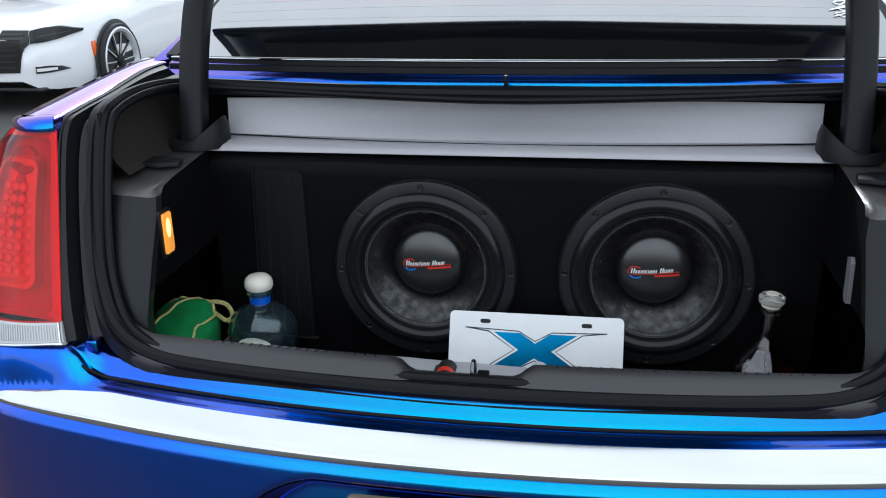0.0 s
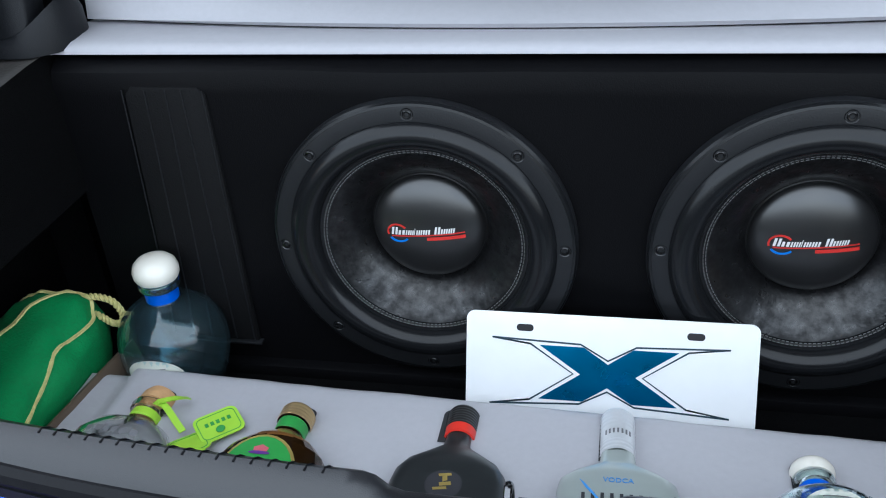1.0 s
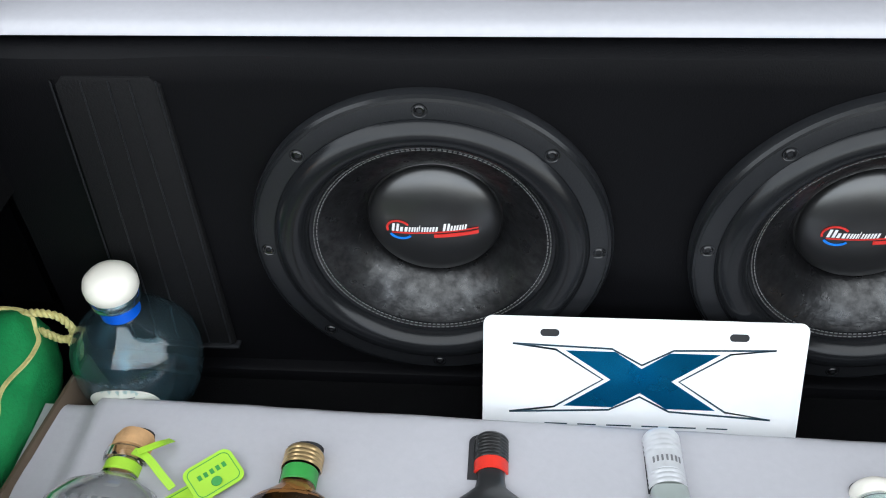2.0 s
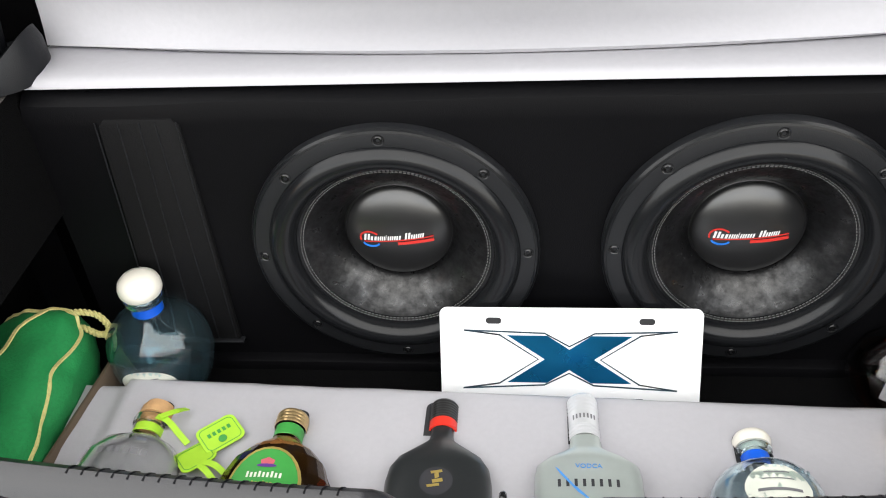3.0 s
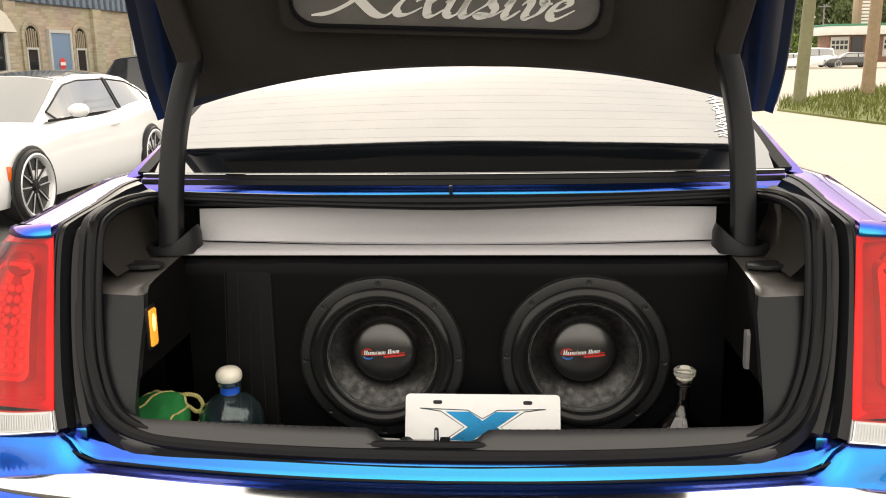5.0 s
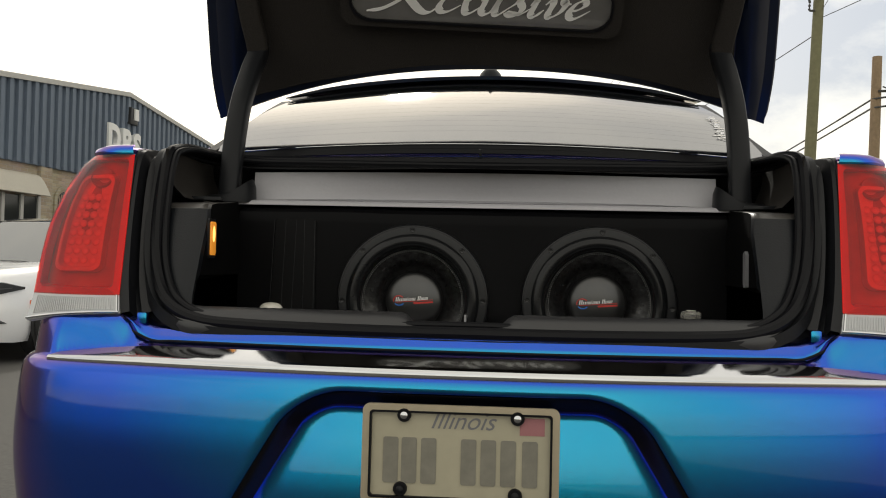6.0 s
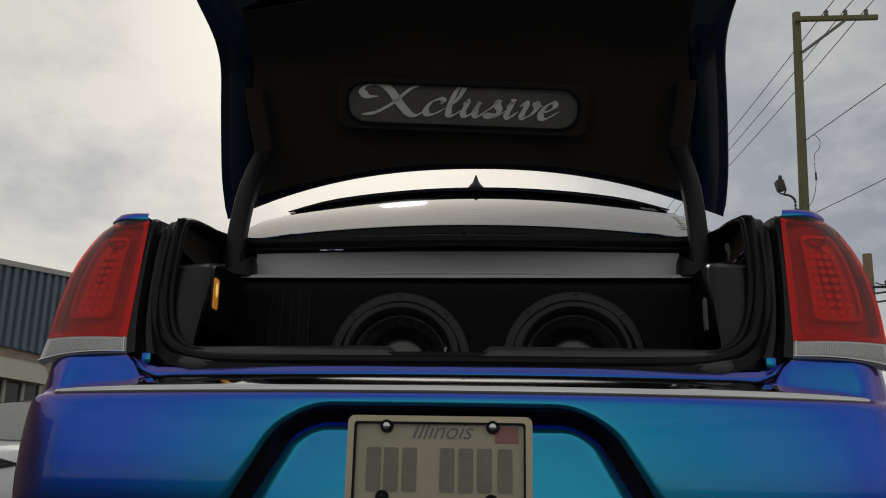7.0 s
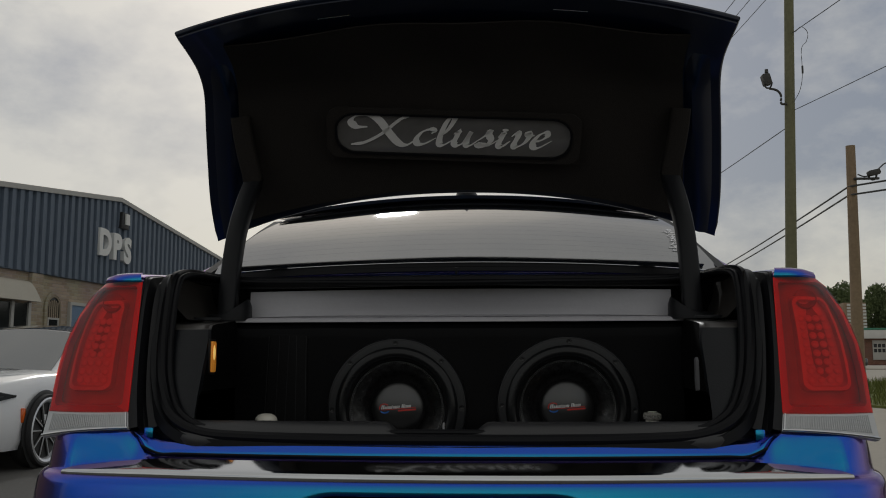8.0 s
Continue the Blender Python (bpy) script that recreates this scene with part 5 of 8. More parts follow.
COGNAC = glass("smoky_clear_glass", (0.95, 0.93, 0.91), 0.0, 1.55)
SPIRIT_RED = glass("deep_red_spirit", (0.60, 0.10, 0.03), 0.0, 1.36)
FROST = material("frosted_silver_glass", (0.38, 0.42, 0.40), 0.30, 0.25, scale=60, vary=0.06, coat=0.5)
MATT_BLACK = material("matt_black_bottle", (0.016, 0.018, 0.019), 0.38, scale=80, vary=0.15, coat=0.2)
CAP_BLACK = material("black_screw_cap", (0.015, 0.015, 0.015), 0.35, vary=0.1)
CAP_SILVER = material("silver_screw_cap", (0.70, 0.71, 0.73), 0.32, 0.45, scale=90, vary=0.08)
CAP_GOLD = material("gold_cap", (0.62, 0.36, 0.09), 0.30, 0.85, vary=0.1)
CAP_BRASS = material("pale_brass_cap", (0.62, 0.45, 0.22), 0.28, 0.8, vary=0.1)
CREAM = material("cream_cap_paint", (0.74, 0.71, 0.63), 0.35, vary=0.04, coat=0.3)
CORK = material("natural_cork", (0.52, 0.31, 0.14), 0.8, scale=120, vary=0.35, bump=0.0006, bump_scale=300)
BLUE_BAND = material("royal_blue_band", (0.012, 0.10, 0.62), 0.35, vary=0.08)
RED_BAND = material("red_band", (0.62, 0.03, 0.015), 0.4, vary=0.06)
GREEN_BAND = material("green_label", (0.05, 0.28, 0.05), 0.4, scale=70, vary=0.15)
LIME = material("lime_ribbon", (0.36, 0.62, 0.03), 0.45, scale=60, vary=0.12)
PAPER = material("cream_label_paper", (0.66, 0.68, 0.60), 0.5, vary=0.04)
PRINT = material("dark_print", (0.03, 0.03, 0.035), 0.5, vary=0.1)
GOLD_PRINT = material("gold_print", (0.55, 0.42, 0.12), 0.35, 0.6, vary=0.1)
PINK_PRINT = material("crimson_print", (0.48, 0.10, 0.13), 0.4, vary=0.1)
VIOLET_PRINT = material("violet_print", (0.10, 0.03, 0.22), 0.4, vary=0.1)
SKY_PRINT = material("light_blue_print", (0.08, 0.28, 0.66), 0.4, vary=0.1)


def oval_rows(stations, seg=40, power=2.0, m=None, wall=0.0):
    """Rings of a bottle: (height, half width, half depth), round or squarish."""
    rows = []
    for z, w, d in stations:
        row = []
        for i in range(seg):
            a = math.tau * i / seg
            c, s = math.cos(a), math.sin(a)
            row.append(Vector((w * math.copysign(abs(c) ** (2 / power), c), d * math.copysign(abs(s) ** (2 / power), s), z)))
        rows.append(row)
    if wall:
        low = stations[0][0] + 2 * wall
        rows += [[Vector((p.x * (1 - wall / w), p.y * (1 - wall / d), max(p.z, low))) for p in r] for r, (_, w, d) in reversed(list(zip(rows, stations)))]
    bm = bmesh.new()
    vs = add_grid(bm, rows, close_u=True)
    bm.faces.new(vs[0][::-1]), bm.faces.new(vs[-1])
    if m:
        bm.transform(m)
    return bm


def ribbed(r, z0, z1, n, depth=0.0006, top=True):
    """A ribbed screw cap."""
    prof = [(r, z0)]
    for i in range(n):
        a = z0 + (z1 - z0) * i / n
        b = (z1 - z0) / n
        prof += [(r, a + 0.15 * b), (r + depth, a + 0.35 * b), (r + depth, a + 0.75 * b), (r, a + 0.95 * b)]
    if top:
        prof += [(r * 0.94, z1 + 0.0015), (0.0, z1 + 0.0018)]
    return lathe(prof, 32)


def front_patch(outline, w, d, power, lift, zoff=0.0):
    """A label laid on the front (-y) of an oval body: an outline in x, z is filled and bent onto it."""
    bm = bmesh.new()
    cx, cz = sum(p[0] for p in outline) / len(outline), sum(p[1] for p in outline) / len(outline)
    rings = []
    for f in (1.0, 0.8, 0.6, 0.4, 0.2):
        ring = []
        for x, z in outline:
            px, pz = cx + (x - cx) * f, cz + (z - cz) * f
            k = max(0.0, 1 - (abs(px) / w) ** power) ** (1 / power)
            ring.append(Vector((px, -d * k - lift, pz + zoff)))
        rings.append(ring)
    vs = add_grid(bm, rings, close_u=True)
    bm.faces.new(vs[-1])
    return bm


def ellipse(cx, cz, a, b, n=28):
    return [(cx + a * math.cos(math.tau * i / n), cz + b * math.sin(math.tau * i / n)) for i in range(n)]


def bar(x0, x1, z0, z1):
    return [(x0, z0), ((x0 + x1) / 2, z0), (x1, z0), (x1, z1), ((x0 + x1) / 2, z1), (x0, z1)]


def lying(x, tip, z, length, turn=0.0, dip=0.0):
    """The pose of a bottle that lies with its cap away from the sill; tip is where the cap ends."""
    return Matrix.Translation((x, tip, z)) @ pose(0, 0, 0, -90 + dip, 0, 0) @ pose(0, 0, 0, 0, 0, 0) @ pose(0, 0, 0, 0, turn, 0) @ Matrix.Translation((0, 0, -length))


# clear squat bottle with a cork ball and lime ribbon
L = 0.185
b1 = thing("liquor_bottle", "squat clear glass bottle with a cork lying in the tray", "bottle", m=lying(-0.402, 0.326, 0.826, L * 1.07, turn=3.0) @ Matrix.Scale(1.07, 4))
part("glass_body", oval_rows([(0.0, 0.040, 0.026), (0.004, 0.047, 0.030), (0.03, 0.050, 0.033), (0.08, 0.052, 0.034), (0.105, 0.050, 0.033), (0.122, 0.040, 0.028), (0.130, 0.026, 0.020), (0.136, 0.017, 0.015), (0.144, 0.0145, 0.0145), (0.150, 0.0145, 0.0145), (0.150, 0.0185, 0.0185), (0.154, 0.0195, 0.0195), (0.160, 0.0190, 0.0190), (0.163, 0.0165, 0.0165)], power=2.4, wall=0.0035), CLEAR, b1, local=True)
part("cork", lathe([(0.0, 0.185), (0.009, 0.184), (0.0155, 0.180), (0.0182, 0.173), (0.0182, 0.163), (0.0150, 0.1625), (0.0105, 0.160), (0.0100, 0.142), (0.0, 0.142)], 28), CORK, b1, "natural cork ball", local=True)
part("ribbon", lathe([(0.0150, 0.139), (0.0162, 0.140), (0.0162, 0.149), (0.0150, 0.150)], 28), LIME, b1, "lime green ribbon round the neck", local=True)
for x0, w in ((-0.024, 0.006), (-0.014, 0.006), (-0.005, 0.005), (0.003, 0.005), (0.011, 0.007), (0.021, 0.006)):
    part("etched_bar", front_patch(bar(x0, x0 + w, 0.094, 0.101), 0.052, 0.034, 2.4, 0.0004), TAG, b1, local=True)
# its lime hang tag on the tray
hang = thing("hang_tag", "folded lime green paper tag on a ribbon, lying on the tray", "tag", (-0.32, 0.29, 0.81))
for k, (cx, cy, turn, w, h, tz, up) in enumerate(((-0.3185, 0.278, -24, 0.046, 0.036, 0.835, 8), (-0.3385, 0.249, -26, 0.040, 0.038, 0.832, -12))):
    leaf = part("leaf", prism(round_rect(w, h, 0.008), 0.0008, pose(cx, cy, tz, up, 0, 66 + turn), 0.0), LIME, hang)
    bm = bmesh.new()
    add_ring(bm, round_rect(w - 0.006, h - 0.006, 0.006), round_rect(w - 0.0074, h - 0.0074, 0.0055), 0.0003, pose(cx, cy, tz + 0.0009, up, 0, 66 + turn))
    part("printed_edge", bm, GREEN_BAND, leaf)
for k in range(5):
    part("tag_bar", box(-0.013 + 0.0058 * k, -0.0095 + 0.0058 * k, 0.001, 0.0060, 0.0, 0.0003, 0, pose(-0.3185, 0.278, 0.8361, 8, 0, 42)), GREEN_BAND, hang)
part("tag_seal", lathe([(0.0, 0.0004), (0.0045, 0.0003), (0.0048, 0.0)], 14, pose(-0.314, 0.272, 0.8358, 8, 0, 0)), GREEN_BAND, hang)
strap = [(-0.0035, -0.0005), (0.0035, -0.0005), (0.0035, 0.0005), (-0.0035, 0.0005)]
part("ribbon_tail", tube(smooth_path([(-0.392, 0.292, 0.846), (-0.378, 0.286, 0.846), (-0.362, 0.272, 0.842), (-0.350, 0.262, 0.837)], 5), strap), LIME, hang)
part("ribbon_bow", tube(smooth_path([(-0.386, 0.288, 0.850), (-0.372, 0.300, 0.846), (-0.366, 0.312, 0.836)], 5), strap), LIME, hang)
part("ribbon_end", tube(smooth_path([(-0.330, 0.236, 0.836), (-0.318, 0.226, 0.838), (-0.304, 0.212, 0.834)], 5), strap), LIME, hang)
part("ribbon_end", tube(smooth_path([(-0.328, 0.240, 0.836), (-0.312, 0.234, 0.839), (-0.297, 0.225, 0.834)], 5), strap), LIME, hang)

# round whisky bottle with a green oval label
L = 0.19
b2 = thing("liquor_bottle", "faceted amber whisky bottle with a green label lying in the tray", "bottle", m=lying(-0.244, 0.315, 0.830, L * 1.05, turn=0.5) @ Matrix.Scale(1.05, 4))
body2 = [(0.0, 0.040, 0.026), (0.006, 0.050, 0.031), (0.03, 0.056, 0.034), (0.065, 0.0585, 0.035), (0.095, 0.055, 0.034), (0.117, 0.047, 0.031), (0.132, 0.034, 0.025), (0.141, 0.021, 0.019), (0.147, 0.0148, 0.0148), (0.166, 0.0142, 0.0142)]
part("glass_body", oval_rows(body2, seg=22, power=2.2), AMBER, b2, "faceted glass full of amber whisky", local=True, sharp=8)
part("cap", ribbed(0.0166, 0.1655, 0.1815, 4, 0.0004), CAP_BRASS, b2, "ribbed pale gold cap", local=True)
part("neck_label", lathe([(0.0144, 0.150), (0.0152, 0.151), (0.0152, 0.164), (0.0144, 0.165)], 28), GREEN_BAND, b2, local=True)
part("label_edge", front_patch(ellipse(0, 0.072, 0.036, 0.044), 0.0585, 0.035, 2.2, 0.0005), GOLD_PRINT, b2, local=True)
lab = part("label", front_patch(ellipse(0, 0.072, 0.033, 0.041), 0.0585, 0.035, 2.2, 0.0010), GREEN_BAND, b2, "green oval label with a crown shape", local=True)
part("crown", front_patch([(-0.006, 0.0945), (-0.007, 0.099), (-0.0035, 0.1005), (0.0, 0.1025), (0.0035, 0.1005), (0.007, 0.099), (0.006, 0.0945)], 0.0585, 0.035, 2.2, 0.0016), PINK_PRINT, lab)
part("cushion", front_patch(ellipse(0, 0.0925, 0.010, 0.0020, 16), 0.0585, 0.035, 2.2, 0.0018), VIOLET_PRINT, lab)
for z0, h, n, x0, step, mat in ((0.079, 0.0055, 9, -0.0175, 0.0040, PAPER), (0.0695, 0.0042, 6, -0.0105, 0.0036, GOLD_PRINT), (0.0575, 0.0075, 5, -0.0180, 0.0074, GOLD_PRINT)):
    for k in range(n):
        part("label_bar", front_patch(bar(x0 + step * k, x0 + step * (k + 0.55), z0, z0 + h * (1.0 if k % 3 else 1.25)), 0.0585, 0.035, 2.2, 0.0016), mat, lab)

# matt black flat bottle
L = 0.205
b3 = thing("liquor_bottle", "flat matt black bottle with a red neck band in the tray", "bottle", m=lying(-0.0795, 0.352, 0.818, L * 1.03, turn=-1) @ Matrix.Scale(1.03, 4))
body3 = [(0.0, 0.048, 0.020), (0.004, 0.052, 0.024), (0.02, 0.0535, 0.026), (0.085, 0.0535, 0.026), (0.100, 0.051, 0.026), (0.112, 0.044, 0.024), (0.122, 0.032, 0.020), (0.130, 0.022, 0.017), (0.138, 0.0138, 0.0132), (0.147, 0.0120, 0.0120), (0.165, 0.0115, 0.0115)]
part("glass_body", oval_rows(body3, power=3.2), MATT_BLACK, b3, local=True)
part("neck_band", lathe([(0.0134, 0.1545), (0.0152, 0.1550), (0.0152, 0.1660), (0.0134, 0.1665)], 28), RED_BAND, b3, "red band round the neck", local=True)
part("cap", ribbed(0.0150, 0.166, 0.190, 7, 0.0004), CAP_BLACK, b3, "ribbed black screw cap", local=True)
seal3 = part("round_badge", front_patch(ellipse(0.0, 0.074, 0.0165, 0.0165), 0.0535, 0.026, 3.2, 0.0006), PRINT, b3, "dark round badge with a gold shape", local=True)
for z0, x0, x1, dz in ((0.066, -0.008, 0.004, 0.003), (0.071, -0.003, 0.007, 0.004), (0.076, -0.001, 0.003, 0.006), (0.082, -0.005, 0.006, 0.003)):
    part("badge_shape", front_patch([(x0, z0), (x1, z0 + 0.002), (x1 - 0.001, z0 + dz + 0.002), (x0 - 0.001, z0 + dz)], 0.0535, 0.026, 3.2, 0.0012), GOLD_PRINT, seal3)

# frosted flat bottle
b4 = thing("liquor_bottle", "frosted silver flat bottle with a silver cap lying in the tray", "bottle", m=lying(0.073, 0.349, 0.818, 0.195, turn=-1.0))
body4 = [(0.0, 0.050, 0.020), (0.004, 0.0535, 0.024), (0.02, 0.0545, 0.026), (0.084, 0.0545, 0.026), (0.096, 0.0525, 0.0255), (0.106, 0.0415, 0.023), (0.115, 0.026, 0.019), (0.121, 0.0175, 0.0165), (0.136, 0.0158, 0.0158), (0.139, 0.0130, 0.0130), (0.150, 0.0125, 0.0125)]
part("glass_body", oval_rows(body4, power=3.4), FROST, b4, local=True)
part("cap", ribbed(0.0164, 0.138, 0.1525, 3, 0.0004, top=False), CAP_SILVER, b4, "ribbed silver screw cap", local=True)
part("cap_band", lathe([(0.0160, 0.1520), (0.0165, 0.1525), (0.0165, 0.1715), (0.0160, 0.1720)], 32), CAP_SILVER, b4, "smooth printed band of the cap", local=True)
for k in range(7):
    a = radians(-132 + 14 * k)
    part("cap_mark", box(-0.0009, 0.0009, -0.0002, 0.0003, -0.0030, 0.0030, 0, pose(0.0166 * math.cos(a), 0.0166 * math.sin(a), 0.162, 0, 0, math.degrees(a) + 90)), TAG, b4, local=True)
part("cap_top", ribbed(0.0164, 0.1715, 0.193, 4, 0.0004), CAP_SILVER, b4, local=True)
part("small_word", words("VODCA", 0.0075, 0.0002, Matrix(((1, 0, 0, 0.0), (0, 0, -1, -0.0268), (0, 1, 0, 0.0865), (0, 0, 0, 1)))), SKY_PRINT, b4, local=True)
for k in range(8):
    x0 = -0.0315 + 0.0082 * k
    part("name_bar", front_patch(bar(x0, x0 + 0.0030, 0.062, 0.0710), 0.0545, 0.026, 3.4, 0.0008), PRINT, b4, local=True)
part("swoosh", front_patch([(-0.034, 0.087), (-0.030, 0.083), (-0.010, 0.056), (0.006, 0.040), (-0.012, 0.055), (-0.028, 0.076)], 0.0545, 0.026, 3.4, 0.0012), SKY_PRINT, b4, "blue stroke across the label", local=True)


# round tequila bottles: one large standing, one small lying
def hollow(profile, wall, seg=48):
    """Glass with walls: an outer profile and an inner one, turned round z."""
    inner = [(max(0.0, r - wall), z + (wall if i == 0 else 0.0)) for i, (r, z) in enumerate(profile)]
    inner = [(r, max(z, profile[0][1] + 1.6 * wall)) for r, z in inner]
    return lathe(profile + inner[::-1], seg)


def round_bottle(m, k, kz, label, tint, middle=0.074, belly=1.0, dome=1.0):
    b = thing("liquor_bottle", label, "bottle", m=m)
    prof = [(0.0, 0.0), (0.030, 0.0), (0.042, 0.004), (0.056, 0.026), (0.0650, 0.060), (0.0670, 0.085), (0.0635, 0.118), (0.050, 0.145), (0.031, 0.160), (0.0205, 0.167), (0.0185, 0.172), (0.0185, 0.188), (0.0240, 0.190), (0.0255, 0.194), (0.0255, 0.201), (0.0225, 0.204)]
    prof = [(p.x, p.y) for p in smooth_path([(r, z, 0) for r, z in prof[1:10]], 3)]
    prof = [(r * (1 + (belly - 1) * min(1.0, max(0.0, (0.168 - z) / 0.03))), z) for r, z in prof]
    neck = [(0.0185, 0.172), (0.0185, 0.188), (0.0240, 0.190), (0.0255, 0.194), (0.0255, 0.201), (0.0225, 0.204)]
    part("glass_body", hollow([(0.0, 0.0)] + [(r * k, z * kz) for r, z in prof + neck], 0.0050 * k), tint, b, "round pale blue glass", local=True)
    part("neck_band", lathe([(r * k, z * kz) for r, z in ((0.0186, 0.168), (0.0200, 0.169), (0.0200, 0.188), (0.0186, 0.189))], 32), BLUE_BAND, b, "royal blue neck band", local=True)
    part("stopper", lathe([(r * k, z * kz) for r, z in ((0.0, 0.196), (0.016, 0.197), (0.017, 0.203), (0.0245, 0.2045), (0.0270, 0.211), (0.0272, 0.211 + 0.009 * dome), (0.0250, 0.211 + 0.018 * dome), (0.0195, 0.211 + 0.025 * dome), (0.0120, 0.211 + 0.029 * dome), (0.0, 0.211 + 0.0305 * dome))], 36), CREAM, b, "cream domed stopper", local=True)

    def girth(z):
        return belly * lerp_table([(0.026, 0.056), (0.060, 0.0650), (0.085, 0.0670), (0.118, 0.0635), (0.145, 0.050)], z)
    bm = bmesh.new()
    rings = []
    for f in (1.0, 0.75, 0.5, 0.25):
        ring = []
        for i in range(30):
            a = math.tau * i / 30
            ang, z = f * 0.56 * math.cos(a), middle + f * 0.036 * math.sin(a)
            r = girth(z) + 0.0009
            ring.append(Vector((r * math.sin(ang) * k, -r * math.cos(ang) * k, z * kz)))
        rings.append(ring)
    vs = add_grid(bm, rings, close_u=True)
    bm.faces.new(vs[-1])
    lab = part("label", bm, PAPER, b, "cream oval paper label", local=True)
    for z, hw in ((middle + 0.021, 0.016), (middle + 0.010, 0.020), (middle - 0.008, 0.028)):
        r = girth(z) + 0.0018
        part("label_bar", grid_bm([[Vector((r * math.sin(t) * k, -r * math.cos(t) * k, zz * kz)) for t in [(-1 + i / 4) * hw / r for i in range(9)]] for zz in (z, z + (0.0016 if z > middle else 0.0045))]), TAG, lab)
    part("back_label", grid_bm([[Vector(((girth(z) + 0.0007) * math.sin(t) * k, (girth(z) + 0.0007) * math.cos(t) * k, z * kz)) for t in [-0.1 + 0.07 * i for i in range(12)]] for z in (0.088, 0.100, 0.112, 0.124, 0.134)]), PAPER, b, "pale back label", local=True)
    for i in range(11):
        t = (i - 5) * 0.13
        r = girth(0.116) + 0.0006
        part("raised_mark", box(-0.0016, 0.0016, -0.0003, 0.0005, -0.003, 0.003, 0, pose(r * math.sin(t) * k, -r * math.cos(t) * k, 0.116 * kz, 18, 0, math.degrees(t))), tint, b, local=True)
    return b


round_bottle(pose(-0.440, 0.426, 0.7555, 0, 0, 4), 0.95, 0.75, "large round pale blue bottle with a cream stopper standing upright", BLUE_GLASS)
round_bottle(lying(0.249, 0.318, 0.811, 0.2355 * 0.74), 0.74, 0.74, "small round pale blue bottle lying in the tray", PALE_GLASS, 0.084, belly=1.16, dome=0.62)

# clear bottle with a gold cap
b6 = thing("liquor_bottle", "clear round-shouldered bottle with gold cap lying in the tray", "bottle", m=lying(0.408, 0.327, 0.816, 0.19 * 1.06, turn=-6) @ Matrix.Scale(1.06, 4))
part("glass_body", oval_rows([(0.0, 0.040, 0.026), (0.006, 0.050, 0.031), (0.03, 0.055, 0.034), (0.085, 0.056, 0.034), (0.110, 0.050, 0.032), (0.124, 0.034, 0.025), (0.134, 0.019, 0.017), (0.140, 0.0145, 0.0145), (0.160, 0.014, 0.014)], seg=24, power=2.4, wall=0.0035), CLEAR, b6, local=True)
part("cap", ribbed(0.0155, 0.152, 0.188, 4, 0.0003), CAP_GOLD, b6, "ribbed gold cap", local=True)
part("label", front_patch([(x, z + 0.060) for x, z in round_rect(0.060, 0.050, 0.006)], 0.056, 0.034, 2.4, 0.0006), PAPER, b6, local=True)

SILVER_PAPER = material("grey_label_paper", (0.20, 0.195, 0.21), 0.5, scale=60, vary=0.5, stain=0.4, stain_scale=40)
# decanter bottle standing at the other end
b7 = thing("liquor_bottle", "bell-shaped clear cognac bottle with a glass stopper standing upright", "bottle", m=pose(0.444, 0.428, 0.7555, 0, 1, 0))
prof = [(0.0, 0.0), (0.036, 0.0), (0.052, 0.004), (0.0600, 0.020), (0.0600, 0.040), (0.053, 0.060), (0.039, 0.078), (0.024, 0.092), (0.0140, 0.104), (0.0110, 0.120), (0.0108, 0.150), (0.015, 0.152), (0.0190, 0.155), (0.0190, 0.160), (0.013, 0.163)]
part("glass_body", hollow(prof, 0.0030), COGNAC, b7, "clear glass bell", local=True)
part("cognac", lathe([(0.0, 0.0065), (0.036, 0.0065), (0.0495, 0.010), (0.0555, 0.022), (0.0555, 0.040), (0.0500, 0.056), (0.0, 0.056)], 40), SPIRIT_RED, b7, "deep red remains of cognac", local=True)
part("stopper", lathe([(0.0, 0.156), (0.009, 0.157), (0.0095, 0.166), (0.0125, 0.168), (0.0195, 0.170), (0.0212, 0.174), (0.0208, 0.181), (0.016, 0.1850), (0.0, 0.1855)], 40), CLOUDY, b7, "round cloudy glass stopper", local=True)
part("stopper_disc", lathe([(0.0, 0.1872), (0.0095, 0.1870), (0.0102, 0.1860)], 28), CREAM, b7, local=True)
part("neck_ring", lathe([(0.0100, 0.1635), (0.0150, 0.1640), (0.0150, 0.1668), (0.0100, 0.1672)], 28), CREAM, b7, local=True)
part("label", lathe([(0.0247, 0.092), (0.0397, 0.078), (0.0537, 0.060), (0.0607, 0.040)], 12, a0=228, a1=258), SILVER_PAPER, b7, "pale grey paper label", local=True)
part("label_tail", lathe([(0.0247, 0.092), (0.0397, 0.078), (0.0537, 0.060), (0.0607, 0.042)], 6, a0=264, a1=276), SILVER_PAPER, b7, local=True)

# flat dark sheet on the tray, painting the shade under the sunken whisky bottle
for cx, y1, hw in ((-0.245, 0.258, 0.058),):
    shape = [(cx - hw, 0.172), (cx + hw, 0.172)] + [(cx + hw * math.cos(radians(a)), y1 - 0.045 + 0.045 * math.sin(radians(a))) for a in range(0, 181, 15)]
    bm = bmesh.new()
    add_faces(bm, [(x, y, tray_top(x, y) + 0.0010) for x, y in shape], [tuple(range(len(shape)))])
    part("under_bottle_shade", bm, GAP_BLACK, tray, "flat dark sheet painting the shade under the bottle")

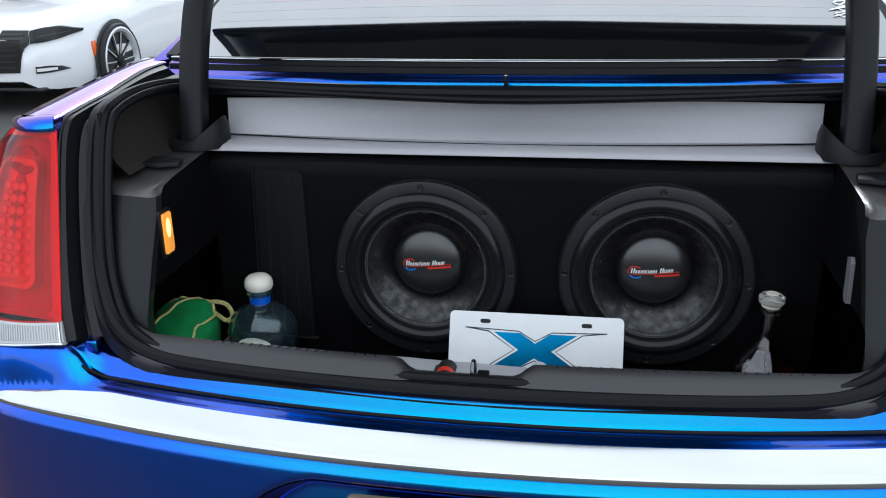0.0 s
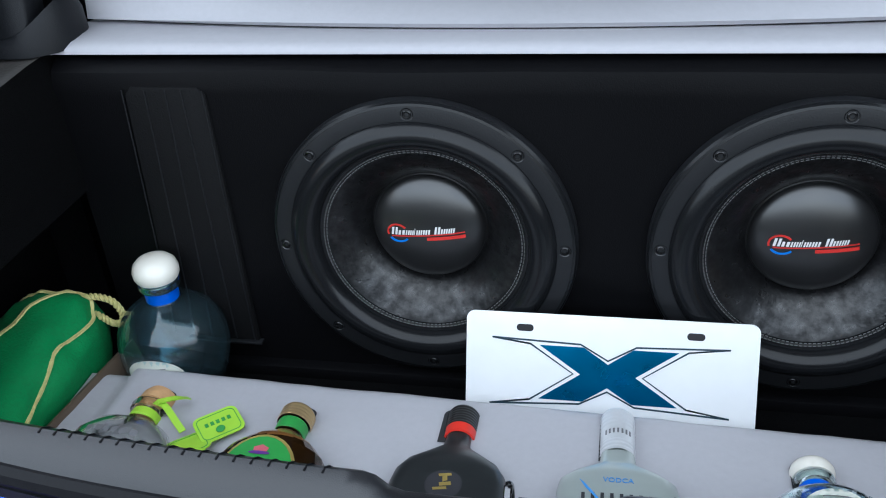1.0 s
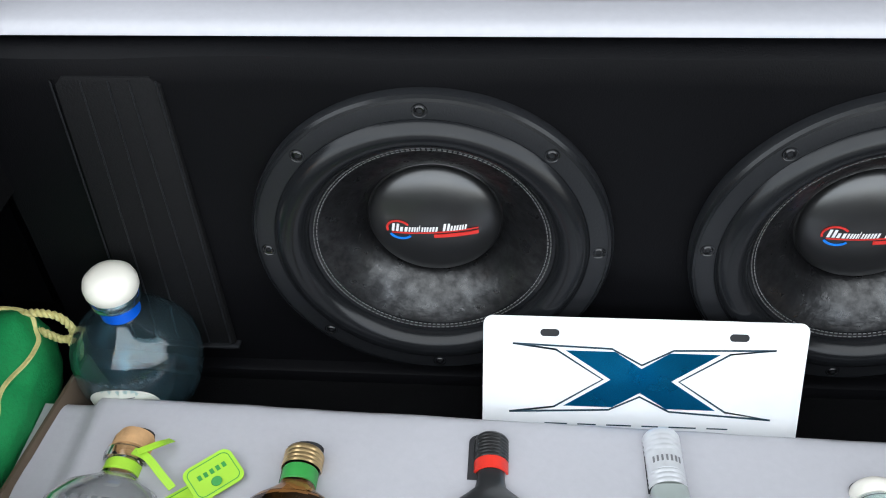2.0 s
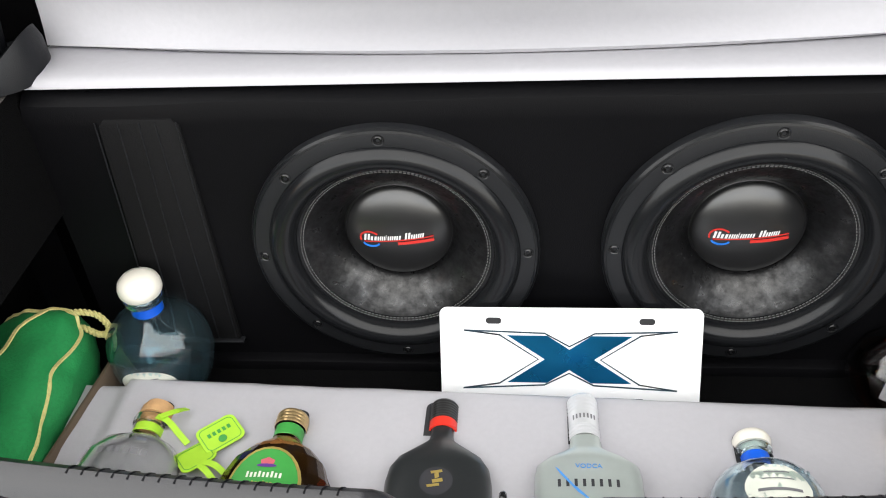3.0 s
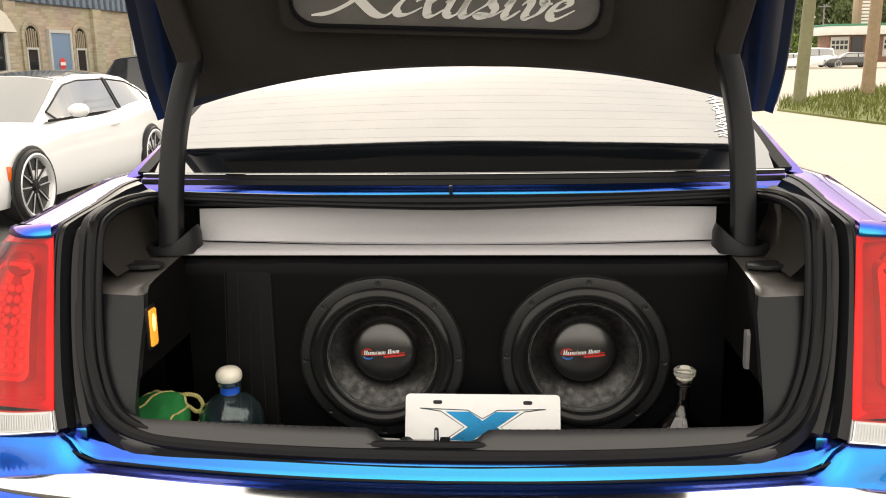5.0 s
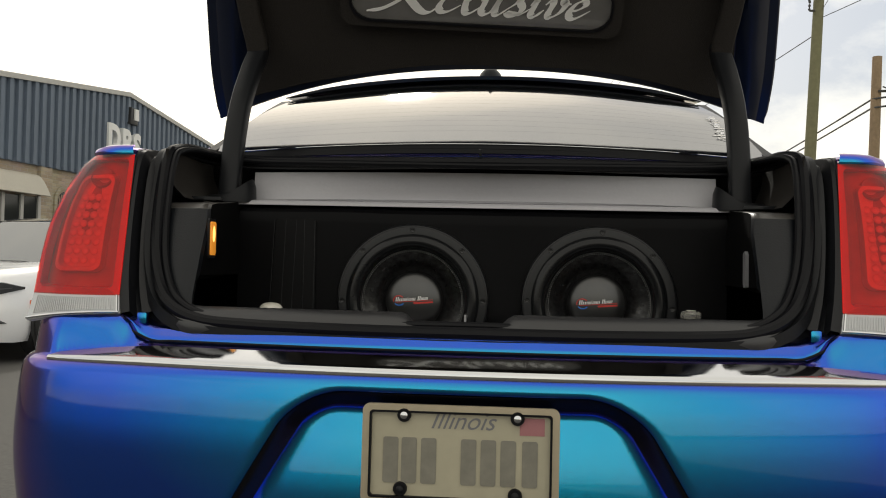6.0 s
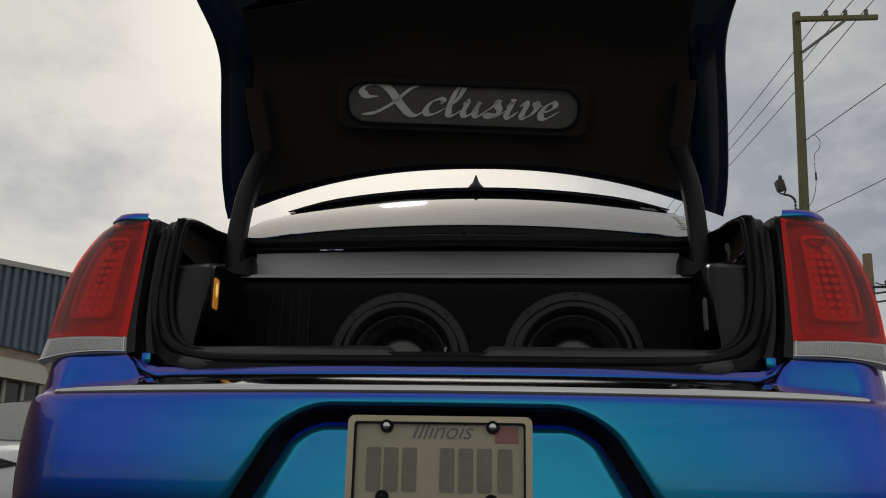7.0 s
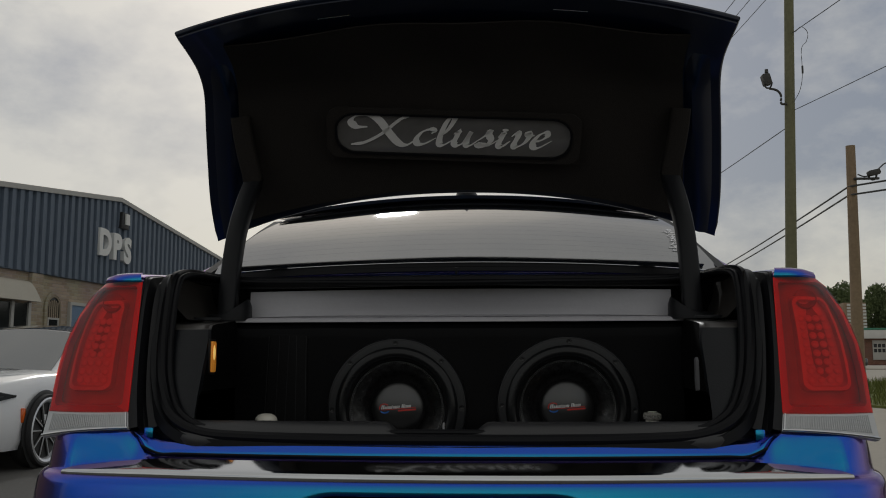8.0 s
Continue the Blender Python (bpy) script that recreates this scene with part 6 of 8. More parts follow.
# flat dark sheets on the tray, painting the shadow gaps round the necks
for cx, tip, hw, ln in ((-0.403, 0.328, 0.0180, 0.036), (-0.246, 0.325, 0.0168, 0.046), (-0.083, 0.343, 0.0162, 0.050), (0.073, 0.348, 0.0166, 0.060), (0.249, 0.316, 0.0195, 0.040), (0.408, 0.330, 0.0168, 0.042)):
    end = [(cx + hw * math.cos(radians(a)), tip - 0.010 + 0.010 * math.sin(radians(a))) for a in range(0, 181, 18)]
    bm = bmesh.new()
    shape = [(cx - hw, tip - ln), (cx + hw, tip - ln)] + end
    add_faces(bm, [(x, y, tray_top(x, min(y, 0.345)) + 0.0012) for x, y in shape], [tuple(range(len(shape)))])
    part("neck_gap_shade", bm, GAP_BLACK, tray)

# ---- show plate leaning on the box ----
PLATE_WHITE = material("white_plate_enamel", (0.80, 0.81, 0.82), 0.30, scale=40, vary=0.02, coat=0.3, stain=0.03, stain_scale=20)
X_TEAL = material("teal_metallic_vinyl", (0.016, 0.17, 0.36), 0.28, 0.9, scale=900, vary=0.5, stain=0.3, stain_scale=18)
INK = material("dark_outline_ink", (0.012, 0.035, 0.055), 0.4, vary=0.1)
pm = facing(0.0610, 0.4083, 0.809, tilt=23)
show_plate = thing("show_plate", "white metal plate with a teal letter X against the box", "plate", m=pm)
part("sheet", prism(round_rect(0.302, 0.152, 0.009), 0.0015), PLATE_WHITE, show_plate, local=True)
big = [(-0.076, 0.036), (-0.027, 0.036), (0.0, 0.015), (0.027, 0.036), (0.076, 0.036), (0.030, 0.0), (0.076, -0.036), (0.027, -0.036), (0.0, -0.016), (-0.027, -0.036), (-0.076, -0.036), (-0.030, 0.0)]
part("letter_x", prism([(0.95 * x, 0.82 * y + 0.0125) for x, y in reversed(big)], 0.0005, Matrix.Translation((0, 0, 0.0016))), X_TEAL, show_plate, "bold teal letter X", local=True)
line = [(-0.128, 0.047), (-0.030, 0.043), (0.0, 0.0215), (0.030, 0.043), (0.128, 0.047), (0.085, 0.040), (0.0375, 0.0), (0.085, -0.041), (0.130, -0.050), (0.030, -0.043), (0.0, -0.023), (-0.030, -0.043), (-0.130, -0.050), (-0.085, -0.041), (-0.0375, 0.0), (-0.085, 0.040)]
bm = tube([Vector((0.96 * x, 0.755 * y + 0.0125, 0.0018)) for x, y in line], [(-0.0009, -0.0002), (0.0009, -0.0002), (0.0009, 0.0003), (-0.0009, 0.0003)], closed=True)
part("outline", bm, INK, show_plate, local=True)
for sx in (-0.088, 0.088):
    part("slot", prism(round_rect(0.018, 0.0075, 0.0036), 0.0004, Matrix.Translation((sx, 0.060, 0.0016))), GAP_BLACK, show_plate, local=True)
for i, (x0, w) in enumerate(((-0.090, 0.022), (-0.058, 0.018), (-0.030, 0.024), (0.004, 0.016), (0.030, 0.026), (0.066, 0.020))):
    part("script_bar", box(x0, x0 + w, -0.0375, -0.0362, 0.0016, 0.0019), INK, show_plate, local=True)

# ---- green drawstring bag ----
GREEN_CLOTH = material("green_felt_cloth", (0.012, 0.21, 0.050), 0.85, scale=220, vary=0.2, bump=0.001, bump_scale=300, stain=0.25, stain_scale=12)
GOLD_CORD = material("gold_cord", (0.62, 0.56, 0.22), 0.6, scale=300, vary=0.3, bump=0.001, bump_scale=400)
CARD = material("brown_card", (0.085, 0.060, 0.038), 0.8, scale=60, vary=0.2)
bag = thing("drawstring_bag", "green cloth drawstring bag with gold seams and cord", "bag", (-0.57, 0.32, 0.742))


def bag_point(u, a, lift=0.0):
    """u from the front end (0) to the gathered end (1); a round the bag in degrees."""
    cx = -0.560 - 0.014 * u
    cz = 0.812 + 0.018 * u
    y = 0.205 + 0.225 * u
    full = (1 - (2 * u - 1) ** 6) ** 0.5
    w, h = (0.060 - 0.014 * (1 - u)) * (0.55 + 0.45 * full), (0.047 + 0.016 * u) * (0.5 + 0.5 * full)
    c, s = math.cos(radians(a)), math.sin(radians(a))
    r = Vector((w * math.copysign(abs(c) ** 0.72, c), 0, h * math.copysign(abs(s) ** 0.72, s)))
    wrinkle = 0.0085 * noise.noise(Vector((c * 2.2, s * 2.2, u * 5))) + 0.0045 * noise.noise(Vector((c * 5, s * 6, u * 12)))
    return Vector((cx, y + 0.012 * c, cz)) + r * (1 + (lift + wrinkle) / 0.06)


rows = [[bag_point(j / 26, 360 * i / 44) for i in range(44)] for j in range(27)]
bm = bmesh.new()
vs = add_grid(bm, rows, close_u=True)
bm.faces.new(vs[0][::-1]), bm.faces.new(vs[-1])
part("cloth", bm, GREEN_CLOTH, bag, sharp=80)
for ctrl in (((0.97, 72), (0.93, 46), (0.84, 30), (0.70, 34), (0.56, 46), (0.46, 42), (0.34, 30), (0.18, 24), (0.02, 20)), ((0.97, 72), (0.94, 92), (0.93, 112), (0.95, 140), (0.96, 165)), ((0.94, 84), (0.80, 94), (0.62, 106), (0.50, 122), (0.43, 120), (0.34, 112), (0.26, 128), (0.16, 150))):
    pts = smooth_path([(u, a, 0) for u, a in ctrl], 7)
    part("gold_seam", tube([bag_point(min(0.985, max(0.0, p.x)), p.y, 0.0015) for p in pts], [(-0.0022, -0.0008), (0.0022, -0.0008), (0.0019, 0.0011), (-0.0019, 0.0011)]), GOLD_CORD, bag, "gold stitched seam")


def rope(points, r):
    """Two strands twisted round a path."""
    path = smooth_path(points, 12)
    bm = bmesh.new()
    for turn in (0.0, math.pi):
        strand = []
        for i, p in enumerate(path):
            d = (path[min(len(path) - 1, i + 1)] - path[max(0, i - 1)]).normalized()
            s = d.cross(Vector((0, 1, 0.2))).normalized()
            a = turn + 0.75 * i
            strand.append(p + (s * math.cos(a) + d.cross(s) * math.sin(a)) * r)
        add_tube(bm, strand, [(1.05 * r * math.cos(math.tau * i / 6), 1.05 * r * math.sin(math.tau * i / 6)) for i in range(6)], up=(0.3, 1, 0.2))
    return bm


part("cord", rope([(-0.552, 0.424, 0.870), (-0.536, 0.424, 0.877), (-0.520, 0.424, 0.878), (-0.505, 0.424, 0.873), (-0.497, 0.424, 0.858), (-0.500, 0.424, 0.845), (-0.511, 0.422, 0.843), (-0.521, 0.420, 0.852), (-0.534, 0.420, 0.860)], 0.0022), GOLD_CORD, bag, "twisted gold drawstring loop")
part("tassel", rope([(-0.503, 0.422, 0.846), (-0.498, 0.418, 0.836), (-0.500, 0.412, 0.822)], 0.0024), GOLD_CORD, bag)
flap = box(-0.0025, 0.0025, -0.10, 0.10, -0.040, 0.018, 0.001, pose(-0.496, 0.315, 0.808, 0, -14, -6))
carton = thing("cardboard_flap", "open flap of a brown cardboard box beside the bag", "cardboard", (-0.49, 0.3, 0.742))
part("flap", flap, CARD, carton)

# ---- surroundings ----
def wall_pose(u, v=0.0, w=0.0):
    """A place on the metal-clad building's wall: u along it, v up, w out of it."""
    k = 1 / math.sqrt(1 + 0.064 ** 2)
    return Matrix(((0.064 * k, 0, k, -8.25), (k, 0, -0.064 * k, 12.65), (0, 1, 0, 0), (0, 0, 0, 1))) @ Matrix.Translation((u, v, w))


def brick_material(name, c1, c2, mortar):
    m = bpy.data.materials.new(name)
    m.use_nodes = True
    n, k = m.node_tree.nodes, m.node_tree.links
    b = n["Principled BSDF"]
    b.inputs["Roughness"].default_value = 0.9
    tc = n.new("ShaderNodeTexCoord")
    sep, com = n.new("ShaderNodeSeparateXYZ"), n.new("ShaderNodeCombineXYZ")
    k.new(tc.outputs["Object"], sep.inputs[0])
    k.new(sep.outputs["Y"], com.inputs["X"]), k.new(sep.outputs["Z"], com.inputs["Y"])
    br = n.new("ShaderNodeTexBrick")
    br.inputs["Scale"].default_value = 1.0
    br.inputs["Brick Width"].default_value, br.inputs["Row Height"].default_value, br.inputs["Mortar Size"].default_value = 0.19, 0.060, 0.006
    br.inputs["Color1"].default_value, br.inputs["Color2"].default_value, br.inputs["Mortar"].default_value = (*c1, 1), (*c2, 1), (*mortar, 1)
    k.new(com.outputs[0], br.inputs["Vector"])
    no = n.new("ShaderNodeTexNoise")
    no.inputs["Scale"].default_value = 1.4
    k.new(tc.outputs["Object"], no.inputs["Vector"])
    mx = n.new("ShaderNodeMix")
    mx.data_type, mx.blend_type = "RGBA", "MULTIPLY"
    mx.inputs["Factor"].default_value = 0.35
    k.new(br.outputs["Color"], mx.inputs["A"]), k.new(no.outputs["Color"], mx.inputs["B"])
    k.new(mx.outputs["Result"], b.inputs["Base Color"])
    bp = n.new("ShaderNodeBump")
    bp.inputs["Distance"].default_value = 0.01
    bp.invert = True
    k.new(br.outputs["Fac"], bp.inputs["Height"]), k.new(bp.outputs["Normal"], b.inputs["Normal"])
    return m


BUFF_BRICK = brick_material("buff_brick", (0.40, 0.325, 0.225), (0.54, 0.45, 0.33), (0.50, 0.44, 0.36))
RED_BRICK = brick_material("red_brown_brick", (0.22, 0.10, 0.07), (0.28, 0.14, 0.09), (0.30, 0.26, 0.22))
BLUE_METAL = material("blue_grey_cladding", (0.118, 0.150, 0.198), 0.5, 0.1, scale=6, vary=0.08, stain=0.15, stain_scale=0.5)
PALE_TRIM = material("pale_metal_trim", (0.46, 0.45, 0.42), 0.5, vary=0.08)
SIGN_WHITE = material("white_sign_letters", (0.78, 0.78, 0.76), 0.5, vary=0.04)
DOOR_BLUE = material("blue_grey_door", (0.14, 0.22, 0.34), 0.5, vary=0.08)
AWNING = material("pale_awning", (0.48, 0.45, 0.38), 0.7, vary=0.1, stain=0.15)
DARK_GLASS = material("dark_window_glass", (0.02, 0.022, 0.024), 0.06, ior=1.4, vary=0.05)
WHITE_WALL = material("white_painted_wall", (0.62, 0.61, 0.58), 0.7, vary=0.06, stain=0.1)
GREEN_STRIPE = material("green_stripe", (0.05, 0.20, 0.12), 0.6)
YELLOW_SIGN = material("yellow_sign", (0.55, 0.53, 0.28), 0.5)

workshop = thing("workshop", "low workshop with buff brick below blue corrugated cladding", "building", (-12, 10, 0))
U0, U1, U2, RIDGE = -16.0, 6.45, 10.4, 3.72


def roof_z(u):
    return 4.46 - 0.112 * abs(u - RIDGE)


part("brick_wall", prism([(U0, 0), (U1, 0), (U1, 2.63), (U0, 2.63)], 0.25, wall_pose(0, 0, -0.25)), BUFF_BRICK, workshop, "buff brick lower wall")
rows_lo, rows_hi = [], []
u = U0
while u < U2:
    for du, w in ((0.0, 0.0), (0.145, 0.0), (0.158, 0.052), (0.214, 0.052), (0.228, 0.0)):
        if u + du <= U2 + 0.01:
            rows_lo.append(wall_pose(u + du, 2.60 if u + du < U1 else 2.95, w + 0.02).translation), rows_hi.append(wall_pose(u + du, roof_z(u + du) - 0.05, w + 0.02).translation)
    u += 0.23
part("cladding", grid_bm([rows_lo, rows_hi], 0.03), BLUE_METAL, workshop, "blue corrugated metal cladding", sharp=20)
for a, b in ((U0, RIDGE), (RIDGE, U2 + 0.1)):
    part("roof_edge", prism([(a, roof_z(a) - 0.085), (b, roof_z(b) - 0.085), (b, roof_z(b) + 0.005), (a, roof_z(a) + 0.005)], 0.14, wall_pose(0, 0, -0.01)), PALE_TRIM, workshop, "pale metal roof edge")
part("roof", prism([(U0, roof_z(U0) - 0.06), (RIDGE, roof_z(RIDGE) - 0.06), (U2, roof_z(U2) - 0.06), (U2, roof_z(U2) - 0.005), (RIDGE, roof_z(RIDGE) - 0.005), (U0, roof_z(U0) - 0.005)], 14.0, wall_pose(0, 0, -14.1)), PALE_TRIM, workshop)
part("end_wall", prism([(U2 - 0.25, 0), (U2, 0), (U2, roof_z(U2) - 0.07), (U2 - 0.25, roof_z(U2) - 0.07)], 13.6, wall_pose(0, 0, -14.0)), BUFF_BRICK, workshop)
part("rear_bay_wall", prism([(U1, 0), (U2 - 0.26, 0), (U2 - 0.26, 3.0), (U1, 3.0)], 0.2, wall_pose(0, 0, -0.35)), WHITE_WALL, workshop, "white painted wall beyond the brickwork")
roller = part("roller_door", prism([(U1 + 0.06, 0.02), (7.66, 0.02), (7.66, 2.90), (U1 + 0.06, 2.90)], 0.04, wall_pose(0, 0, -0.14)), PALE_TRIM, workshop, "white sectional roller door")
for k in range(7):
    part("door_panel", prism([(U1 + 0.10, 0.05 + 0.41 * k), (7.62, 0.05 + 0.41 * k), (7.62, 0.43 + 0.41 * k), (U1 + 0.10, 0.43 + 0.41 * k)], 0.02, wall_pose(0, 0, -0.095), 0.006), WHITE_WALL, roller)
part("corner_post", prism([(7.68, 0), (7.80, 0), (7.80, 2.94), (7.68, 2.94)], 0.12, wall_pose(0, 0, -0.14)), BLUE_METAL, workshop)
part("drip_rail", prism([(U0, 2.595), (U1, 2.595), (U1, 2.645), (U0, 2.645)], 0.05, wall_pose(0, 0, 0.002)), BLUE_METAL, workshop)
for pu in (0.92, 3.80, 6.28, -2.2, -5.4):
    part("pilaster", prism([(pu - 0.17, 0), (pu + 0.17, 0), (pu + 0.17, 2.59), (pu - 0.17, 2.59)], 0.07, wall_pose(0, 0, 0.002)), BUFF_BRICK, workshop)


def arch(hw, z0, z1):
    return [(-hw, z0), (hw, z0)] + [(hw * math.cos(radians(a)), z1 + hw * math.sin(radians(a))) for a in range(0, 181, 15)]


TAN_TRIM = material("tan_window_frame", (0.27, 0.22, 0.15), 0.6, vary=0.12)
for wu in (1.55, 3.17):
    bm = bmesh.new()
    add_ring(bm, arch(0.30, 0.85, 2.02), arch(0.23, 0.85, 2.02), 0.03, wall_pose(wu, 0, 0.002))
    win = part("arched_window", bm, BUFF_BRICK, workshop, "narrow arched window with a fan of tan bars")
    bm = bmesh.new()
    add_ring(bm, arch(0.228, 0.86, 2.02), arch(0.19, 0.90, 2.02), 0.025, wall_pose(wu, 0, 0.003))
    part("frame", bm, TAN_TRIM, win)
    part("pane", prism(arch(0.19, 0.90, 2.02), 0.010, wall_pose(wu, 0, 0.002)), DARK_GLASS, win)
    part("transom", prism([(-0.19, 1.80), (0.19, 1.80), (0.19, 1.835), (-0.19, 1.835)], 0.022, wall_pose(wu, 0, 0.004)), PALE_TRIM, win)
    for k in (-0.165, 0.165):
        part("stile", prism([(k - 0.016, 0.91), (k + 0.016, 0.91), (k + 0.016, 1.80), (k - 0.016, 1.80)], 0.022, wall_pose(wu, 0, 0.004)), PALE_TRIM, win)
    for k in (-0.13, -0.065, 0.0, 0.065, 0.13):
        part("fan_bar", prism([(k - 0.017, 1.835), (k + 0.017, 1.835), (k + 0.017, 2.16 - 2.2 * k * k), (k - 0.017, 2.16 - 2.2 * k * k)], 0.018, wall_pose(wu, 0, 0.005)), TAN_TRIM, win)
door = part("door", prism([(2.10, 0.02), (2.74, 0.02), (2.74, 2.10), (2.10, 2.10)], 0.04, wall_pose(0, 0, 0.002)), DOOR_BLUE, workshop, "blue-grey steel door with a red notice")
bm = bmesh.new()
add_ring(bm, [(2.04, 0.0), (2.80, 0.0), (2.80, 2.16), (2.04, 2.16)], [(2.10, 0.02), (2.74, 0.02), (2.74, 2.10), (2.10, 2.10)], 0.06, wall_pose(0, 0, 0.002))
part("door_frame", bm, PALE_TRIM, door)
part("notice", lathe([(0.0, 0.004), (0.11, 0.003), (0.11, 0.0)], 20, wall_pose(2.42, 1.55, 0.044)), RED_BAND, door)
part("notice_bar", prism([(-0.08, -0.03), (0.08, -0.03), (0.08, 0.03), (-0.08, 0.03)], 0.004, wall_pose(2.42, 1.55, 0.050)), SIGN_WHITE, door)
bm = bmesh.new()
add_ring(bm, [(5.25, 1.0), (5.80, 1.0), (5.80, 2.17), (5.25, 2.17)], [(5.31, 1.06), (5.74, 1.06), (5.74, 2.11), (5.31, 2.11)], 0.05, wall_pose(0, 0, 0.002))
win = part("side_window", bm, PALE_TRIM, workshop, "small framed window")
part("pane", prism([(5.31, 1.06), (5.74, 1.06), (5.74, 2.11), (5.31, 2.11)], 0.012, wall_pose(0, 0, 0.004)), DOOR_BLUE, win)
part("poster", prism([(5.40, 1.45), (5.64, 1.45), (5.64, 1.85), (5.40, 1.85)], 0.004, wall_pose(0, 0, 0.018)), SIGN_WHITE, win)
bay = part("bay_window", prism([(-1.35, 0), (0.74, 0), (0.74, 0.80), (-1.35, 0.80)], 0.08, wall_pose(0, 0, 0.002)), BUFF_BRICK, workshop, "bay window under a pale awning")
part("pane", prism([(-1.33, 0.80), (0.72, 0.80), (0.72, 2.04), (-1.33, 2.04)], 0.06, wall_pose(0, 0, 0.002)), DARK_GLASS, bay)
for k in (-1.33, -0.82, -0.30, 0.21, 0.70):
    part("mullion", prism([(k - 0.04, 0.80), (k + 0.04, 0.80), (k + 0.04, 2.06), (k - 0.04, 2.06)], 0.09, wall_pose(0, 0, 0.003)), PALE_TRIM, bay)
part("sill", prism([(-1.38, 0.78), (0.77, 0.78), (0.77, 0.86), (-1.38, 0.86)], 0.12, wall_pose(0, 0, 0.004)), PALE_TRIM, bay)
rows = [[wall_pose(u, 2.42 - 0.36 * f ** 1.6, 0.01 + 0.26 * f).translation for f in [i / 8 for i in range(9)]] for u in [-1.5 + 0.222 * i for i in range(11)]]
part("awning", grid_bm(rows, 0.02), AWNING, bay)
for ch, lu, lz in (("D", 3.08, 3.40), ("P", 3.57, 3.37), ("S", 4.02, 3.34)):
    part("sign_letter", words(ch, 0.71, 0.05, wall_pose(lu, lz, 0.10), bold=0.035, squeeze=0.92), SIGN_WHITE, workshop, "white raised sign letter")
fl = part("wall_lamp", prism([(3.68, 3.81), (4.00, 3.81), (3.97, 4.16), (3.71, 4.16)], 0.14, wall_pose(0, 0, 0.03), 0.02), CAP_BLACK, workshop, "black wall lamp")
part("lamp_glass", prism([(3.80, 3.90), (3.97, 3.90), (3.95, 4.13), (3.80, 4.13)], 0.03, wall_pose(0, 0, 0.172)), SIGN_WHITE, fl)
hood = part("wall_lamp", grid_bm([[wall_pose(u, z, w).translation for u in (5.36, 5.60)] for z, w in ((2.58, 0.01), (2.56, 0.08), (2.45, 0.20), (2.39, 0.22))], 0.02), CAP_BLACK, workshop, "dark hooded wall lamp")
part("lamp_glass", prism([(5.38, 2.42), (5.58, 2.42), (5.58, 2.54), (5.38, 2.54)], 0.05, wall_pose(0, 0, 0.01)), TAG, hood)

# ---- parked cars ----
WHITE_PAINT = material("white_car_paint", (0.86, 0.865, 0.88), 0.25, vary=0.02, coat=1.0)
NAVY_PAINT = material("dark_navy_paint", (0.018, 0.026, 0.045), 0.22, vary=0.05, coat=1.0)
BLACK_PAINT = material("black_car_paint", (0.014, 0.014, 0.016), 0.22, vary=0.05, coat=1.0)
CAR_GLASS = material("car_window_glass", (0.030, 0.036, 0.033), 0.04, ior=2.15, spec=1.0, vary=0.02)
ORANGE = material("orange_marker_lens", (0.75, 0.13, 0.01), 0.2, vary=0.05, coat=0.4)
HEADLAMP = material("smoked_headlamp", (0.018, 0.019, 0.021), 0.25, ior=1.4, vary=0.3)


DARK_BAR = material("dark_grille_bar", (0.035, 0.035, 0.038), 0.3, vary=0.1)


def nose_point(s, x, z, hw, nose, lift):
    """A place on a car's nose: how far back its front lies at that width and height."""
    by_x = lerp_table([(0.0, -0.004), (0.62, 0.0), (0.74, 0.05), (0.86, 0.18), (0.95, 0.45), (1.0, 0.95)], x / hw)
    by_z = lerp_table([(nose - 0.14, 0.0), (nose - 0.04, 0.05), (nose + 0.015, 0.18), (nose + 0.06, 0.45)], z)
    return Vector((s * x, max(by_x, by_z) + 0.35 * min(by_x, by_z) - lift, z))


def nose_patch(s, low, high, hw, nose, lift=0.010, deep=0.07, n=14, rows=6):
    """A panel on the nose between a lower and an upper line of (x, z), thick enough to run back into the body."""
    lines = []
    for line in (low, high):
        lines.append([(lerp_table([(i / (len(line) - 1), p[0]) for i, p in enumerate(line)], k / n), lerp_table([(i / (len(line) - 1), p[1]) for i, p in enumerate(line)], k / n)) for k in range(n + 1)])
    out = [[nose_point(s, a[0] + (b[0] - a[0]) * f, a[1] + (b[1] - a[1]) * f, hw, nose, lift) for a, b in zip(*lines)] for f in [j / rows for j in range(rows + 1)]]
    bm = bmesh.new()
    front = add_grid(bm, out)
    back = add_grid(bm, [[p + Vector((-s * 0.02 * abs(p.x), deep, 0)) for p in r] for r in out])
    ring = lambda g: [g[0][i] for i in range(n)] + [g[j][n] for j in range(rows)] + [g[rows][i] for i in range(n, 0, -1)] + [g[j][0] for j in range(rows, 0, -1)]
    fr, bk = ring(front), ring(back)
    for i in range(len(fr)):
        j = (i + 1) % len(fr)
        bm.faces.new((fr[i], fr[j], bk[j], bk[i]))
    return bm


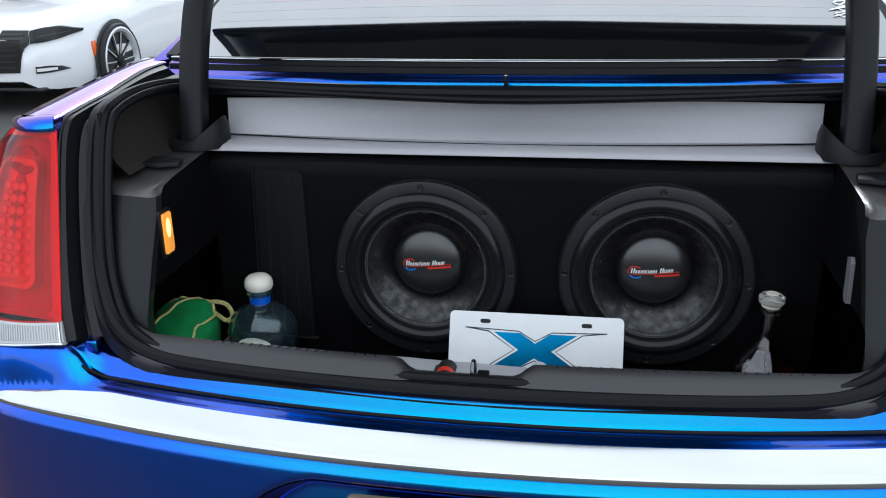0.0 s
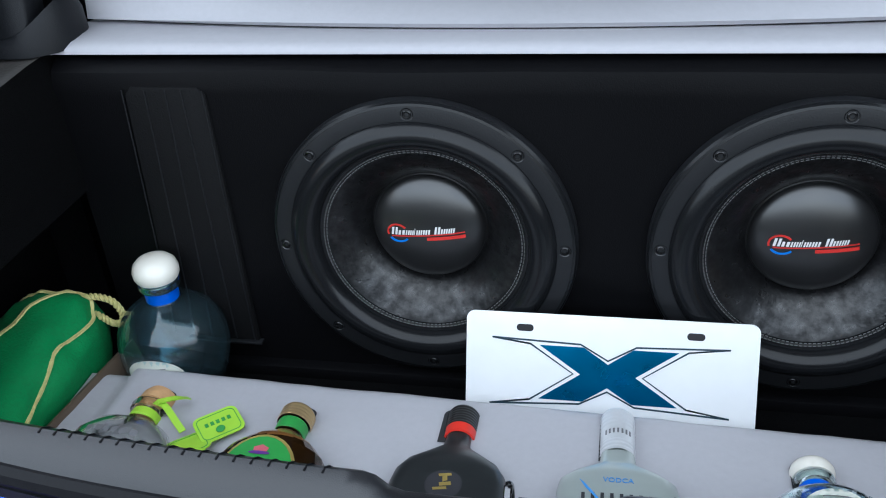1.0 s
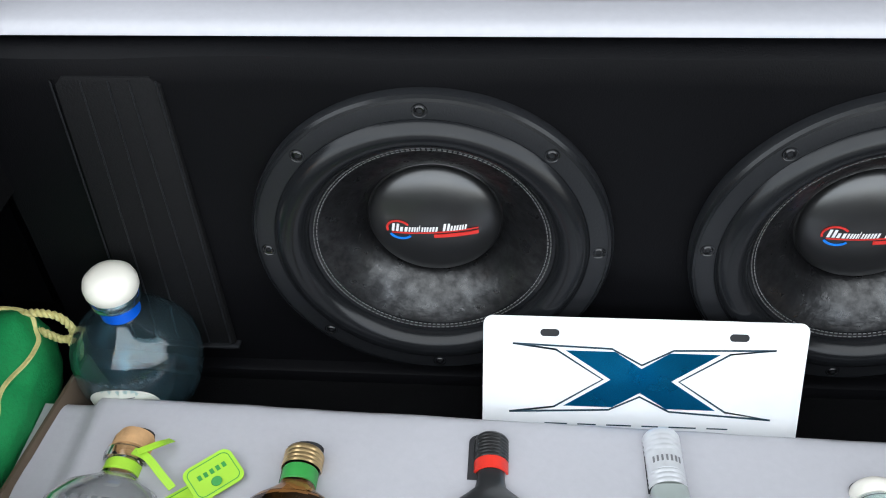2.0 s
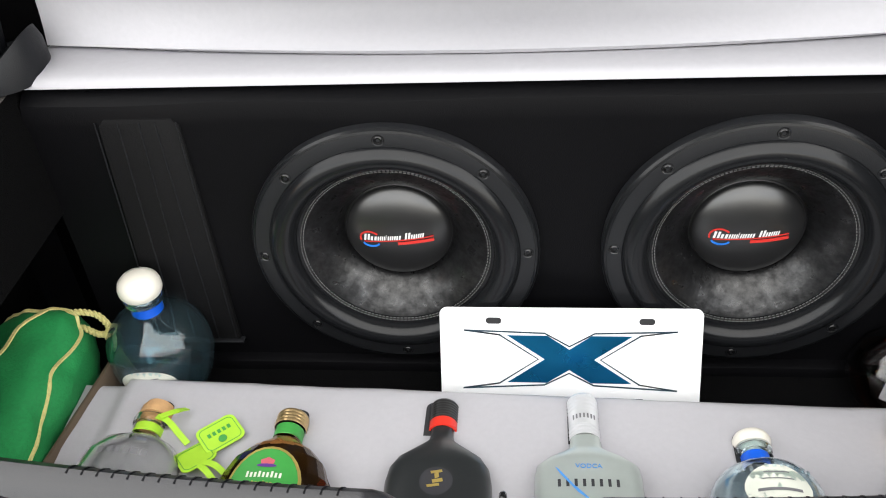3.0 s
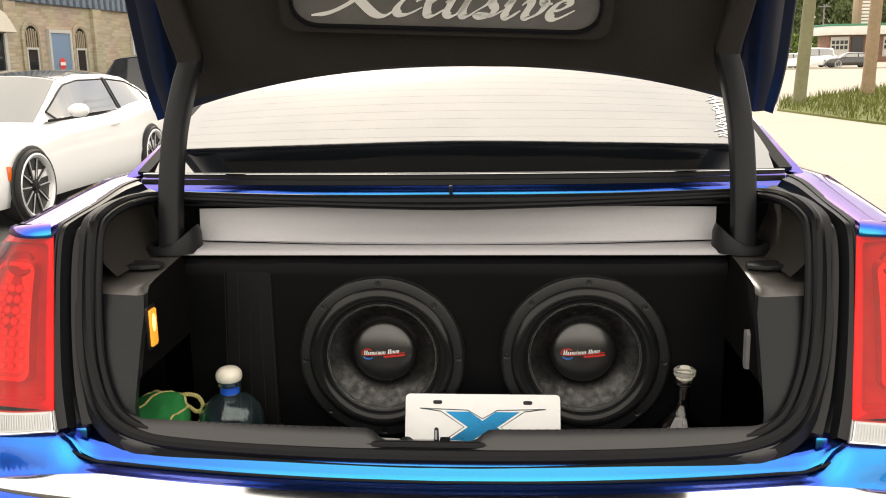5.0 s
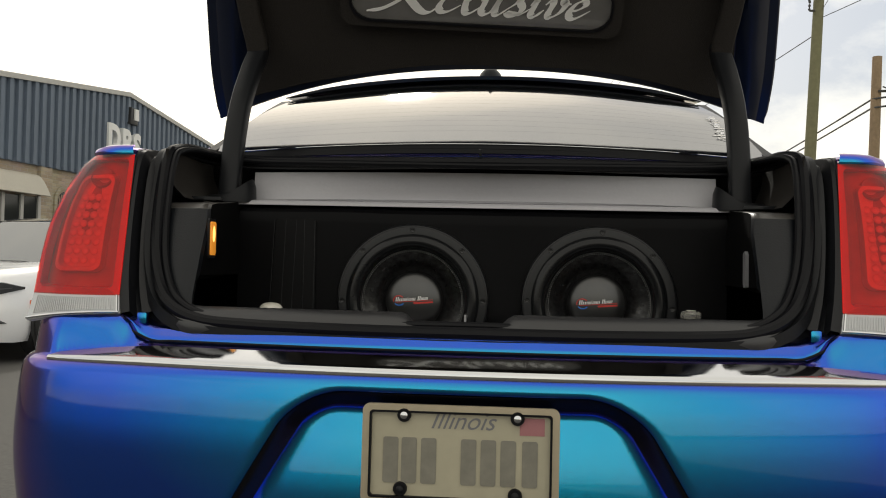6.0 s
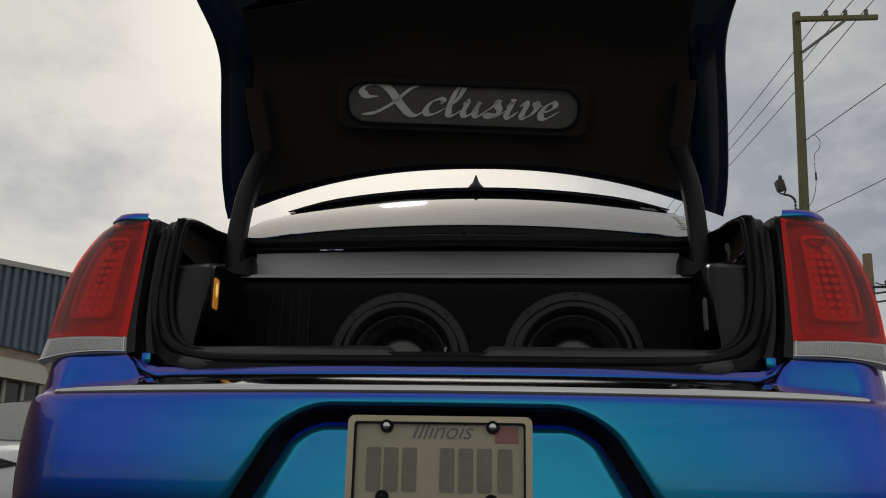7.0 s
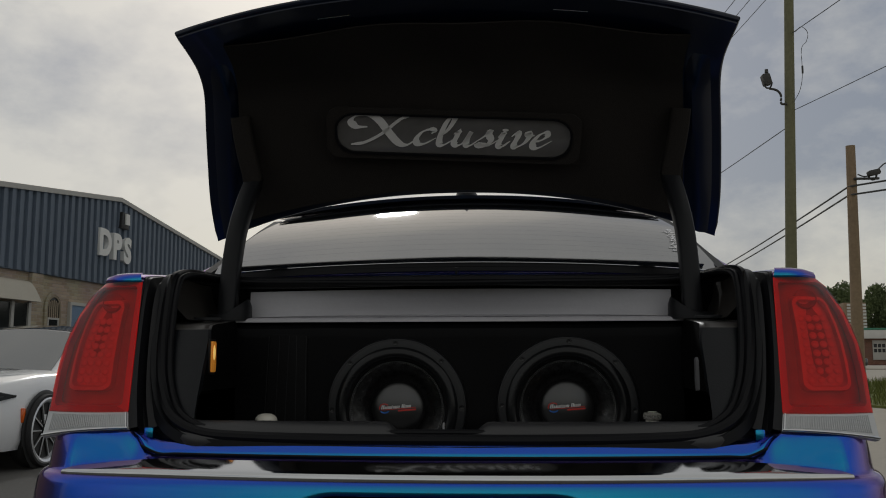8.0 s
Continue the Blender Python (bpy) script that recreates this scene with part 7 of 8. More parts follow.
def make_car(label, paint, m, length=5.0, width=1.88, height=1.47, belt=0.98, nose=0.78, tail=1.06, detail=True, roof_from=1.95, roof_to=4.25, upright=0.0, wheel=0.365, roof_paint=None, glazing=CAR_GLASS):
    """A parked car; its nose is at y = 0 and looks along -y."""
    car = thing("parked_car", label, "car", group="parked cars", m=m)
    hw, sc = width / 2, length / 5.0
    st = []
    for y, w, zt, zb in ((0.0, 0.62, nose - 0.14, 0.31), (0.05, 0.74, nose - 0.04, 0.25), (0.18, 0.86, nose + 0.015, 0.22), (0.45, 0.95, nose + 0.06, 0.20), (0.95, 1.0, nose + 0.11, 0.20), (1.35, 1.0, belt - 0.06, 0.20), (1.75, 1.0, belt, 0.20), (2.6, 1.0, belt + 0.01, 0.20), (3.5, 1.0, belt + 0.05, 0.20), (4.1, 1.0, belt + 0.09, 0.20), (4.55, 0.96, tail, 0.24), (4.85, 0.90, tail - 0.02, 0.30), (4.97, 0.82, tail - 0.12, 0.40), (5.0, 0.74, tail - 0.28, 0.50)):
        hwk = hw * w
        half = [Vector((hwk * a, y * sc, z)) for a, z in ((0.93, zb), (0.985, zb + 0.10), (1.0, zb + 0.26), (0.992, (zb + zt) / 2 + 0.05), (0.975, zt - 0.13), (0.945, zt - 0.03), (0.90, zt), (0.55, zt + 0.025), (0.0, zt + 0.035))]
        st.append(half + [Vector((-p.x, p.y, p.z)) for p in reversed(half[:-1])])
    bm = bmesh.new()
    vs = add_grid(bm, st)
    bm.faces.new(vs[0]), bm.faces.new(vs[-1][::-1])
    bmesh.ops.recalc_face_normals(bm, faces=bm.faces)
    part("body", bm, paint, car, local=True, sharp=50)
    gl, bz = [], belt
    for y, zt, w in ((roof_from - 0.75, bz - 0.01, 0.80), (roof_from - 0.35, bz + 0.24, 0.76), (roof_from, height - 0.05, 0.70), (roof_from + 0.35, height, 0.69), ((roof_from + roof_to) / 2, height, 0.69), (roof_to - 0.55, height - 0.05, 0.68), (roof_to - 0.15, height - 0.15 + 0.06 * upright, 0.67), (roof_to + 0.30 - 0.35 * upright, bz + 0.14, 0.70)):
        row = [Vector((hw * w * s, y * sc, zt - 0.055 * abs(s) ** 3)) for s in (-1, -0.97, -0.8, -0.4, 0, 0.4, 0.8, 0.97, 1)]
        gl.append([Vector((-hw * 0.93, y * sc, bz - 0.02))] + row + [Vector((hw * 0.93, y * sc, bz - 0.02))])
    part("cabin", grid_bm(gl), paint, car, local=True, sharp=40)
    part("roof", grid_bm([[Vector((p.x * 1.01, p.y, p.z + 0.006)) for p in r[2:-2]] for r in gl[2:6]], 0.02), roof_paint or paint, car, local=True)
    part("windscreen", grid_bm([[Vector((p.x * 0.985, p.y - 0.006, p.z + 0.006)) for p in r[2:-2]] for r in (gl[0], gl[1], [a.lerp(b, 0.93) for a, b in zip(gl[1], gl[2])])], 0.004), glazing, car, "windscreen reflecting the sky", local=True)
    part("rear_window", grid_bm([[Vector((p.x * 0.97, p.y + 0.008, p.z + 0.006)) for p in r[2:-2]] for r in ([a.lerp(b, 0.15) for a, b in zip(gl[6], gl[7])], gl[7])], 0.004), glazing, car, local=True)
    ys = [r[0].y for r in gl]

    def flank(s, y, f, lift=0.010):
        """A place on the cabin's side: f runs from the belt (0) to the roof's edge (1)."""
        c = 0 if s < 0 else -1
        e = 1 if s < 0 else -2
        low, high = (Vector([float(np.interp(y, ys, [r[i][k] for r in gl])) for k in range(3)]) for i in (c, e))
        return low.lerp(high, f) + Vector((s * lift, 0, 0.3 * lift))
    my = ((roof_from + roof_to) / 2 - 0.05) * sc
    y_front, y_rear = (roof_from - 0.52) * sc, (roof_to - 0.10 + 0.10 * upright) * sc
    for s in (1, -1):
        for a, b in ((y_front, my - 0.035), (my + 0.035, y_rear)):
            inset = [[flank(s, a + (b - a) * i / 14, 0.06 + 0.80 * f * (1 - 0.25 * max(0.0, i / 14 - 0.6) * (b == y_rear))) for i in range(15)] for f in (0.0, 0.5, 1.0)]
            part("side_window", grid_bm(inset, 0.004), glazing, car, local=True)
            part("window_seal", tube(inset[0] + [r[-1] for r in inset[1:-1]] + inset[-1][::-1] + [r[0] for r in inset[1:-1]], 0.011, closed=True), BLACK_PLASTIC, car, local=True)
        part("door_post", tube([flank(s, my, 0.05, 0.008), flank(s, my, 0.90, 0.008)], [(-0.032, -0.006), (0.032, -0.006), (0.032, 0.006), (-0.032, 0.006)], up=(1, 0, 0)), BLACK_PLASTIC, car, local=True)
        part("belt_trim", tube([Vector((s * hw * 0.935, y * sc, bz - 0.012)) for y in (1.5, 2.5, 3.5, 4.3)], [(-0.010, -0.012), (0.010, -0.012), (0.010, 0.012), (-0.010, 0.012)]), BLACK_PLASTIC, car, local=True)
        part("door_mirror", lathe([(0.0, -0.11), (0.05, -0.10), (0.085, -0.05), (0.092, 0.0), (0.08, 0.07), (0.04, 0.11), (0.0, 0.115)], 20, pose(s * (hw + 0.06), (roof_from - 0.28) * sc, bz + 0.07, 0, 90, 0) @ Matrix.Diagonal((0.8, 0.75, 1, 1))), paint, car, local=True)
        for wy in (0.98, 4.02):
            part("wheel_arch", lathe([(wheel + 0.02, -0.02), (wheel + 0.04, 0.006), (wheel + 0.02, 0.012), (wheel - 0.06, 0.010), (0.0, 0.008)], 36, pose(s * (hw - 0.012), wy * sc, wheel, 0, 90 * s, 0)), CAP_BLACK, car, local=True)
            add_wheel(car, pose(s * (hw - 0.075), wy * sc, wheel, 0, 90 * s, 0), r=wheel, w=0.23)
        if detail:
            light = part("headlight", nose_patch(s, [(0.655, 0.640), (0.74, 0.646), (0.82, 0.664), (0.895, 0.706)], [(0.655, 0.750), (0.74, 0.770), (0.82, 0.774), (0.895, 0.728)], hw, nose), HEADLAMP, car, "dark smoked headlight", local=True, sharp=60)
            part("lamp_gleam", nose_patch(s, [(0.70, 0.690), (0.78, 0.700), (0.86, 0.716)], [(0.70, 0.700), (0.78, 0.712), (0.86, 0.724)], hw, nose, 0.014, 0.01, 8, 1), DARK_BAR, light)
            fog = part("fog_light", nose_patch(s, [(0.665, 0.378), (0.75, 0.380), (0.845, 0.392)], [(0.665, 0.438), (0.75, 0.440), (0.815, 0.430)], hw, nose), CAP_BLACK, car, "black fog light pocket", local=True, sharp=60)
            part("fog_strip", nose_patch(s, [(0.675, 0.395), (0.74, 0.396), (0.80, 0.400)], [(0.675, 0.422), (0.74, 0.423), (0.80, 0.420)], hw, nose, 0.014, 0.01, 8, 1), SIGN_WHITE, fog)
            part("side_marker", box(*sorted((s * (hw - 0.05), s * (hw - 0.012))), 0.585, 0.635, 0.46, 0.60, 0.012), ORANGE, car, "orange side marker", local=True)
            grille = part("grille", nose_patch(s, [(0.0, 0.385), (0.30, 0.385), (0.53, 0.39), (0.56, 0.50), (0.60, 0.60), (0.645, 0.640)], [(0.0, 0.758), (0.20, 0.758), (0.40, 0.757), (0.52, 0.756), (0.60, 0.755), (0.645, 0.754)], hw, nose, n=20), CAP_BLACK, car, "black grille", local=True, sharp=60)
            for z, x1 in ((0.43, 0.50), (0.48, 0.51), (0.53, 0.52), (0.58, 0.53), (0.68, 0.61), (0.715, 0.61)):
                part("grille_bar", nose_patch(s, [(0.0, z), (x1, z)], [(0.0, z + 0.012), (x1, z + 0.012)], hw, nose, 0.020, 0.01, 12, 1), DARK_BAR, grille)
            part("door_handle", box(s * (hw - 0.005) - 0.012, s * (hw - 0.005) + 0.012, 2.85, 3.05, belt - 0.16, belt - 0.13, 0.008), paint, car, local=True)
    if detail:
        part("splitter", box(-0.70, 0.70, 0.03, 0.34, 0.215, 0.25, 0.012), CAP_BLACK, car, "black chin splitter", local=True)
    return car


make_car("white sports sedan parked nose-on with dark headlights", WHITE_PAINT, pose(-5.45, 6.20, 0, 0, 0, 0), nose=0.80, roof_from=2.2, roof_to=4.4, wheel=0.362, roof_paint=BLACK_PAINT)
make_car("dark navy estate car parked beside the workshop", NAVY_PAINT, pose(-6.15, 12.6, 0, 0, 0, -2), 4.8, 1.90, 1.70, 1.08, 0.95, 1.12, False, 1.8, 4.5, 1.0, glazing=DARK_GLASS)
make_car("dark blue car parked close to the workshop wall", NAVY_PAINT, pose(-7.55, 7.6, 0, 0, 0, 3), 4.6, 1.70, 1.48, 0.98, 0.82, 1.02, False)
make_car("black sedan parked across the road", BLACK_PAINT, pose(31.9, 91.5, 0.10, 0, 0, -90), 4.7, 1.8, 1.47, 0.98, 0.80, 1.04, False)
make_car("white sedan parked across the road", WHITE_PAINT, pose(25.6, 91.2, 0.10, 0, 0, -90), 4.7, 1.8, 1.47, 0.98, 0.80, 1.04, False)
make_car("white van parked across the road", WHITE_PAINT, pose(29.2, 96.0, 0.10, 0, 0, -90), 5.2, 1.95, 2.0, 1.15, 1.0, 1.2, False, 1.7, 4.7, 1.0)
make_car("dark car parked beside a white sedan across the road", NAVY_PAINT, pose(24.2, 95.0, 0.10, 0, 0, -90), 4.7, 1.8, 1.5, 0.98, 0.80, 1.04, False)

# ---- road, verge, poles ----
road = part("road", grid_bm([[(x, y, 0.004) for x in (3.2, 9, 20, 60, 240)] for y in (-60, 0, 20, 45, 89.2)]), CONCRETE, None)
tagged(road, "pale worn concrete of the road and yard", "road", kind="structure")
forecourt = part("pavement", box(14, 160, 89.2, 170, 0.0, 0.10, 0.02), CONCRETE, None)
tagged(forecourt, "pale kerbed forecourt across the road", "pavement", kind="structure")
GRASS = material("rough_grass", (0.115, 0.130, 0.030), 0.8, scale=20, vary=0.4, stain=0.4, stain_scale=0.8, spec=0.2)
VERGE = [(7.5, 23.8), (8.1, 18.8), (9.6, 12.0), (16, 8), (34, 20), (36, 60), (24, 52), (16.5, 39.0), (9.0, 28.5)]
verge = part("verge", prism(VERGE, 0.05, Matrix.Translation((0, 0, 0.006))), GRASS, None)
tagged(verge, "strip of rough grass verge round the poles", "verge", kind="structure")


def inside(x, y, poly):
    hit = False
    for i in range(len(poly)):
        (x0, y0), (x1, y1) = poly[i - 1], poly[i]
        if (y0 > y) != (y1 > y) and x < (x1 - x0) * (y - y0) / (y1 - y0) + x0:
            hit = not hit
    return hit


rng = random.Random(5)
verts, faces = [], []
while len(faces) < 16000:
    x, y = rng.uniform(7.4, 24), rng.uniform(10, 45)
    if not inside(x, y, VERGE):
        continue
    h, a, w = rng.uniform(0.10, 0.34), rng.uniform(0, math.tau), rng.uniform(0.010, 0.022)
    dx, dy, bx, by = w * math.cos(a), w * math.sin(a), rng.uniform(-0.12, 0.12), rng.uniform(-0.12, 0.12)
    i = len(verts)
    verts += [(x - dx, y - dy, 0.05), (x + dx, y + dy, 0.05), (x + bx, y + by, 0.05 + h)]
    faces.append((i, i + 1, i + 2))
me = bpy.data.meshes.new("grass")
me.from_pydata(verts, [], faces)
me.materials.append(GRASS)
tagged(new("grass", me), "long uneven yellow-green grass blades", "grass", kind="stuff")

WOOD_POLE = material("weathered_pole_wood", (0.175, 0.170, 0.098), 0.9, scale=9, vary=0.25, bump=0.006, bump_scale=20, stain=0.25, stain_scale=0.7)
WOOD_BROWN = material("brown_pole_wood", (0.27, 0.195, 0.125), 0.9, scale=9, vary=0.3, bump=0.006, bump_scale=20, stain=0.25, stain_scale=0.7)
GREY_METAL = material("galvanised_fitting", (0.22, 0.22, 0.22), 0.6, 0.5, vary=0.1)
DARK_FITTING = material("weathered_dark_fitting", (0.06, 0.058, 0.055), 0.6, 0.3, vary=0.2)
WIRE = material("dark_cable", (0.06, 0.06, 0.06), 0.7, vary=0.1)


def leaning_shaft(x, y, profile, lean):
    bm = lathe(profile, 18)
    for v in bm.verts:
        v.co = Vector((x + v.co.x + lean * v.co.z, y + v.co.y, v.co.z))
    return bm


pole_a = thing("utility_pole", "tall weathered wooden pole with a crossarm and floodlight", "pole", (8.65, 25.66, 0), group="utility poles")
part("shaft", leaning_shaft(8.65, 25.66, [(0.0, 0.0), (0.185, 0.0), (0.172, 3.0), (0.150, 9.0), (0.13, 15.6), (0.0, 15.62)], 0.040), WOOD_POLE, pole_a)
part("crossarm", box(9.15, 11.75, 25.40, 25.52, 15.20, 15.36, 0.01), WOOD_POLE, pole_a)
part("brace", tube([Vector((9.30, 25.46, 14.1)), Vector((10.75, 25.46, 15.22))], 0.05), GREY_METAL, pole_a)
for k in (10.15, 10.75, 11.40):
    part("insulator", lathe([(0.0, 0.0), (0.05, 0.0), (0.08, 0.06), (0.05, 0.10), (0.08, 0.16), (0.04, 0.22), (0.0, 0.22)], 14, pose(k, 25.46, 15.36)), GREY_METAL, pole_a)
part("lamp_arm", tube(smooth_path([(8.86, 25.5, 8.82), (8.70, 25.5, 8.84), (8.70, 25.5, 9.10), (8.58, 25.5, 9.26), (8.36, 25.5, 9.32)], 5), 0.035), DARK_FITTING, pole_a)
flood = part("floodlight", prism(round_rect(0.24, 0.36, 0.05), 0.22, pose(8.28, 25.60, 9.60, 90, 0, 0) @ pose(0, 0, 0, 0, 0, 14), 0.03), DARK_FITTING, pole_a, "dark grey floodlight head")
part("bracket", tube(smooth_path([(8.20, 25.45, 9.46), (8.26, 25.45, 9.33), (8.38, 25.45, 9.34), (8.44, 25.45, 9.50)], 4), 0.025), DARK_FITTING, flood)
part("photocell", lathe([(0.0, 0.0), (0.06, 0.0), (0.05, 0.10), (0.0, 0.11)], 12, pose(8.30, 25.5, 9.83)), DARK_FITTING, flood)
part("drop_cable", tube(smooth_path([(9.22, 25.5, 11.10), (9.42, 25.5, 11.27), (9.60, 25.5, 11.08), (9.55, 25.5, 10.80), (9.39, 25.5, 10.55), (9.38, 25.5, 9.75), (9.28, 25.5, 9.25), (9.08, 25.5, 8.88)], 6), 0.009), WIRE, pole_a)
part("cable_splice", lathe([(0.0, -0.12), (0.03, -0.12), (0.03, 0.12), (0.0, 0.12)], 10, pose(9.39, 25.5, 9.90)), WIRE, pole_a)
pole_b = thing("utility_pole", "shorter brown wooden pole carrying cables", "pole", (13.10, 31.76, 0), group="utility poles")
part("shaft", leaning_shaft(12.94, 31.76, [(0.0, 0.0), (0.24, 0.0), (0.22, 0.8), (0.195, 4.0), (0.165, 8.95), (0.0, 8.97)], 0.020), WOOD_BROWN, pole_b)
part("clamp", box(13.1, 14.0, 31.50, 31.60, 7.62, 7.70, 0.01), DARK_FITTING, pole_b)
part("splice_box", prism(round_rect(0.44, 0.20, 0.06), 0.2, pose(13.78, 31.55, 7.86, 90, 0, 0) @ pose(0, 0, 0, 0, 0, 12), 0.02), DARK_FITTING, pole_b, "dark cable splice box")
part("jumper", tube(smooth_path([(13.2, 31.45, 7.80), (13.5, 31.45, 7.72), (13.9, 31.45, 7.95), (14.2, 31.45, 8.20), (14.6, 31.45, 8.25)], 5), 0.025), WIRE, pole_b)
part("coil", lathe([(0.12, -0.03), (0.18, 0.0), (0.12, 0.03), (0.10, 0.0), (0.12, -0.03)], 20, pose(13.75, 31.5, 7.75, 90, 0, 0)), WIRE, pole_b)


def cable(points, r=0.02):
    c = thing("overhead_cable", "dark overhead cable strung between the poles", "cable", points[0], group="overhead cables")
    path = []
    for a, b in zip(points, points[1:]):
        a, b = Vector(a), Vector(b)
        for i in range(12):
            p = a.lerp(b, i / 12)
            p.z -= 0.048 * (b - a).length * (i / 12) * (1 - i / 12) * 0.5
            path.append(p)
    path.append(Vector(points[-1]))
    part("strand", tube(path, r), WIRE, c)


for k in (10.15, 10.75, 11.40):
    cable([(k + 2.0, -6.0, 15.6), (k, 25.46, 15.58), (k - 1.4, 47.0, 15.7), (k - 4.2, 92.0, 15.8)], 0.014)
cable([(13.6, 0.0, 11.1), (9.15, 25.6, 11.1)], 0.013)
cable([(14.6, 0.0, 8.62), (9.13, 25.6, 8.66)], 0.011)
cable([(9.0, 25.6, 8.2), (4.1, 80.0, 8.2)], 0.015)
cable([(25.0, 16.0, 7.6), (12.95, 31.7, 7.40), (17.0, 90.0, 7.7)], 0.035)
cable([(25.0, 16.0, 7.2), (12.95, 31.7, 7.08), (17.0, 90.0, 7.3)], 0.035)

# ---- far side of the road ----
garage = thing("service_garage", "low brick service garage with a white and green fascia", "building", (60, 142, 0.1))
part("wall", box(48.7, 90.0, 140.2, 144.5, 0.1, 5.0, 0.02), RED_BRICK, garage)
part("fascia", box(48.1, 91.0, 138.9, 145, 4.15, 5.45, 0.03), WHITE_WALL, garage)
part("fascia_stripe", box(48.05, 91.05, 138.85, 145.05, 5.45, 5.75, 0.02), GREEN_STRIPE, garage)
for k in (50.5, 58.2):
    d = part("garage_door", box(k - 1.35, k + 1.35, 140.05, 140.18, 0.9, 3.9, 0.02), PALE_TRIM, garage, "white panelled garage door")
    for r in range(2):
        for c in range(4):
            part("door_pane", box(k - 1.18 + 0.62 * c, k - 0.72 + 0.62 * c, 140.0, 140.06, 2.05 + 0.75 * r, 2.60 + 0.75 * r), DARK_GLASS, d)
part("doorway", box(52.2, 53.9, 140.0, 140.18, 0.1, 3.9), DARK_GLASS, garage)
tower = part("roof_tower", box(53.4, 56.6, 141.0, 144.0, 5.0, 9.75, 0.04), WOOD_BROWN, garage, "pale louvred tower over the garage roof")
part("tower_post", box(53.1, 53.6, 140.8, 141.3, 5.0, 9.75, 0.03), WOOD_BROWN, tower)
for k in range(8):
    part("slat", box(53.65, 56.55, 140.88, 141.05, 5.75 + 0.50 * k, 6.08 + 0.50 * k, 0.02), WHITE_WALL, tower)
far_pole = thing("utility_pole", "thin grey pole far off before the trees", "pole", (51.2, 150.0, 0), group="utility poles")
part("shaft", lathe([(0.0, 0.0), (0.17, 0.0), (0.12, 9.1), (0.0, 9.12)], 10, pose(51.2, 150.0, 0)), GREY_METAL, far_pole)
part("crossarm", box(50.3, 52.1, 149.85, 150.0, 8.75, 8.9, 0.01), GREY_METAL, far_pole)
block = thing("brick_block", "low brick block beside the garage", "building", (70, 146, 0.1))
part("wall", box(62.5, 84.0, 137.8, 152.5, 0.1, 5.0, 0.02), RED_BRICK, block)
part("parapet", box(62.3, 84.2, 137.6, 152.7, 5.0, 5.4, 0.02), WHITE_WALL, block)
sign = thing("road_sign_board", "yellow and white roadside sign on a post", "sign", (28.2, 99, 0.1))
part("post", lathe([(0, 0.1), (0.12, 0.1), (0.12, 2.9), (0, 2.9)], 12, pose(27.9, 99, 0)), GREY_METAL, sign)
part("board", box(27.1, 29.1, 98.9, 99.1, 3.0, 4.1, 0.03), YELLOW_SIGN, sign)
for k in range(3):
    part("sign_bar", box(27.3 + 0.56 * k, 27.75 + 0.56 * k, 98.87, 98.9, 3.25, 3.85), SIGN_WHITE, sign)


# woods: many small leaf clumps in uneven crowns
def leaf_mat(name, c):
    return material(name, c, 0.7, scale=2.0, vary=0.45, stain=0.35, stain_scale=0.12, spec=0.2)


LEAF = leaf_mat("tree_foliage", (0.115, 0.145, 0.060))
HEDGE = leaf_mat("hedge_foliage", (0.13, 0.19, 0.045))
BARK = material("tree_bark", (0.08, 0.06, 0.045), 0.9, scale=12, vary=0.3, bump=0.02, bump_scale=14)


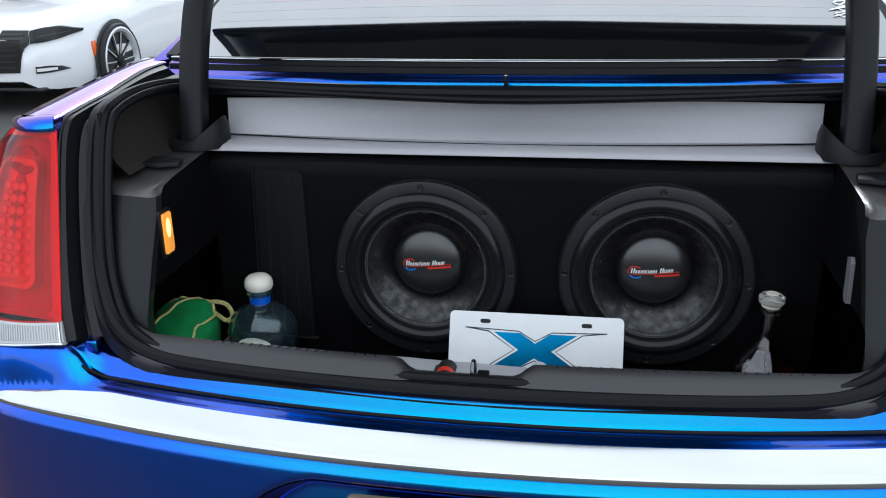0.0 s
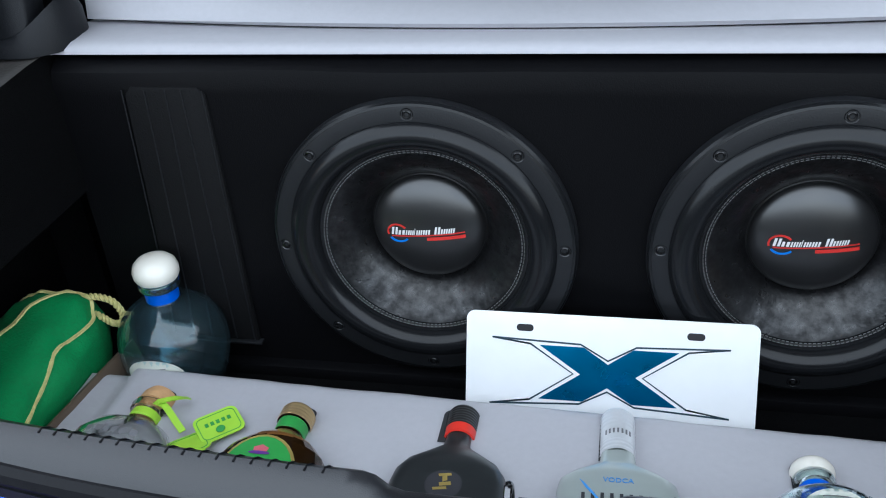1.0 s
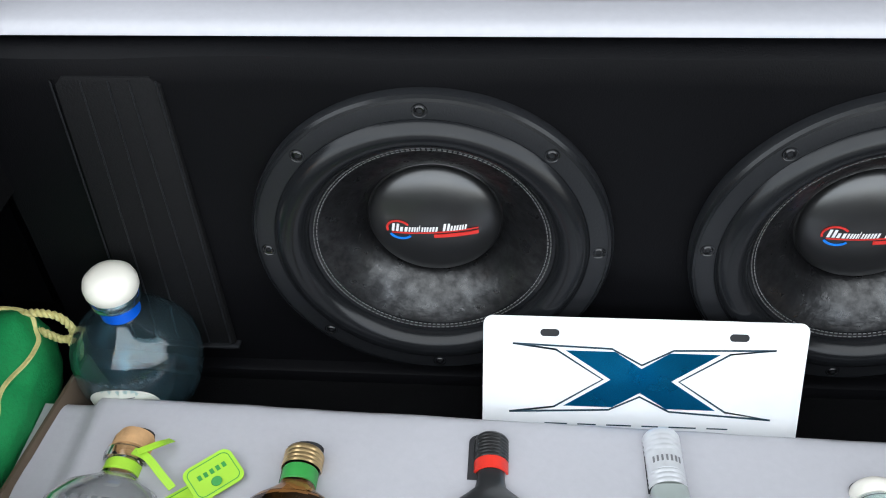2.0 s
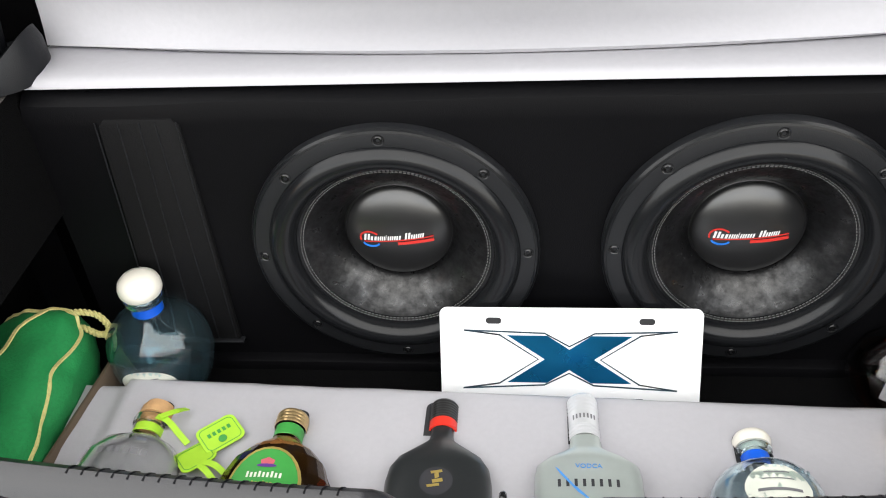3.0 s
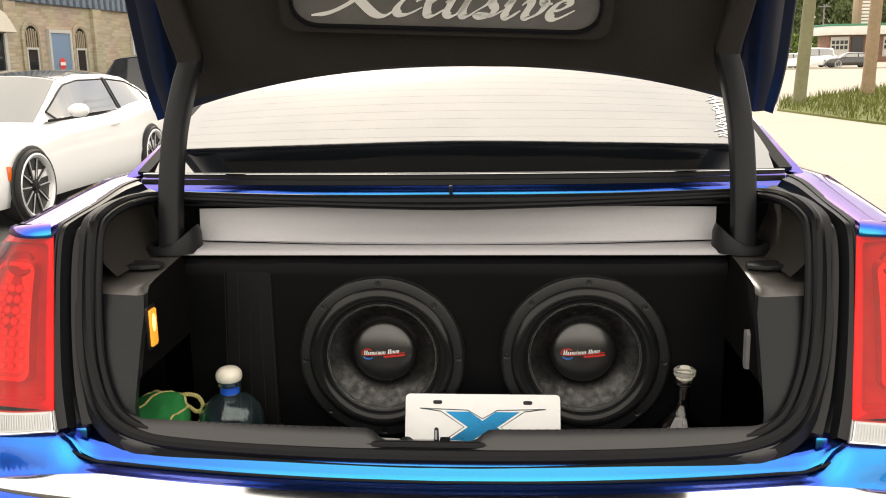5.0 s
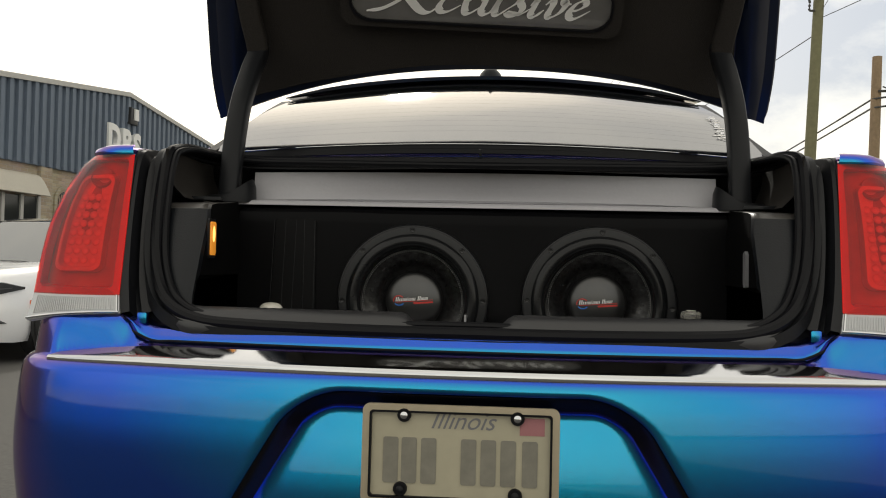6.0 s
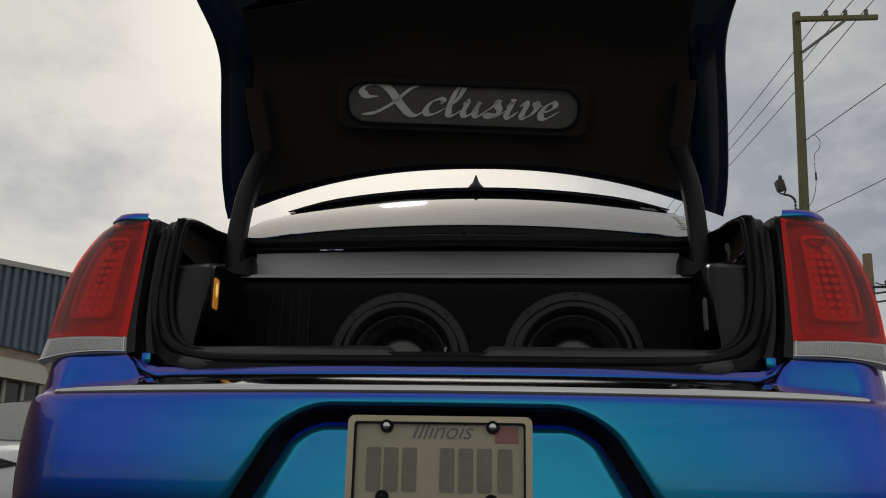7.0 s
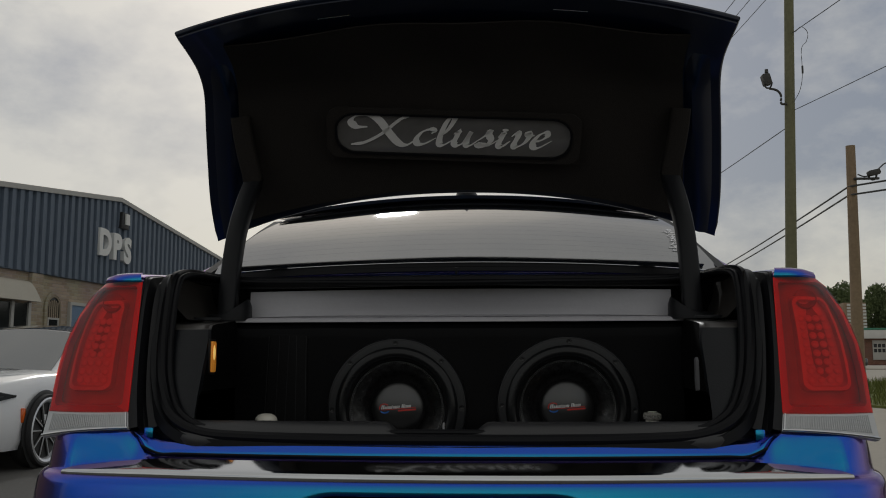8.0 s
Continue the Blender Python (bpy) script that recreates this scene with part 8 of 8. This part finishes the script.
def leaves(n, spread, size, seed):
    """Leaf clumps: n quads, scattered through lumps of a crown."""
    r = random.Random(seed)
    lumps = [(Vector((r.gauss(0, 0.42), r.gauss(0, 0.42), r.uniform(-0.75, 0.85))), r.uniform(0.18, 0.46)) for _ in range(22)]
    vs, fs = [], []
    for _ in range(n):
        c, rad = lumps[r.randrange(len(lumps))]
        d = Vector((r.gauss(0, 1), r.gauss(0, 1), r.gauss(0, 1))).normalized() * rad * r.uniform(0.75, 1.05)
        p = Vector(((c.x + d.x) * spread[0], (c.y + d.y) * spread[1], (c.z + d.z) * spread[2]))
        e = Euler((r.uniform(0, 6.3), r.uniform(0, 6.3), r.uniform(0, 6.3))).to_matrix()
        s = size * r.uniform(0.5, 1.3)
        i = len(vs)
        vs += [tuple(p + e @ Vector(q)) for q in ((-s, -s * 0.6, 0), (s, -s * 0.5, 0.1 * s), (s * 0.7, s * 0.6, 0), (-s * 0.6, s * 0.5, -0.1 * s))]
        fs.append((i, i + 1, i + 2, i + 3))
    return vs, fs


crowns = []
for k in range(4):
    vs, fs = leaves(10000, (3.9, 3.6, 4.4), 0.155, 20 + k)
    me = bpy.data.meshes.new("crown")
    me.from_pydata(vs, [], fs)
    me.materials.append(LEAF)
    crowns.append(me)
rng = random.Random(9)
for k in range(26):
    x, y = 26 + 4.4 * k + rng.uniform(-1.5, 1.5), 172 + rng.uniform(-1, 14)
    h = rng.uniform(12.5, 16.5) * (1.0 if k < 9 else 0.9)
    tree = thing("tree", "broad dark green leafy tree in the far tree line", "tree", (x, y, 0), group="trees of the far tree line")
    bm = lathe([(0.0, 0.0), (0.34, 0.0), (0.24, 1.6), (0.18, h * 0.55), (0.0, h * 0.7)], 8)
    for b in range(4):
        a = rng.uniform(0, 6.3)
        add_tube(bm, [Vector((0, 0, h * 0.3 + 0.5 * b)), Vector((1.1 * math.cos(a), 1.1 * math.sin(a), h * 0.45 + 0.5 * b)), Vector((1.9 * math.cos(a), 1.9 * math.sin(a), h * 0.6 + 0.5 * b))], 0.08)
    part("trunk", bm, BARK, tree, local=True)
    cr = new("crown", crowns[k % 4])
    cr.parent = tree
    cr.matrix_basis = pose(0, 0, h * 0.54, 0, 0, rng.uniform(0, 360)) @ Matrix.Diagonal((rng.uniform(1.2, 1.6), rng.uniform(1.1, 1.5), h / 9.0, 1))
vs, fs = leaves(6000, (30.0, 1.6, 2.2), 0.30, 77)
me = bpy.data.meshes.new("hedge")
me.from_pydata(vs, [], fs)
me.materials.append(HEDGE)
hedge = new("hedge", me)
hedge.matrix_basis = Matrix.Translation((58, 158, 2.6))
tagged(hedge, "clipped bright green hedge below the far trees", "hedge", kind="stuff")
